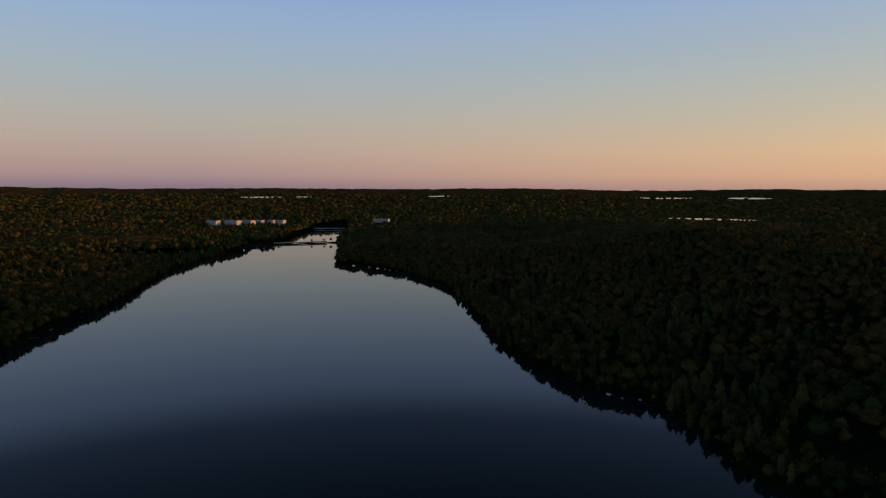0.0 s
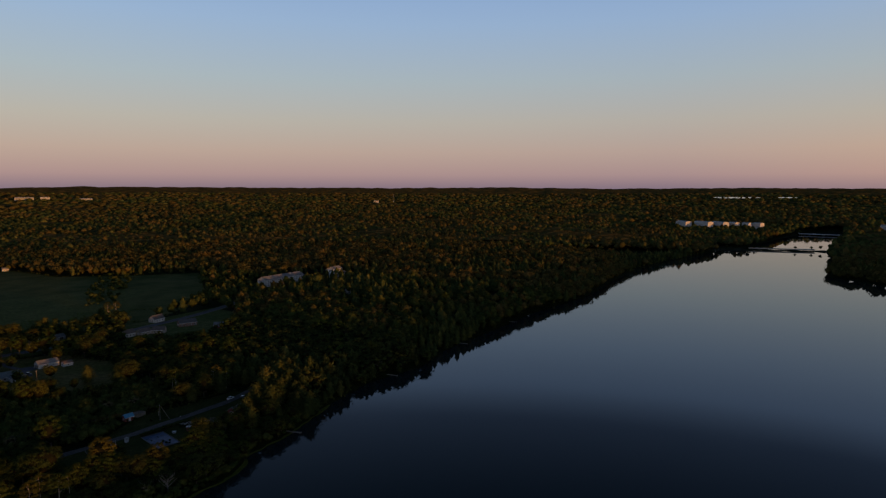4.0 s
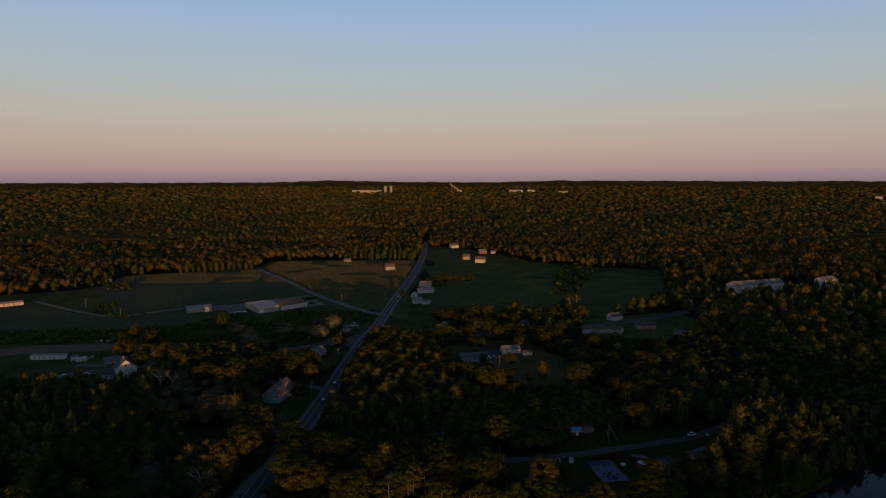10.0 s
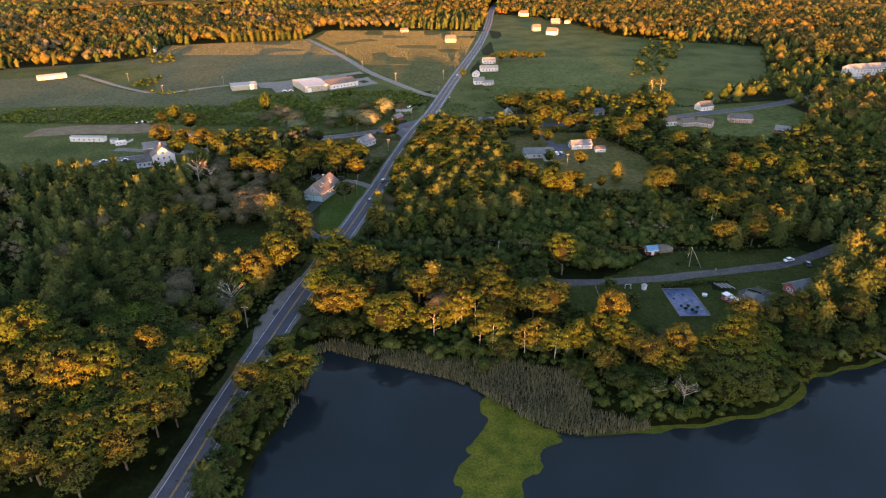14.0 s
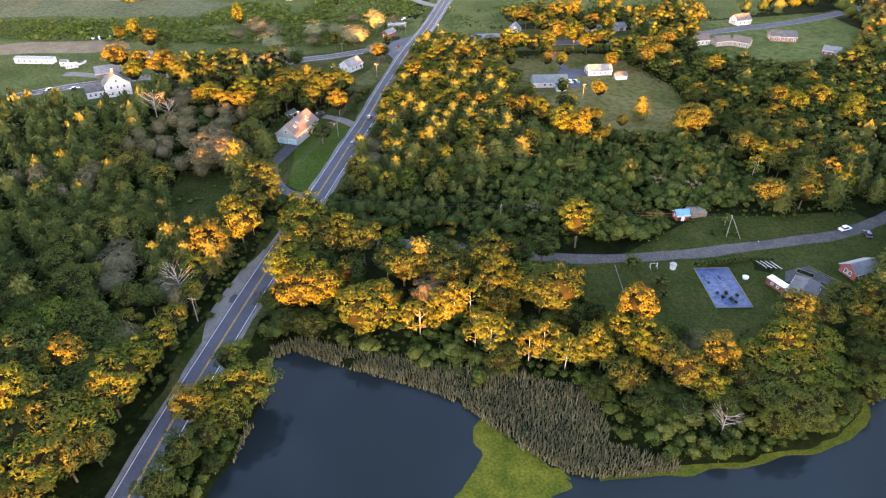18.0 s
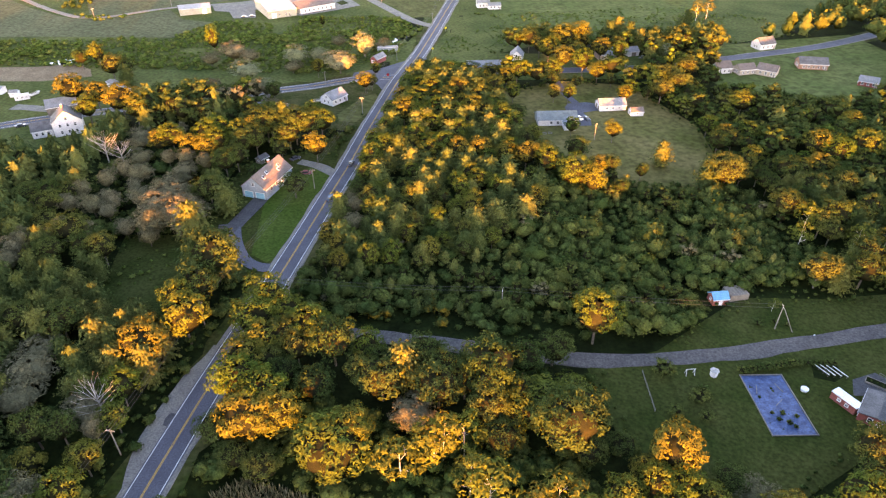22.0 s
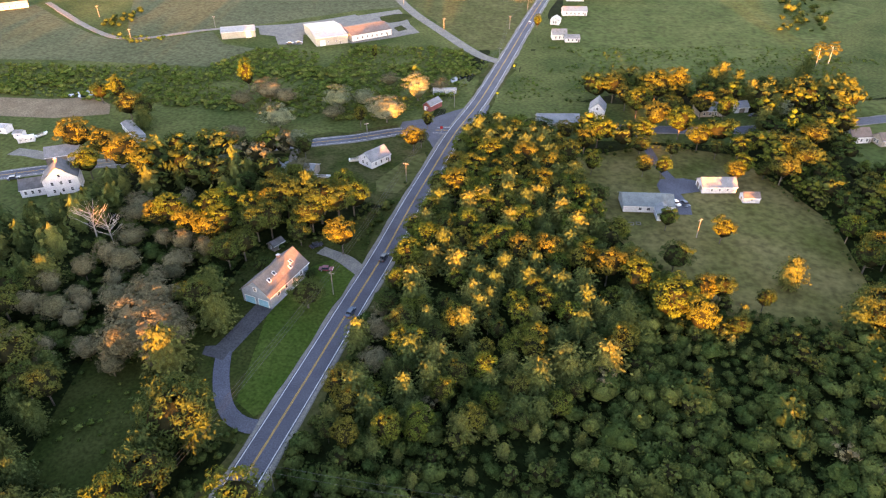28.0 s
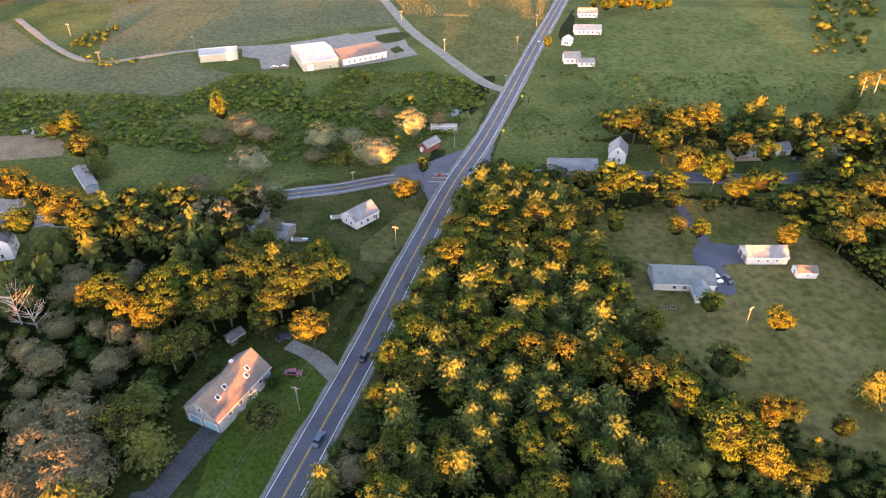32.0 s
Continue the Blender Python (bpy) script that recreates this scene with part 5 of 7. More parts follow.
def fill_meadow():
    """Low brush of the wet meadows, hedges and field edges."""
    for box_, gap, poly, lo, hi, thr, label in (
            ((-330, 400, -10, 520), 2.6, [(-330, 420), (-170, 412), (-60, 405), (-25, 440), (-8, 505), (-60, 530), (-150, 505), (-170, 468), (-330, 455)], 0.7, 2.6, 0.16, "low wet-meadow brush"),
            ((-5, 430, 230, 560), 3.1, [(0, 440), (60, 462), (110, 480), (180, 470), (225, 520), (170, 560), (100, 540), (20, 530), (2, 480)], 0.4, 1.4, 0.33, "low rough brush of the wet meadow"),
            ((60, 560, 380, 900), 7.0, [(190, 560), (235, 660), (300, 800), (260, 830), (205, 690), (170, 580)], 2.0, 5.0, 0.30, "dense hedge between the fields"),
            ((-340, 590, -280, 800), 6.0, [(-300, 640), (-282, 660), (-300, 690), (-330, 690)], 2.0, 6.0, 0.2, "clump of trees in the hay field"),
            ((-270, 505, -190, 540), 4.0, [(-262, 522), (-240, 506), (-215, 512), (-222, 522), (-244, 520)], 1.0, 3.0, 0.3, "bushes beside the lane"),
            ((-300, 520, -255, 600), 5.0, [(-290, 545), (-265, 530), (-258, 560), (-275, 590)], 2.0, 5.0, 0.2, "bushes at the field corner"),
            ((-110, 200, -60, 260), 4.0, CLEAR[4], 0.4, 1.4, 0.55, "tall rough grass in a clearing")):
        p = scatter(box_[:2], box_[2:], gap, int(gap * 10) + int(box_[0]) % 17)
        p = p + rng.normal(0, gap * 0.45, p.shape)
        p = p[inside(p, poly) & (soft_noise(p, 22, 31) > thr)]
        roads_off = np.ones(len(p), bool)
        for line, w in ROADS:
            roads_off &= seg_dist(p, line) > w
        p = p[roads_off]
        if len(p):
            woods("brush", label, np.c_[p, height(p) - 0.2, rng.uniform(lo, hi, len(p)) * (0.55 + 0.8 * soft_noise(p, 15, 35)), rng.uniform(1.2, 2.1, len(p)) * (0.7 if hi > 3.5 else 1.0), rng.uniform(0, 6.3, len(p))], "shrub" if hi > 3.5 else "brush", None if hi > 3.5 else LOW_BRUSH)


fill_meadow()


def green_rim():
    """Duckweed gathered in a thin uneven rim along the shore."""
    c = curve_line(LAKE[12:20], 2.0)
    t = np.gradient(c, axis=0)
    t /= np.linalg.norm(t, axis=1)[:, None]
    n = np.stack([t[:, 1], -t[:, 0]], 1)
    w = 0.6 + 2.2 * soft_noise(c, 6, 51)[:, None]
    v = np.stack([np.c_[c - n * 0.6, np.full(len(c), WATER_Z + 0.07)], np.c_[c + n * w, np.full(len(c), WATER_Z + 0.05)]], 1).reshape(-1, 3)
    f = [(2 * i, 2 * i + 1, 2 * i + 3, 2 * i + 2) for i in range(len(c) - 1)]
    tagged(new("duckweed", mesh_np("duckweed", v, f, M_ALGAE)), "thin bright green duckweed rim along the shore", "water plants", kind="structure")


green_rim()


def field_grass():
    """Tall dry blades added only at the fields' far ends, to brighten them in the low sun."""
    p = scatter((-345, 640), (45, 895), 1.9, 47)
    p = p[(inside(p, HAY_C) | (inside(p, HAY_A) & (p[:, 1] > 700))) & (soft_noise(p, 26, 48) > 0.25) & (seg_dist(p, TEE) > 5)]
    n = len(p)
    h, a, z = rng.uniform(0.35, 0.8, n), rng.uniform(-0.5, 0.5, n), height(p) + 0.1
    dx, dy = np.cos(a) * 0.5, np.sin(a) * 0.5
    v = np.stack([np.c_[p[:, 0] - dx, p[:, 1] - dy, z], np.c_[p[:, 0] + dx, p[:, 1] + dy, z], np.c_[p + rng.normal(0, 0.2, (n, 2)), z + h]], 1).reshape(-1, 3)
    tagged(new("tall_grass", mesh_np("tall_grass", v, np.arange(len(v)).reshape(-1, 3), L_REED, np.repeat(rng.random(n), 3))), "tall dry grass blades added to brighten the sunlit field ends", "grass", kind="stuff")


field_grass()


def reeds():
    """Upright blades in tufts along the pond's margin."""
    p = scatter((-45, 95), (60, 160), 0.55, 41)
    d = seg_dist(p, LAKE, True)
    wide = np.interp(p[:, 0], [-40, -20, 5, 20, 40, 55, 62], [2.5, 5, 7, 13, 9, 3, 1.5])
    wet = inside(p, LAKE)
    bed = inside(p, REED_BED)
    p = p[((~wet & (d < wide)) | (wet & (d < 1.2)) | (bed & ~wet)) & (p[:, 0] > -42) & (bed | (soft_noise(p, 5, 42) > 0.2))]
    n = len(p)
    h, a = rng.uniform(1.3, 2.6, n) * (0.75 + 0.6 * soft_noise(p, 4, 43)), rng.uniform(0, 6.3, n)
    z = np.maximum(height(p), WATER_Z) - 0.1
    vs = []
    for k in range(2):
        b = a + k * 1.6
        dx, dy = np.cos(b) * 0.22, np.sin(b) * 0.22
        lean = rng.normal(0, 0.35, (n, 2))
        vs += [np.c_[p[:, 0] - dx, p[:, 1] - dy, z], np.c_[p[:, 0] + dx, p[:, 1] + dy, z], np.c_[p + lean, z + h]]
    v = np.stack(vs, 1).reshape(-1, 3)
    f = np.arange(len(v)).reshape(-1, 3)
    tagged(new("reeds", mesh_np("reeds", v, f, L_REED, np.repeat(rng.random(n), 6))), "tan and green reeds along the pond's edge", "reeds", kind="stuff")


reeds()


# far woods: one rough canopy sheet from 1.1 km to the horizon
def canopy(name, r0, r1, b0, b1, dr, db, label, cell=26.0):
    n = int(math.log(r1 / r0) / dr)
    rr = r0 * np.exp(np.arange(n + 1) * dr)
    bb = np.radians(np.arange(b0, b1, db))
    R, B = np.meshgrid(rr, bb, indexing="ij")
    p = np.stack([R.ravel() * np.sin(B.ravel()), 60 + R.ravel() * np.cos(B.ravel())], 1)
    p += np.random.default_rng(5).uniform(-0.3, 0.3, p.shape) * (R.ravel() * dr)[:, None]
    grow = np.clip(R.ravel() / 1500, 1, 2.2)
    q = p / (cell * grow)[:, None]
    i = np.floor(q).astype(np.int64)
    best = np.full(len(p), 9.0)
    for dx in (-1, 0, 1):
        for dy in (-1, 0, 1):
            a, b = i[:, 0] + dx, i[:, 1] + dy
            h1 = ((a * 73856093) ^ (b * 19349663)) & 0xFFFF
            h2 = ((a * 83492791) ^ (b * 29349663)) & 0xFFFF
            best = np.minimum(best, np.hypot(q[:, 0] - a - h1 / 65535, q[:, 1] - b - h2 / 65535))
    dome = np.sqrt(np.clip(1 - (best / 0.85) ** 2, 0, 1))
    z = height(p) + 2.5 + 7.5 * dome + 8 * (soft_noise(p, 55, 21) - 0.35) + 6 * (soft_noise(p, 170, 23) - 0.5) + 5 * (soft_noise(p, 400, 22) - 0.5)
    wet = inside(p, POOL) | inside(p, LAKE)
    z = np.where(wet, -12, z)
    idx = np.arange(len(p)).reshape(R.shape)
    f = np.stack([idx[:-1, :-1], idx[:-1, 1:], idx[1:, 1:], idx[1:, :-1]], -1).reshape(-1, 4)
    f = f[~(wet | (seg_dist(p, [(1310, 372), (1402, 208)]) < 34))[f].any(1)]
    return tagged(new(name, mesh_np(name, np.c_[p, z], f, M_CANOPY)), label, "woods", kind="stuff")


# warm tint in the canopy colour stands for low sun on far woods
M_CANOPY = mat("far_canopy", (0.045, 0.046, 0.017), (0.120, 0.092, 0.032), 0.02, 1.0, fine=0.09, spec=0.0)
canopy("far_woods", 1180, 4900, -52, 140, 0.0075, 0.38, "rolling woods out to the horizon, warm-tinted as if sunlit")
canopy("far_woods", 600, 4700, 140, 308, 0.02, 1.0, "wooded hills behind the lake, unseen and set to block low sun", 30)


def far_crowns():
    """Separate low crowns standing out of the far canopy, coarser with distance."""
    rows = []
    for r0, r1, gap in ((1150, 1550, 14.5), (1550, 2050, 19.0), (2050, 2900, 27.0), (2900, 4200, 42.0)):
        p = scatter((-2600, -2400), (4100, 4200), gap, int(gap))
        r = np.hypot(p[:, 0], p[:, 1] - 60)
        p = p[(r >= r0) & (r < r1) & view(p, -48, 136)]
        p = p[~open_land(p) & (seg_dist(p, [(1310, 372), (1402, 208)]) > 40) & (soft_noise(p, 90, 71) > 0.16)]
        rows.append(np.c_[p, np.full(len(p), gap)])
    q = np.vstack(rows)
    z = height(q[:, :2])
    g = q[:, 2]
    h = np.where(g < 16, 13.0, np.where(g < 22, 15.0, 18.0)) + rng.normal(0, 2.4, len(q)) + 7 * (soft_noise(q[:, :2], 110, 72) - 0.5)
    pine = soft_noise(q[:, :2], 130, 73) + rng.normal(0, 0.15, len(q)) < 0.45
    dome = [merge([blob(np.array([0, 0, 0.62]), np.array([0.5, 0.5, 0.4]), np.random.default_rng(s), 3, 5)]) for s in (1, 2, 3)]
    for sel, nm, lab in ((pine, "pine_tree", "far dark pines"), (~pine, "far_tree", "far crowns tinted as if sunlit")):
        s = q[sel]
        woods("far_woods", lab, np.c_[s[:, :2], z[sel] - 1.0, h[sel] + 3, s[:, 2] / (h[sel] + 3) * rng.uniform(0.75, 1.15, len(s)), rng.uniform(0, 6.3, len(s))], nm, dome)


far_crowns()


# ---- buildings ----
def slab(bm, pts, thick):
    """A flat plate through four corners, given thickness downwards."""
    top = [bm.verts.new(p) for p in pts]
    low = [bm.verts.new((p[0], p[1], p[2] - thick)) for p in pts]
    bm.faces.new(top)
    bm.faces.new(low[::-1])
    for i in range(4):
        j = (i + 1) % 4
        bm.faces.new((top[j], top[i], low[i], low[j]))


def opening(parent, side, u, z, w, h, L, W, kind="window", material=None, bars=True):
    """A window or door on a wall: side f (-y), b (+y), l (-x), r (+x); u along the wall, z its foot."""
    ox, oy, rz = {"f": (u, -W / 2, 0), "b": (-u, W / 2, math.pi), "l": (-L / 2, -u, -math.pi / 2), "r": (L / 2, u, math.pi / 2)}[side]
    base = Matrix.Translation((ox, oy, z)) @ Matrix.Rotation(rz, 4, "Z")
    bm = bmesh.new()
    f = 0.12
    box(bm, 0, -0.03, h + f / 2, w + 2 * f, 0.14, f)
    box(bm, 0, -0.05, -f / 2, w + 2 * f, 0.2, f)
    box(bm, -w / 2 - f / 2, -0.03, h / 2, f, 0.14, h)
    box(bm, w / 2 + f / 2, -0.03, h / 2, f, 0.14, h)
    if kind == "window" and bars:
        box(bm, 0, -0.035, h / 2, w, 0.08, 0.07)
    bm.transform(base)
    frame_ob = part(kind, bm, M_TRIM, parent)
    bm = bmesh.new()
    box(bm, 0, 0.0, h / 2, w, 0.06, h)
    bm.transform(base)
    part("pane" if kind == "window" else "leaf", bm, material or (M_GLASS if kind == "window" else M_BROWN), frame_ob)
    return frame_ob


def house(label, x, y, turn, L, W, H, R, wall, roof, over=0.4, windows=(), doors=(), chimney=None, skylights=(), name="house", category="house", roof_label="", z=None, group=""):
    """A gabled building, ridge along its own x: walls, roof plates, openings, chimney."""
    ob = thing(name, x, y, (ground_z(x, y) if z is None else z), turn, label, category, group)
    bm = bmesh.new()
    pts = [(-L / 2, -W / 2), (L / 2, -W / 2), (L / 2, W / 2), (-L / 2, W / 2)]
    low = [bm.verts.new((a, b, -0.6)) for a, b in pts]
    top = [bm.verts.new((a, b, H)) for a, b in pts]
    for i in range(4):
        j = (i + 1) % 4
        if R and i in (1, 3):
            ap = bm.verts.new((pts[i][0], 0, H + R))
            bm.faces.new((low[i], low[j], top[j], ap, top[i]))
        else:
            bm.faces.new((low[i], low[j], top[j], top[i]))
    part("wall", bm, wall, ob)
    bm = bmesh.new()
    if R:
        s = R / (W / 2)
        e, rz = over, H + R + 0.12
        for k in (-1, 1):
            yy = k * (W / 2 + e)
            zz = H - s * e + 0.12
            q = [(-L / 2 - e, 0, rz), (L / 2 + e, 0, rz), (L / 2 + e, yy, zz), (-L / 2 - e, yy, zz)]
            slab(bm, q if k > 0 else q[::-1], 0.22)
    else:
        box(bm, 0, 0, H + 0.12, L + 2 * over, W + 2 * over, 0.25)
    roof_ob = part("roof", bm, roof, ob, roof_label)
    if R:
        bm = bmesh.new()
        box(bm, 0, 0, H + R + 0.14, L + 2 * over, 0.35, 0.08)
        part("ridge_cap", bm, roof, roof_ob)
        for k in (-1, 1):
            bm = bmesh.new()
            box(bm, 0, k * (W / 2 + over + 0.02), H - R / (W / 2) * over - 0.03, L + 2 * over, 0.06, 0.22)
            part("fascia", bm, M_TRIM, ob)
    for side, u, zf, w, h in windows:
        opening(ob, side, u, zf, w, h, L, W)
    for side, u, w, h, m_ in doors:
        opening(ob, side, u, 0.05, w, h, L, W, "door", m_)
    if chimney:
        cx, cy = chimney
        zc = H + R * (1 - abs(cy) / (W / 2))
        bm = bmesh.new()
        box(bm, cx, cy, zc + 0.4, 0.8, 0.8, 2.0)
        ch = part("chimney", bm, M_BRICK, ob)
        bm = bmesh.new()
        box(bm, cx, cy, zc + 1.45, 1.0, 1.0, 0.14)
        part("chimney_cap", bm, M_METAL, ch)
    for sx, f, k in skylights:
        s = math.atan2(R, W / 2)
        yy, zz = k * W / 2 * f, H + R * (1 - f) + 0.2
        bm = bmesh.new()
        box(bm, 0, 0, 0, 1.1, 1.3, 0.14)
        bm.transform(Matrix.Translation((sx, yy, zz)) @ Matrix.Rotation(-k * s, 4, "X"))
        sk = part("skylight", bm, M_TRIM, ob)
        bm = bmesh.new()
        box(bm, 0, 0, 0.08, 0.85, 1.05, 0.03)
        bm.transform(Matrix.Translation((sx, yy, zz)) @ Matrix.Rotation(-k * s, 4, "X"))
        part("pane", bm, M_GLASS, sk)
    return ob


def row(side, n, span, z, w=0.9, h=1.3):
    return [(side, (i - (n - 1) / 2) * span / max(1, n), z, w, h) for i in range(n)]


# the blue-grey house with the faded roof beside the road
house("blue-grey house with faded reddish roof and twin garage doors", -61.5, 280.5, 73, 19, 10.2, 4.6, 4.2, M_BLUEGREY, M_ROOF_RED, 0.35,
      [("l", 0, 5.2, 1.0, 1.2)] + row("f", 4, 15, 2.6, 1.2, 1.3) + [("r", 0, 3, 1, 1.3)], [("l", -2.4, 3.6, 2.6, M_BLUE_DOOR), ("l", 2.4, 3.6, 2.6, M_BLUE_DOOR), ("f", 3.0, 1.0, 2.1, M_TRIM)], (3.5, 0.8),
      [(-5.5, 0.45, -1), (-2.5, 0.35, -1), (3.5, 0.62, -1), (5.0, 0.45, -1)], roof_label="faded reddish shingle roof with skylights")
house("small dark grey shed behind the blue-grey house", -69, 301, 60, 4.5, 3.2, 2.2, 1.0, M_BROWN, M_ROOF_DARK, 0.2, row("l", 1, 2, 1.0, 0.6, 0.7), [("f", 0, 0.9, 1.9, M_TAN)], name="shed", category="shed")
# white farmhouse and its ell
house("tall white clapboard farmhouse with dark roof", -163, 329, 118, 9.0, 12, 6.6, 4.6, M_WHITE, M_ROOF_DARK, 0.35, row("l", 3, 9, 1.2) + row("l", 3, 9, 4.2) + [("l", 0, 7.2, 0.9, 1.2)] + row("f", 2, 6, 1.2) + row("f", 2, 6, 4.2) + row("r", 3, 9, 1.2),
      [("f", 0, 1.0, 2.1, M_BROWN)], (1.5, 0.5))
house("low white kitchen wing of the farmhouse", -173, 325, 28, 8, 7, 3.4, 2.6, M_WHITE, M_ROOF_DARK, 0.3, row("f", 3, 7, 1.2) + row("l", 1, 3, 1.2))
house("grey weathered barn behind the farmhouse", -178, 352, 28, 13, 9, 4, 2.6, M_BROWN, M_ROOF_GREY, 0.3, row("f", 2, 8, 1.4), [("f", 3, 3, 2.8, M_TAN)], name="barn", category="barn")
house("long white mobile home", -231, 374.5, -2, 22, 4.6, 2.9, 0.6, M_WHITE, M_ROOF_PALE, 0.15, row("f", 6, 20, 1.0, 0.9, 1.0), [("f", 4.6, 0.9, 2.0, M_BROWN)], name="mobile_home", category="mobile home")
house("small white shed beside campers", -212, 370, 10, 4, 3.4, 2.4, 0.9, M_WHITE, M_ROOF_GREY, 0.15, row("f", 1, 2, 1.0, 0.7, 0.8), name="shed", category="shed")
house("white camper trailer on gravel", -206, 366, 30, 6.5, 2.4, 2.5, 0.3, M_WHITE, M_TRIM, 0.05, row("f", 3, 6, 1.1, 0.8, 0.6), name="camper", category="camper")
house("grey mobile home with a pale end", -163, 379, -44, 20, 4.6, 2.8, 0.7, M_BLUEGREY, M_ROOF_GREY, 0.15, row("f", 5, 18, 1.0, 0.9, 1.0), [("f", 3, 0.9, 2.0, M_TRIM)], name="mobile_home", category="mobile home")
house("dark red little shed in the grass", -130, 332, 20, 4.5, 3.5, 2.4, 1.2, M_RED, M_ROOF_DARK, 0.15, row("f", 1, 2, 1, 0.7, 0.8), name="shed", category="shed")
# houses at the junction
house("small white house with grey roof at the junction", -50, 366.5, 55, 10.5, 8, 3.2, 2.8, M_WHITE, M_ROOF_GREY, 0.3, row("l", 2, 5, 1.1) + row("f", 3, 9, 1.1) + [("l", 0, 3.6, 0.8, 0.9)], [("f", 4, 0.9, 2.0, M_BROWN)])
house("grey-roofed low building among trees", -78, 352, -4, 15, 9, 3.0, 2.0, M_BROWN, M_ROOF_GREY, 0.3, row("f", 4, 12, 1.1), [("f", 5.5, 2.4, 2.2, M_TRIM)])
house("red shed with grey roof", -34.5, 427, 60, 9, 4.5, 2.8, 1.7, M_RED, M_ROOF_GREY, 0.2, row("l", 1, 2, 1.2, 0.7, 0.8), [("l", -0.9, 0.9, 2.0, M_TRIM)], name="shed", category="shed")
house("white trailer with blue front", -31, 446, 8, 12, 3, 2.8, 0.4, M_BLUEGREY, M_ROOF_PALE, 0.1, row("f", 3, 9, 1.0, 0.8, 0.8), name="trailer", category="trailer")
house("long grey-roofed ranch house behind trees", 25.5, 415, 6, 19, 9, 2.8, 2.4, M_TAN, M_ROOF_GREY, 0.4, row("f", 5, 16, 1.1), [("f", 2, 0.9, 2.0, M_BROWN)])
house("narrow white gabled house with grey roof", 44.5, 428, 82, 9.5, 7, 4.6, 3.4, M_WHITE, M_ROOF_GREY, 0.3, [("l", 0, 4.6, 0.9, 1.1)] + row("l", 2, 4, 1.2) + row("f", 2, 6, 1.2))
house("tan house half hidden by gold trees", 98, 437, 12, 13, 8, 3.2, 2.6, M_TAN, M_ROOF_GREY, 0.3, row("f", 4, 11, 1.1))
house("white garage with grey roof in the trees", 113, 443, 20, 7, 6, 2.8, 2.0, M_WHITE, M_ROOF_GREY, 0.3, (), [("f", 0, 3, 2.3, M_BROWN)], name="garage", category="garage")
# the yard: white ranch house, garage, shed
yard_house = house("white ranch house with green-grey roof on a yard", 56.5, 344.5, 4, 18, 9.5, 2.9, 2.3, M_WHITE, mat("green_grey_shingles", (0.12, 0.145, 0.15), (0.17, 0.195, 0.20), 0.5, 0.9, 0.3, 6), 0.4,
                   row("f", 3, 9, 1.0, 1.1, 1.1) + row("l", 1, 2, 1.2), [("f", 6.2, 0.95, 2.05, M_RED)], None)
house("little glazed porch with white gable", 61.5, 337.5, 94, 6, 5, 2.6, 1.6, M_WHITE, M_ROOF_GREY, 0.3, [("l", -1.2, 0.9, 0.8, 1.2), ("l", 0, 0.9, 0.8, 1.2), ("l", 1.2, 0.9, 0.8, 1.2), ("b", 0, 0.9, 1.2, 1.2)], name="porch", category="porch")
house("white two-car garage with brown-grey roof", 85, 361, 8, 13, 7, 2.9, 2.2, M_WHITE, M_ROOF_GREY, 0.3, row("f", 3, 9, 1.2, 0.7, 0.8), [("l", -1.5, 2.5, 2.3, M_BROWN), ("l", 1.5, 2.5, 2.3, M_BROWN)], name="garage", category="garage")
house("small white shed with brown roof", 95.5, 353.5, 6, 6, 4.2, 2.3, 1.4, M_WHITE, M_ROOF_RED, 0.2, row("f", 1, 2, 1.1, 0.7, 0.7), [("l", 0, 1.0, 1.9, M_BROWN)], name="shed", category="shed")
# lawn by the lane: red sheds and the red lake house
house("red shed with bright blue roof", 88, 214.5, 8, 4.6, 3.6, 2.2, 1.3, M_RED, mat("blue_metal_roof", (0.06, 0.24, 0.40), (0.09, 0.30, 0.48), 0.5, 0.5), 0.25, row("l", 1, 2, 1, 0.6, 0.7), [("f", 0, 0.9, 1.9, M_TRIM)], name="shed", category="shed")
pen = house("weathered lean-to with an open rafter roof", 94, 217, 12, 6, 4.6, 1.9, 0, M_BROWN, M_BROWN, 0.0, name="shed", category="shed")
for i in range(6):
    bm = bmesh.new()
    box(bm, -2.5 + i, 0, 2.25, 0.14, 4.8, 0.12)
    part("rafter", bm, M_POLE, pen)
house("red lake house with low dark grey roof", 112, 172, 50, 9.5, 7, 2.7, 0.7, M_RED, M_ROOF_DARK, 0.35, row("b", 2, 6, 1.0, 1.0, 1.1) + row("l", 2, 4, 1.0), [("b", 2.8, 0.95, 2.0, M_TRIM)])
house("white-topped red camper beside the red house", 105.8, 175.2, -61, 6.3, 2.4, 2.3, 0.0, M_RED, M_TRIM, 0.1, row("f", 2, 4, 1.1, 0.7, 0.6), name="camper", category="camper")
sheet("patio", [(109.5, 178), (112, 183.5), (119, 186), (123.5, 181), (124, 172.5), (118, 168.5), (116.8, 171.5), (114.5, 178)], 0, M_ASPHALT_DARK, "grey paved patio behind the red house", "patio", lift=0.2)
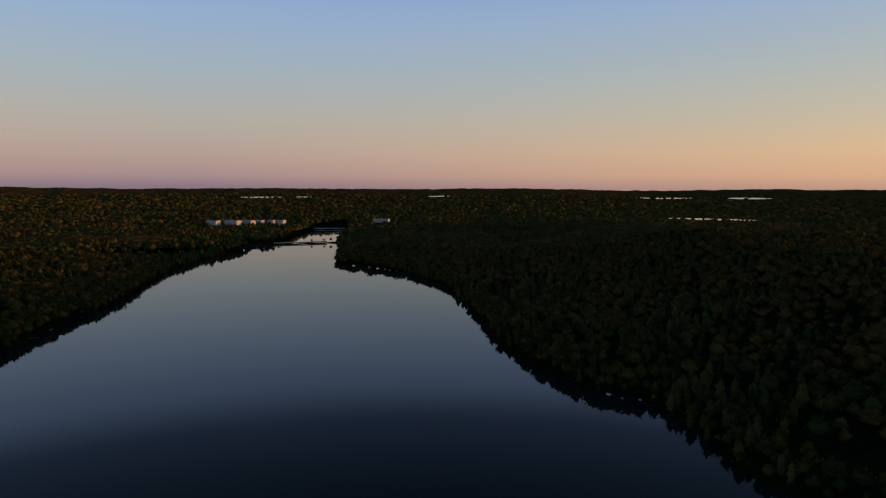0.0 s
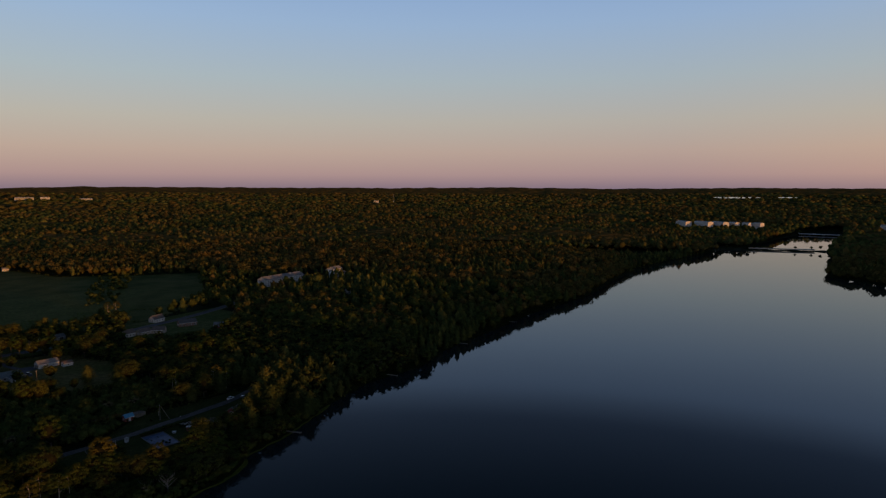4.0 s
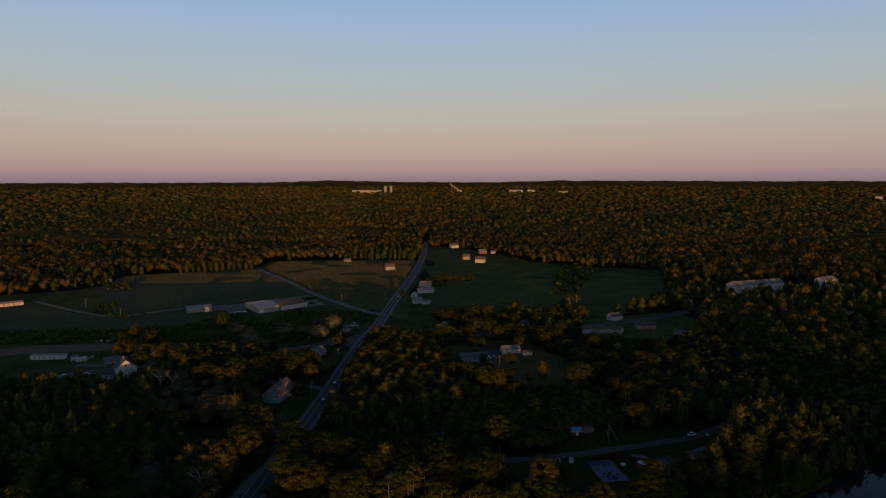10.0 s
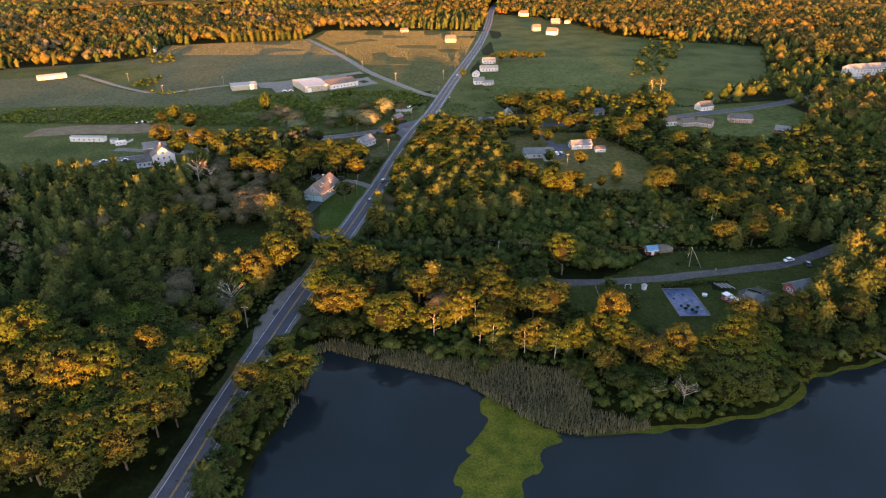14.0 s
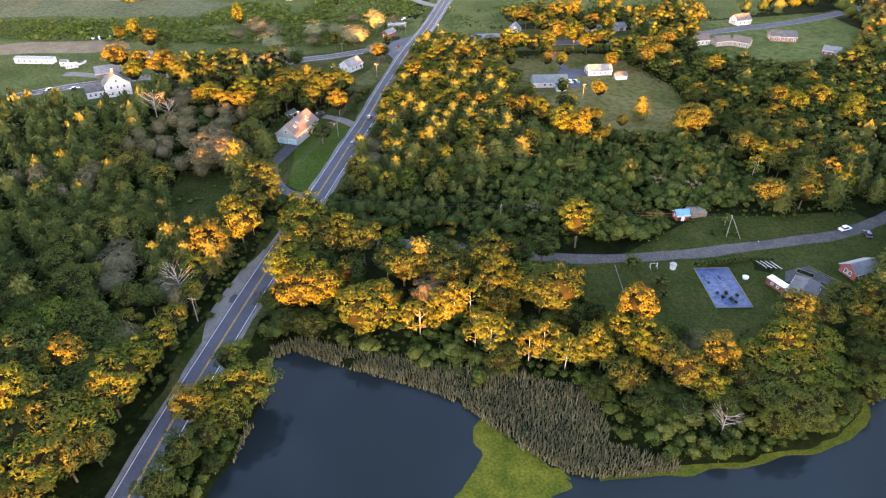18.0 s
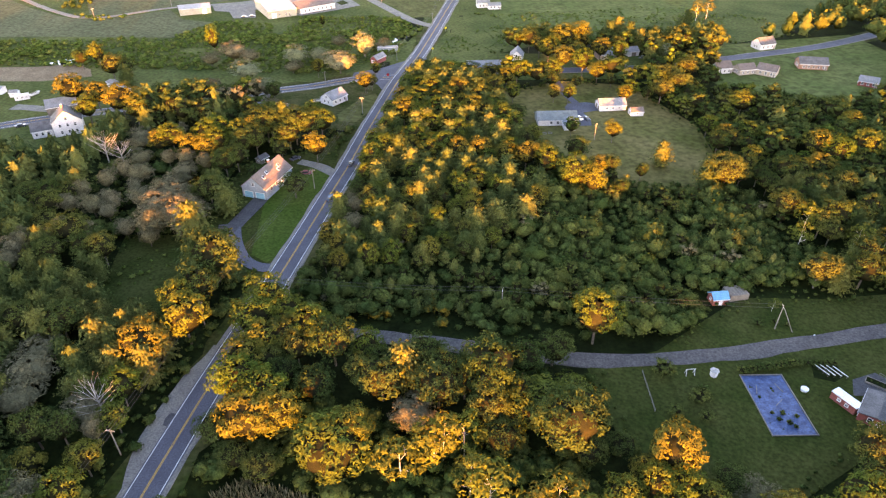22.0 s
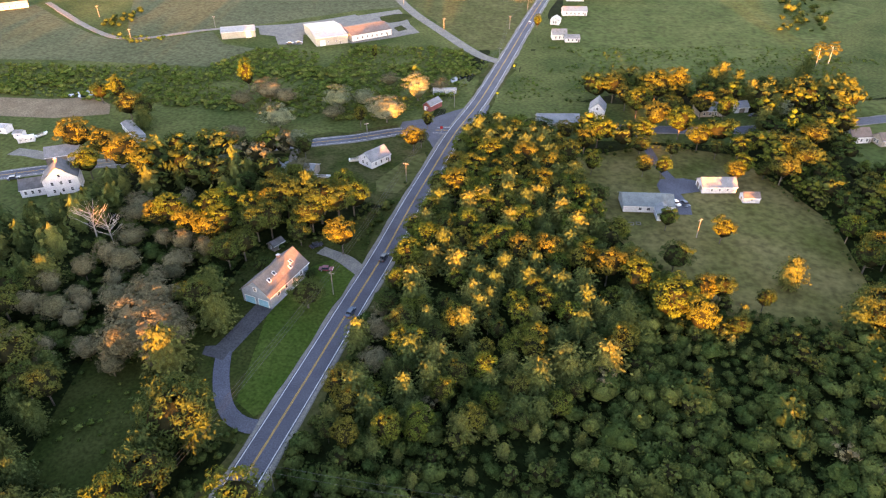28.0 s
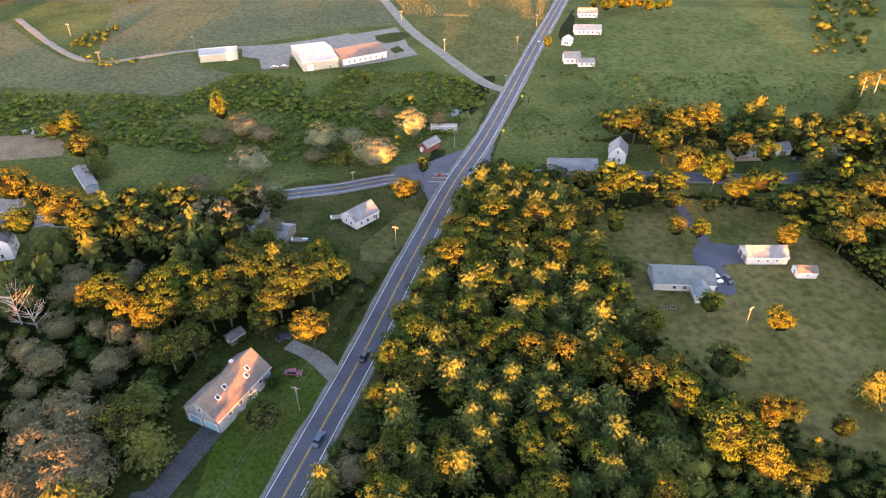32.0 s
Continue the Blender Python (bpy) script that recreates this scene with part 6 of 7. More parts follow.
for x, y, w_, d_, tn in ((117.3, 182.0, 5.0, 2.2, -38), (121.3, 175.2, 5.4, 1.8, -48)):
    bed = thing("planter", x, y, ground_z(x, y) + 0.2, tn, "raised timber planter with dark soil on the patio", "planter", "planters on the patio")
    bm = bmesh.new()
    box(bm, 0, 0, 0.2, w_ - 0.2, d_ - 0.2, 0.4)
    part("soil", bm, M_FOREST_FLOOR, bed, "dark garden soil")
    for cx, cy, sx, sy in ((0, d_ / 2, w_, 0.12), (0, -d_ / 2, w_, 0.12), (w_ / 2, 0, 0.12, d_ - 0.12), (-w_ / 2, 0, 0.12, d_ - 0.12)):
        bm = bmesh.new()
        box(bm, cx, cy, 0.25, sx, sy, 0.5)
        part("board", bm, M_POLE, bed)
    for k in (-1.4, 0, 1.4):
        c_, s_n = math.cos(radians(tn)), math.sin(radians(tn))
        plant("shrub", x + k * c_, y + k * s_n, 0.8, k, "low green plant in a raised planter", "plants in the planters")
terrace = thing("rail_fence", 122.5, 181, ground_z(122.5, 181), -52, "thin pale railing round the patio", "fence")
for u in (-5, -2.5, 0, 2.5, 5):
    bm = bmesh.new()
    box(bm, u, 0, 0.55, 0.09, 0.09, 1.3)
    part("post", bm, M_POLE, terrace)
for zz in (0.55, 1.1):
    bm = bmesh.new()
    box(bm, 0, 0.08, zz, 10.2, 0.06, 0.09)
    part("rail", bm, M_POLE, terrace)
house("small red cottage by the lake", 134, 183, 20, 9, 6, 2.8, 2.0, M_RED, M_ROOF_GREY, 0.4, row("f", 3, 8, 1.0, 0.9, 1.0) + row("l", 2, 3, 1.0))
# farm buildings on the fields
house("long cream metal barn with pale roof", -176, 531, 24, 21, 13, 4.2, 1.3, M_CREAM, M_ROOF_PALE, 0.3, (), [("f", 6, 3, 3, M_TRIM)], name="barn", category="barn")
house("large cream steel hall with pale roof", -119, 534, 30, 20, 34, 5.0, 2.0, M_CREAM, M_ROOF_PALE, 0.3, row("f", 2, 10, 1.6, 0.9, 0.9), [("f", -6, 3.2, 3.2, M_TRIM), ("f", 5, 1.0, 2.1, M_BROWN)], name="steel_hall", category="hall")
# workshop's reddish roof colour stands for orange sun on a grey-tan roof
house("long white workshop with roof reddened as if sunlit", -96, 544, 40, 28, 22, 3.8, 2.4, M_WHITE, M_ROOF_RED, 0.3, row("f", 7, 24, 1.2, 1.0, 1.2), [("f", 11, 1.1, 2.1, M_BROWN)], name="workshop", category="workshop")
house("white poultry shed at the wood's edge", -368, 573, 38, 24, 7, 2.8, 1.3, M_WHITE, M_ROOF_PALE, 0.2, row("f", 5, 20, 1.1), name="barn", category="barn")
house("small white cottage by the forest edge", -338, 722, 20, 10, 8, 3.2, 3, M_WHITE, M_ROOF_RED, 0.3, row("f", 3, 8, 1.1))
# houses along the far road
for (x, y, t_, L, W, H, R, wm, rm, lab) in ((29, 551, 8, 9, 7, 3.4, 2.6, M_WHITE, M_ROOF_GREY, "small white house beside the road"), (37, 546, 8, 9, 5.5, 2.6, 1.6, M_WHITE, M_ROOF_GREY, "white annex of a roadside house"),
                                            (27.5, 586, 80, 8, 6, 2.8, 1.8, M_WHITE, M_ROOF_PALE, "white roadside shed with pale roof"), (41, 611, 6, 17, 8, 3.2, 2.2, M_WHITE, M_ROOF_PALE, "long white roadside house"),
                                            (43, 653, 5, 13, 8, 3.2, 2.4, M_WHITE, M_ROOF_GREY, "white house under trees"), (3, 792, 12, 12, 10, 4.5, 4, M_CREAM, M_ROOF_RED, "cream farmhouse by the far road"),
                                            (139, 868, -20, 14, 10, 5, 4, M_WHITE, M_ROOF_RED, "white and red farmhouse on the meadow"), (122, 905, 10, 11, 8, 4.5, 4, M_CREAM, M_ROOF_RED, "cream house on the meadow"),
                                            (122, 1080, 15, 14, 10, 4.5, 4, M_WHITE, M_ROOF_RED, "white house at the meadow's end"), (160, 985, 0, 13, 9, 4, 3.4, M_RED, M_ROOF_GREY, "red house on the far meadow"), (178, 985, 0, 8, 6, 3, 2, M_WHITE, M_ROOF_GREY, "white outbuilding on the far meadow"),
                                            (46, 1090, 20, 11, 9, 4, 3.4, M_WHITE, M_ROOF_DARK, "white house at the wood's edge"), (90, 1130, 20, 14, 9, 4, 3.4, M_RED, M_ROOF_RED, "rust-roofed house at the wood's edge"), (-60, 880, 20, 10, 7, 3, 2.4, M_BROWN, M_ROOF_RED, "weathered shed on the dry field"),
                                            (156, 415, 12, 9, 8, 3.2, 2.6, M_WHITE, M_ROOF_RED, "white house with faded roof"), (168, 413, 15, 10, 7, 3.0, 2.2, M_TAN, M_ROOF_RED, "tan garage with faded roof"), (180, 411, -35, 10, 8, 3.2, 2.4, M_TAN, M_ROOF_RED, "tan house in the bushes"),
                                            (209, 423, -8, 15, 9, 3.2, 2.6, mat("brick_wall", (0.25, 0.13, 0.09), (0.33, 0.19, 0.13), 0.9, 0.9), M_ROOF_DARK, "brick house with dark roof on a lawn"), (226, 395, -30, 9, 6, 2.8, 2, M_RED, M_ROOF_GREY, "little red house by the trees"),
                                            (196, 458, 20, 11, 8, 3.4, 3, M_WHITE, M_ROOF_DARK, "white house across the side road")):
    house(lab, x, y, t_, L, W, H, R, wm, rm, 0.3, row("f", max(2, int(L / 3)), L * 0.85, 1.0) + row("l", 2, W * 0.5, 1.0), [("f", L * 0.42, 0.9, 2.0, M_BROWN)])
# the long white institution on the lake side
house("long white three-storey building with grey roof", 402, 586, 14, 66, 15, 8.4, 3.6, M_WHITE, M_ROOF_GREY, 0.5, [w for k in (1.0, 3.8, 6.3) for w in row("f", 18, 62, k, 1.2, 1.3)] + [w for k in (1.0, 3.8, 6.3) for w in row("l", 3, 10, k, 1.1, 1.3)], [("f", 1.6, 1.8, 2.2, M_BROWN)], name="institution", category="building")
house("white wing with many windows", 468, 552, 20, 26, 13, 8.5, 3.2, M_WHITE, M_ROOF_GREY, 0.4, [w for k in (1.2, 4.4, 6.6) for w in row("f", 6, 23, k, 1.2, 1.3)] + [w for k in (1.2, 4.4) for w in row("l", 3, 10, k)], name="institution", category="building")
house("white building behind the wing", 487, 590, 20, 22, 12, 10.5, 3, M_WHITE, M_ROOF_GREY, 0.4, [w for k in (1.2, 4.4, 7.4) for w in row("f", 5, 19, k, 1.2, 1.3)], name="institution", category="building")
house("little white house under the trees", 415, 462, 30, 10, 8, 3.4, 3, M_WHITE, M_ROOF_GREY, 0.3, row("f", 3, 8, 1.1))


# ---- vehicles ----
def paint(name, c):
    m = bpy.data.materials.new(name)
    m.use_nodes = True
    b = m.node_tree.nodes["Principled BSDF"]
    b.inputs["Base Color"].default_value, b.inputs["Roughness"].default_value, b.inputs["Coat Weight"].default_value = (*c, 1), 0.35, 0.6
    return m


def car(x, y, turn, colour, label, L=4.5, Hh=1.5, z=None, name="car"):
    """A car along its own x: body, cabin, glass, wheels with rims, lights."""
    ob = thing(name, x, y, (ground_z(x, y) + 0.17 if z is None else z), turn, label, "car")
    m = paint(name + "_paint", colour)
    W = 1.8
    bm = bmesh.new()
    box(bm, 0, 0, 0.62, L, W, 0.62, bevel=0.16)
    body = part("body", bm, m, ob)
    bm = bmesh.new()
    vs = box(bm, -0.15, 0, 1.18, L * 0.56, W * 0.9, Hh - 0.9)
    for v in vs:
        if v.co.z > 1.2:
            v.co.x *= 0.78
            v.co.y *= 0.84
    part("cabin_glass", bm, M_GLASS, ob)
    bm = bmesh.new()
    box(bm, -0.15, 0, Hh + 0.01, L * 0.42, W * 0.74, 0.06, bevel=0.02)
    part("roof_panel", bm, m, ob)
    for sx in (-1, 1):
        for sy in (-1, 1):
            bm = bmesh.new()
            tube(bm, (sx * L * 0.31, sy * (W / 2 - 0.2), 0.33), (sx * L * 0.31, sy * (W / 2 + 0.02), 0.33), 0.33, 0.33, 12)
            wheel = part("wheel", bm, M_RUBBER, ob)
            bm = bmesh.new()
            tube(bm, (sx * L * 0.31, sy * (W / 2), 0.33), (sx * L * 0.31, sy * (W / 2 + 0.04), 0.33), 0.2, 0.18, 10)
            part("rim", bm, M_METAL, wheel)
    for sy in (-1, 1):
        for sx, nm, mm in ((-1, "tail_light", M_TAIL), (1, "headlight", M_TRIM)):
            bm = bmesh.new()
            box(bm, sx * (L / 2 - 0.02), sy * 0.62, 0.74, 0.08, 0.36, 0.16)
            part(nm, bm, mm, ob)
    return ob


M_TAIL = mat("red_lens", (0.35, 0.02, 0.02), (0.4, 0.03, 0.02), 1, 0.3)
RZ = ROAD_Z + 0.17
car(-36.2, 271, 80, (0.03, 0.06, 0.10), "dark blue car driving on the country road", z=RZ)
car(-32.2, 299, 80, (0.02, 0.025, 0.03), "dark grey car driving on the country road", Hh=1.7, z=RZ)
car(-49, 290.5, 5, (0.16, 0.015, 0.03), "dark red car parked on gravel by the house")
car(67.8, 347, -62, (0.7, 0.7, 0.7), "white car parked beside the ranch house")
car(71, 347, -62, (0.02, 0.03, 0.05), "dark blue car parked beside the ranch house")
car(10, 583, 80, (0.08, 0.11, 0.15), "blue-grey car far along the road")
car(142, 207.5, 20, (0.7, 0.71, 0.72), "white car parked beside the lane")
car(148, 204, 80, (0.02, 0.02, 0.025), "black car parked at the lane's end")
car(-188, 333, 30, (0.03, 0.03, 0.035), "dark car parked by the farmhouse")
car(-200, 331, 60, (0.05, 0.05, 0.06), "grey car parked by the farmhouse")
car(-137, 517, 15, (0.02, 0.02, 0.025), "black car parked by the steel hall")
car(-132, 519, 15, (0.02, 0.02, 0.025), "black car parked by the steel hall")
car(118, 436, 30, (0.03, 0.03, 0.04), "dark car parked by the garage")
car(-56, 303, 40, (0.03, 0.035, 0.05), "dark pickup parked behind the house")


def boat(x, y, turn, label):
    ob = thing("boat", x, y, ground_z(x, y) + 0.25, turn, label, "boat")
    bm = bmesh.new()
    vs = box(bm, 0, 0, 0.6, 5.5, 1.9, 0.9)
    for v in vs:
        if v.co.x > 0:
            v.co.y *= 0.25
            v.co.z += 0.15
        if v.co.z < 0.5:
            v.co.y *= 0.6
    part("hull", bm, M_TRIM, ob)
    bm = bmesh.new()
    box(bm, -0.6, 0, 1.12, 3.2, 1.4, 0.12)
    part("deck", bm, M_BROWN, ob)
    bm = bmesh.new()
    box(bm, -0.4, 0, 0.05, 4.5, 1.0, 0.12)
    part("trailer", bm, M_METAL, ob)


boat(-67, 350, 8, "white boat on a trailer beside the grey-roofed building")
boat(-58, 366, 20, "small white boat on the grass by the house")
boat(-203, 372, 70, "white boat beside the campers")


# ---- poles, cables, signs ----
POLES = [(-75, 113, 9), (-64.5, 157, 9), (-60, 201, 9), (-43.5, 279, 9), (-34, 351, 9), (-24, 429, 9), (-6, 500, 9), (-3, 568, 9), (8, 620, 9), (20, 690, 9)]


def pole(x, y, h, turn, label="weathered wooden utility pole with a crossarm"):
    ob = thing("utility_pole", x, y, ground_z(x, y) - 0.3, turn, label, "utility pole", "poles along the road")
    bm = bmesh.new()
    tube(bm, (0, 0, 0), (0, 0, h), 0.17, 0.12, 8)
    part("post", bm, M_POLE, ob)
    bm = bmesh.new()
    box(bm, 0, 0, h - 0.6, 2.2, 0.12, 0.14)
    arm = part("crossarm", bm, M_POLE, ob)
    for u in (-0.95, -0.45, 0.45, 0.95):
        bm = bmesh.new()
        tube(bm, (u, 0, h - 0.53), (u, 0, h - 0.3), 0.06, 0.04, 6)
        part("insulator", bm, M_TRIM, arm)
    return ob


def cable(a, b, sag, label="thin overhead cable between poles"):
    c = bpy.data.curves.new("overhead_cable", "CURVE")
    c.dimensions, c.bevel_depth = "3D", 0.03
    s = c.splines.new("POLY")
    s.points.add(8)
    for i in range(9):
        u = i / 8
        q = Vector(a).lerp(Vector(b), u)
        s.points[i].co = (q.x, q.y, q.z - sag * 4 * u * (1 - u), 1)
    c.materials.append(M_WIRE)
    tagged(new("overhead_cable", c), label, "cable", "cables along the road")


for x, y, h in POLES:
    pole(x, y, h, -8)
for (x1, y1, h1), (x2, y2, h2) in zip(POLES, POLES[1:]):
    for u in (-0.95, 0.0, 0.95):
        cable((x1 + u, y1, ground_z(x1, y1) + h1 - 0.6), (x2 + u, y2, ground_z(x2, y2) + h2 - 0.6), 0.7)
LANE_POLES = [(-38, 212, 8.5), (24, 209, 8.5), (100, 202.5, 9)]
for x, y, h in LANE_POLES:
    pole(x, y, h, 80, "grey utility pole beside the lane")
for (x1, y1, h1), (x2, y2, h2) in zip(LANE_POLES, LANE_POLES[1:]):
    for u in (-0.8, 0.8):
        cable((x1, y1 + u, ground_z(x1, y1) + h1 - 0.6), (x2, y2 + u, ground_z(x2, y2) + h2 - 0.6), 0.8, "thin cable along the lane")
for x, y, h in ((-58, 388, 8), (-46, 560, 8), (-84, 620, 8), (71, 325, 8), (100, 403, 8), (-112, 700, 8), (-198, 545, 8), (-238, 510, 8), (-290, 560, 8)):
    pole(x, y, h, 40, "pale utility pole on open grass")
# guyed stub beside the lane pole
guy = thing("pole_brace", 103, 201.5, ground_z(103, 201.5), 0, "grey leaning brace pole beside the lane", "pole brace")
bm = bmesh.new()
tube(bm, (1.5, -0.3, -0.2), (-2.6, 0.6, 7.6), 0.14, 0.11, 7)
part("post", bm, M_POLE, guy)


def sign(x, y, turn, colour, label, shape=4, size=0.75):
    ob = thing("road_sign", x, y, ground_z(x, y), turn, label, "road sign")
    bm = bmesh.new()
    tube(bm, (0, 0, -0.2), (0, 0, 2.3), 0.05, 0.05, 6)
    part("post", bm, M_METAL, ob)
    bm = bmesh.new()
    bmesh.ops.create_cone(bm, cap_ends=True, segments=shape, radius1=size, radius2=size, depth=0.05, matrix=Matrix.Translation((0, -0.08, 2.4)) @ Matrix.Rotation(math.pi / 2, 4, "X"))
    part("plate", bm, mat("sign_paint", colour, colour, 1, 0.5), ob)


sign(-26.5, 399.5, 20, (0.5, 0.03, 0.03), "red eight-sided stop sign at the junction", 8)
sign(-4, 445, 0, (0.75, 0.55, 0.03), "yellow diamond warning sign beside the road")
sign(3, 488, 0, (0.75, 0.55, 0.03), "yellow diamond warning sign near the farm road")

# ---- the lawn near the lane: tarpaulin bed, racks, swing, fence ----
tarp = thing("garden_bed", 89.5, 175, ground_z(89.5, 175) + 0.12, 2, "blue tarpaulin garden bed framed with pale boards", "garden bed")
bm = bmesh.new()
bmesh.ops.create_grid(bm, x_segments=22, y_segments=34, size=1)
for v in bm.verts:
    v.co.x, v.co.y = v.co.x * 5.2, v.co.y * 9.4
    v.co.z = 0.08 + 0.10 * noise.noise(Vector((v.co.x * 0.8, v.co.y * 0.8, 3))) + 0.05 * noise.noise(Vector((v.co.x * 2.5, v.co.y * 2.5, 7)))
part("tarpaulin", bm, mat("blue_tarpaulin", (0.012, 0.032, 0.095), (0.048, 0.092, 0.21), 0.6, 0.55, 0.3, 3, fine=2.2), tarp, "wrinkled blue tarpaulin")
for cx, cy, sx, sy in ((-5.4, 0, 0.16, 19.4), (5.4, 0, 0.16, 19.4), (0, 9.6, 10.9, 0.16), (0, -9.6, 10.9, 0.16)):
    bm = bmesh.new()
    box(bm, cx, cy, 0.15, sx, sy, 0.3)
    part("board", bm, M_POLE, tarp)
for cx, cy, ln, tn in ((-3.2, 4.5, 3, 1.2), (2.6, 5.0, 3, 1.9), (0.5, 0.2, 3, 0.7)):
    bm = bmesh.new()
    box(bm, cx, cy, 0.28, ln, 0.12, 0.1, tn)
    part("batten", bm, M_POLE, tarp)
for x, y, h in ((88, 170, 1.1), (90, 169, 1.3), (91, 168, 1.0), (92.5, 171, 1.0), (87, 172, 0.9), (89.5, 172, 1.2), (86, 177, 0.7), (90, 180, 0.6)):
    plant("shrub", x, y, h, x, "small green plant growing through the tarpaulin", "plants in the bed")
sheet("bean_bed", [(102.5, 184), (104, 189), (110.5, 189.5), (110.5, 184.5), (107, 182.5)], 0, M_FOREST_FLOOR, "dark dug soil under the racks", "soil", lift=0.18)
for i in range(5):
    plant("shrub", 103 + i * 1.7, 188.6 + i * 0.1, 1.7, i * 1.7, "leafy green bean plant behind the racks", "bean row")
for i in range(13):
    plant("shrub", 84.5 + i * 1.3, 185.4 + i * 0.27, 2.1, i * 1.3, "leafy green bean row beside the lawn", "bean row")
for i in range(4):
    rack = thing("drying_rack", 105.2 + i * 1.5, 186.2 - i * 0.2, ground_z(107, 186), 28, "pale timber rack on the lawn", "rack", "racks on the lawn")
    bm = bmesh.new()
    box(bm, 0, 0, 0.95, 0.12, 4.4, 0.1)
    part("rail", bm, M_TRIM, rack)
    for k in (-2, -0.7, 0.7, 2):
        bm = bmesh.new()
        box(bm, 0, k, 0.4, 0.08, 0.08, 0.95)
        part("leg", bm, M_POLE, rack)
swing = thing("swing_frame", 71, 184.5, ground_z(71, 184.5), 5, "white swing frame on the lawn edge", "swing")
for sx in (-1.1, 1.1):
    for sy in (-0.6, 0.6):
        bm = bmesh.new()
        tube(bm, (sx, sy, -0.1), (sx, 0, 2.0), 0.06, 0.06, 6)
        part("leg", bm, M_TRIM, swing)
bm = bmesh.new()
tube(bm, (-1.3, 0, 2.0), (1.3, 0, 2.0), 0.06, 0.06, 6)
part("beam", bm, M_TRIM, swing)
gaz = thing("gazebo", 77, 184.2, ground_z(77, 184.2), 0, "small white lantern-shaped gazebo", "gazebo")
bm = bmesh.new()
bmesh.ops.create_cone(bm, cap_ends=True, segments=6, radius1=0.9, radius2=1.0, depth=1.9, matrix=Matrix.Translation((0, 0, 0.95)))
part("wall", bm, M_TRIM, gaz)
bm = bmesh.new()
bmesh.ops.create_cone(bm, cap_ends=True, segments=6, radius1=1.25, radius2=0.1, depth=0.8, matrix=Matrix.Translation((0, 0, 2.3)))
part("roof", bm, M_ROOF_PALE, gaz)
fence = thing("rail_fence", 59, 178.5, ground_z(59, 178.5), 0, "low grey rail fence on the lawn", "fence")
for i in range(6):
    bm = bmesh.new()
    box(bm, 0, -6.5 + i * 2.6, 0.45, 0.12, 0.12, 1.1)
    part("post", bm, M_POLE, fence)
for zz in (0.45, 0.85):
    bm = bmesh.new()
    box(bm, 0, 0, zz, 0.06, 13.4, 0.12)
    part("rail", bm, M_POLE, fence)
tub = thing("white_tub", 98, 179.5, ground_z(98, 179.5), 0, "white plastic half-round chair on the lawn", "tub")
bm = bmesh.new()
bmesh.ops.create_cone(bm, cap_ends=True, segments=14, radius1=0.75, radius2=0.95, depth=0.9, matrix=Matrix.Translation((0, 0, 0.45)))
part("shell", bm, M_TRIM, tub)
bm = bmesh.new()
box(bm, 0, 0, 0, 3.2, 1.0, 0.12, 0.6)
plank = thing("plank_bridge", 109, 199, ground_z(109, 199) + 0.15, 0, "pale board lying beside the lane", "board")
part("board", bm, M_TRIM, plank)
for x, y, h in ((64, 184.5, 4.6), (70.5, 175.5, 3.8), (70.5, 169.8, 2.8), (63.6, 171.2, 3.0), (72.5, 178, 2.6), (58, 150, 2.5), (62, 155, 2.2), (101, 205, 1.6), (96, 204, 2.0), (104, 204, 1.2)):
    plant("shrub", x, y, h, x * 1.3, "rounded green bush on the lawn", "bushes on the lawn")
for x, y in ((50, 331), (52.5, 331.5)):
    ring = thing("stone_ring", x, y, ground_z(x, y) + 0.1, 0, "pale timber frame lying on the yard", "timber frame")
    for k in range(4):
        bm = bmesh.new()
        box(bm, math.cos(k * math.pi / 2) * 0.8, math.sin(k * math.pi / 2) * 0.8, 0.15, 0.15, 1.7, 0.25, k * math.pi / 2)
        part("beam", bm, M_POLE, ring)


# ---- far landmarks and the lake's far end ----
def far_block(label, x, y, turn, L, W, top, wall=None, roof=None, rise=2.0, n=8, name="building"):
    z = ground_z(x, y)
    H = min(top - z, 24)
    return house(label, x, y, turn, L, W, H, rise, wall or M_WHITE, roof or M_ROOF_PALE, 0.3, [w for k in (0.72, 0.86) for w in row("f", n, L * 0.9, H * k, min(3.0, L / n * 0.5), 1.8)], name=name, category="building", z=z)


far_block("long pale factory far off in the woods", -140, 3615, 0, 110, 40, 74, M_CREAM, n=14)
far_block("lower pale factory wing far off", -55, 3616, 0, 56, 40, 70, M_CREAM)
for x in (-6, 26):
    silo = thing("silo", x, 3610, ground_z(x, 3610), 0, "tall pale concrete silo far off in the woods", "silo", "far silos")
    bm = bmesh.new()
    tube(bm, (0, 0, -2), (0, 0, 93 - silo.location.z), 8, 8, 14)
    part("shaft", bm, M_CREAM, silo)
    bm = bmesh.new()
    tube(bm, (0, 0, 93 - silo.location.z), (0, 0, 97 - silo.location.z), 8.4, 4, 14)
    part("cap", bm, M_ROOF_PALE, silo)
far_block("pale building under the conveyor far off", 418, 3592, 0, 26, 20, 70, M_CREAM, n=4)
conv = thing("conveyor", 390, 3594, ground_z(390, 3594), 0, "slanting pale conveyor gallery far off", "conveyor")
zc = conv.location.z
bm = bmesh.new()
tube(bm, (-26, 0, 108 - zc), (26, 0, 70 - zc), 3.2, 3.2, 6)
part("gallery", bm, M_TAN, conv)
for u in (-14, 2):
    bm = bmesh.new()
    tube(bm, (u, 0, -3), (u, 0, 99 - zc - (u + 14) * 0.73), 1.2, 0.9, 6)
    part("trestle", bm, M_METAL, conv)
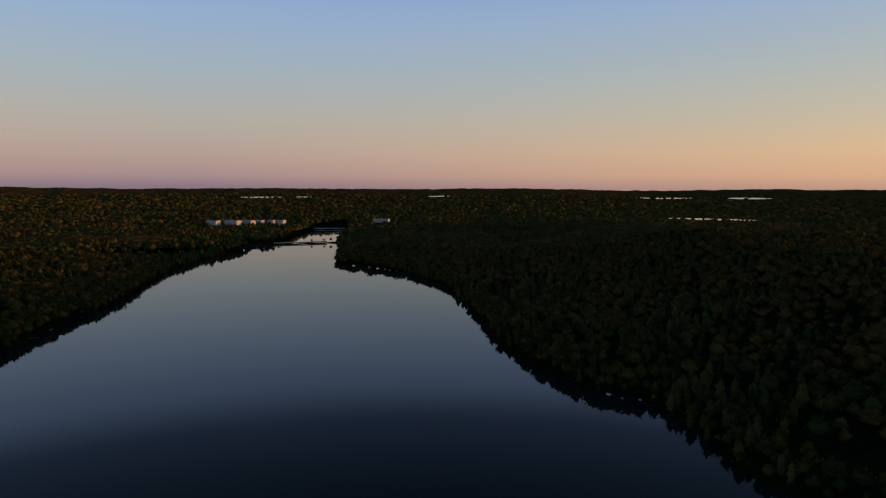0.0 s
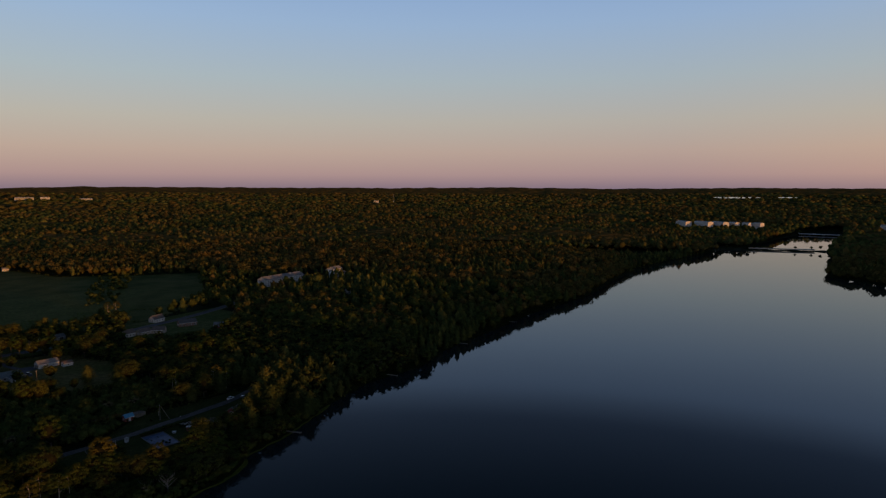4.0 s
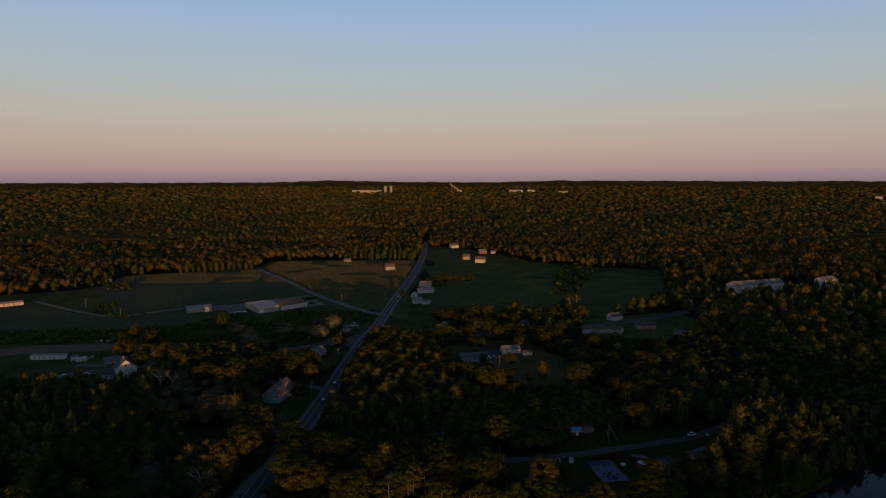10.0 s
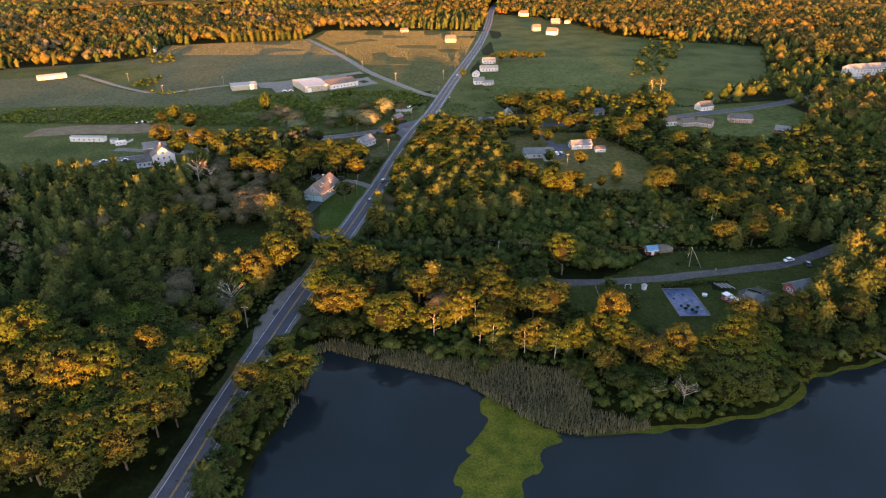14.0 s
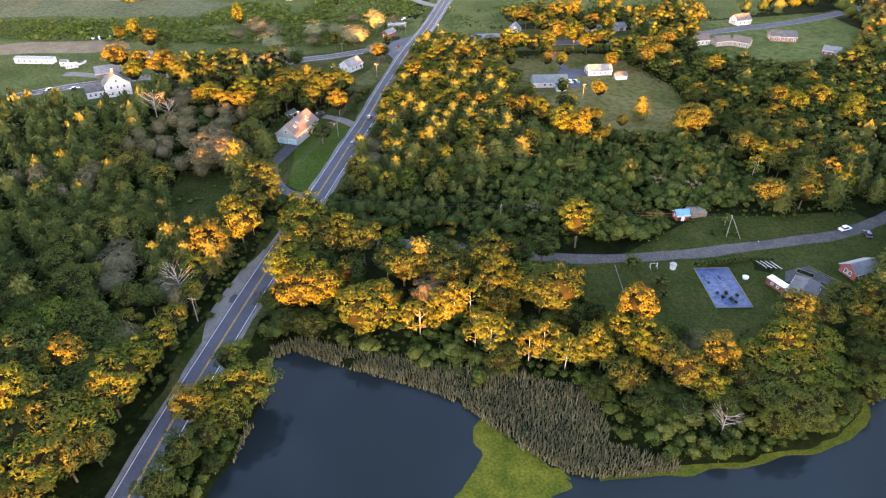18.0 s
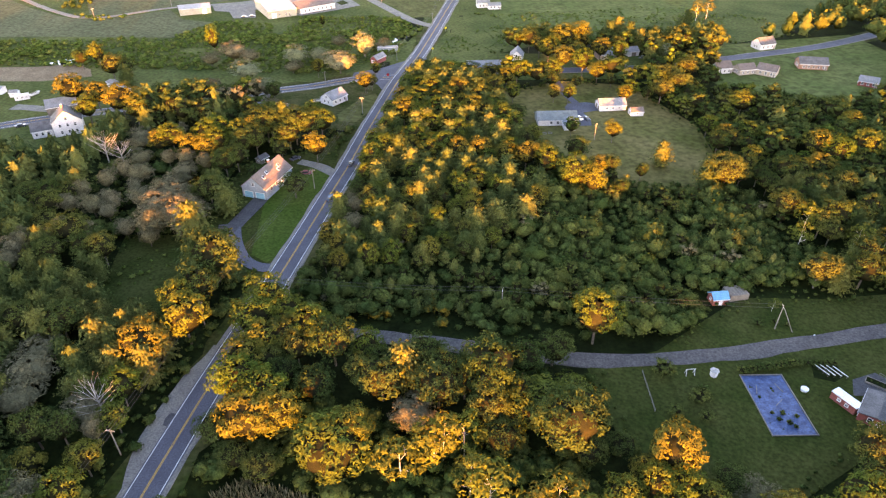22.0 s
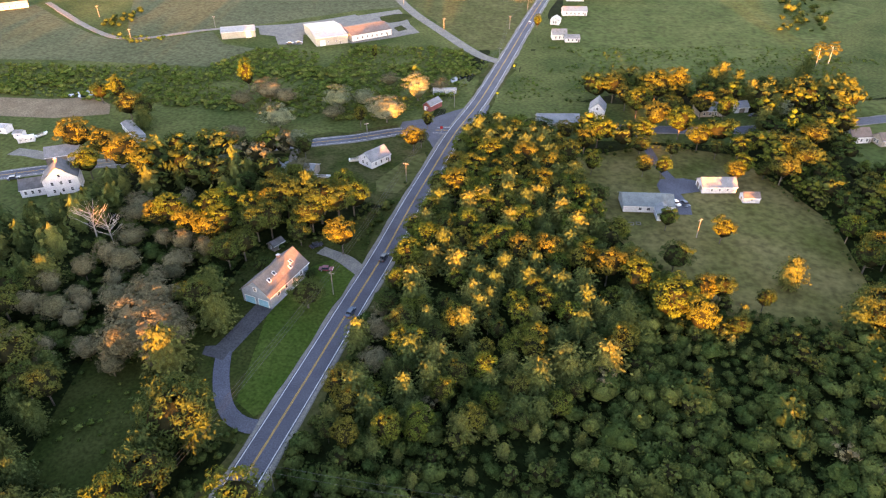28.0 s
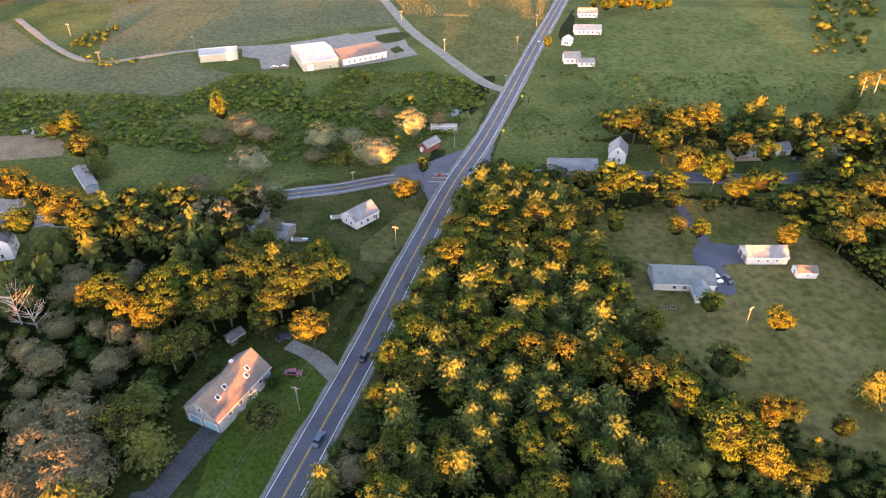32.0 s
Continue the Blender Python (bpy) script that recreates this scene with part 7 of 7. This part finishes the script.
far_block("pale flat warehouse far off", 740, 3540, -12, 80, 30, 74, M_CREAM, n=10)
far_block("pale warehouse with low roof far off", 825, 3524, -12, 40, 26, 72, M_WHITE)
far_block("cream block building far off in the woods", 985, 3482, -14, 84, 30, 64, M_CREAM, n=10)
far_block("small white building on the far hill", 2091, 2469, -40, 26, 16, 60, M_WHITE, n=4)
for x, y, h in ((2170, 2420, 60), (-1010, 3120, 52)):
    mast = thing("radio_mast", x, y, ground_z(x, y), 0, "thin grey radio mast on the far woods", "mast")
    bm = bmesh.new()
    tube(bm, (0, 0, -2), (0, 0, h), 1.0, 0.4, 5)
    part("shaft", bm, M_METAL, mast)
    bm = bmesh.new()
    box(bm, 0, 0, h * 0.8, 5, 0.6, 0.6)
    part("crossarm", bm, M_METAL, mast)
# village by the far end of the lake
for x, y, t_, L, W, top, lab in ((1782, 676, 60, 46, 20, 24, "long white mill building in the lakeside village"), (1800, 625, 60, 60, 18, 26, "white village hall with pale roof"), (1820, 586, 60, 50, 20, 29, "long pale roofed building in the village"),
                                 (1833, 553, 60, 30, 16, 34, "white village house on the rise"), (1853, 494, 70, 26, 16, 26, "white village house near the water"), (1840, 520, 70, 22, 14, 27, "small white village house"),
                                 (1960, 200, 80, 52, 16, 24, "pale long roof on the far bank")):
    far_block(lab, x, y, t_, L, W, top, n=5)
bridge = thing("bridge", 1366, 285, WATER_Z + 2.2, 118, "low pale bridge over the narrows", "bridge")
bm = bmesh.new()
box(bm, 0, 0, 0.6, 120, 7, 1.0)
part("deck", bm, M_GRAVEL, bridge)
for k in (-1, 1):
    bm = bmesh.new()
    box(bm, 0, k * 3.4, 1.6, 120, 0.2, 1.0)
    part("railing", bm, M_METAL, bridge)
for u in (-40, -20, 0, 20, 40):
    bm = bmesh.new()
    box(bm, u, 0, -1.5, 1.6, 6, 4.4)
    part("pier", bm, M_GRAVEL, bridge)
upper = thing("bridge", 1880, 320, WATER_Z + 2.0, 100, "pale road bridge over the upper pool", "bridge")
bm = bmesh.new()
box(bm, 0, 0, 1.5, 150, 8, 1.6)
part("deck", bm, M_WHITE, upper)
for u in (-50, -17, 17, 50):
    bm = bmesh.new()
    box(bm, u, 0, -1.5, 2.5, 7, 5)
    part("pier", bm, M_GRAVEL, upper)
ends = np.array([(1312, 372), (1322, 352), (1332, 338), (1388, 236), (1396, 222), (1405, 208), (1345, 330), (1376, 262)], float)
woods("woodland", "trees at the bridge ends", np.c_[ends, height(ends), rng.uniform(7, 14, len(ends)), np.full(len(ends), 0.9), rng.uniform(0, 6, len(ends))], "broadleaf_tree")


def lakelet(x, y, wide, deep):
    """A far pond: a flat water sheet lying in a gap of the woods."""
    b = math.atan2(x, y - 60)
    c, s_ = math.cos(b), math.sin(b)
    n = 18
    pts = []
    for k in range(n):
        a = 2 * math.pi * k / n
        u, v = math.cos(a) * wide * (1 + 0.15 * math.sin(3 * a)), math.sin(a) * deep
        pts.append((x + u * c + v * s_, y - u * s_ + v * c))
    sheet("far_pond", pts, 0, M_WATER, "distant lake shining among the woods", "lake", lift=19)


lakelet(3596, 1202, 125, 60)
lakelet(3676, 962, 45, 40)
lakelet(3825, 168, 70, 45)
lakelet(3708, -1149, 150, 60)
lakelet(3569, -1572, 110, 60)
lakelet(2025, -847, 130, 55)


# ---- docks and shore things ----
def dock(x, y, turn, L=9.0, label="grey wooden boat dock on the lake shore"):
    ob = thing("boat_dock", x, y, WATER_Z + 0.1, turn, label, "dock", "docks on the shore")
    for i in range(int(L / 0.6)):
        bm = bmesh.new()
        box(bm, i * 0.6 + 0.3, 0, 0.45, 0.54, 1.7, 0.08)
        part("plank", bm, M_POLE, ob)
    for u in (1, L / 2, L - 0.6):
        for v in (-0.8, 0.8):
            bm = bmesh.new()
            tube(bm, (u, v, -1.6), (u, v, 0.75), 0.09, 0.08, 6)
            part("post", bm, M_POLE, ob)


for x, y, t_ in ((143, 149, -60), (245, 190, -70), (342, 216, -60), (437, 240, -70)):
    dock(x, y, t_)
for x, y, t_, lab in ((150, 176, 30, "small white cabin on the lake shore"), (252, 206, 20, "grey cabin among shore trees"), (440, 258, 15, "white cabin on the wooded shore")):
    house(lab, x, y, t_, 9, 7, 3, 2.4, M_WHITE if "white" in lab else M_TAN, M_ROOF_GREY, 0.4, row("f", 3, 7, 1.0), [("f", 3.2, 0.9, 2.0, M_BROWN)], name="cabin", category="cabin")
# conifer row and garden rows at the hay field's far edge
for i in range(13):
    x, y = -272 + i * 7.2, 786 + i * 2.1 + (i % 3)
    plant("pine_tree", x, y, 11 + (i * 7 % 4), i * 1.1, "pointed spruce in a row at the field's edge", "spruce row", 0.85)
for i in range(9):
    plant("turning_tree", 48 + i * 6.5, 668 + (i * 5 % 7), 8 + i % 3, i * 0.9, "gold tree behind the roadside houses", "gold trees by the houses", 1.0)
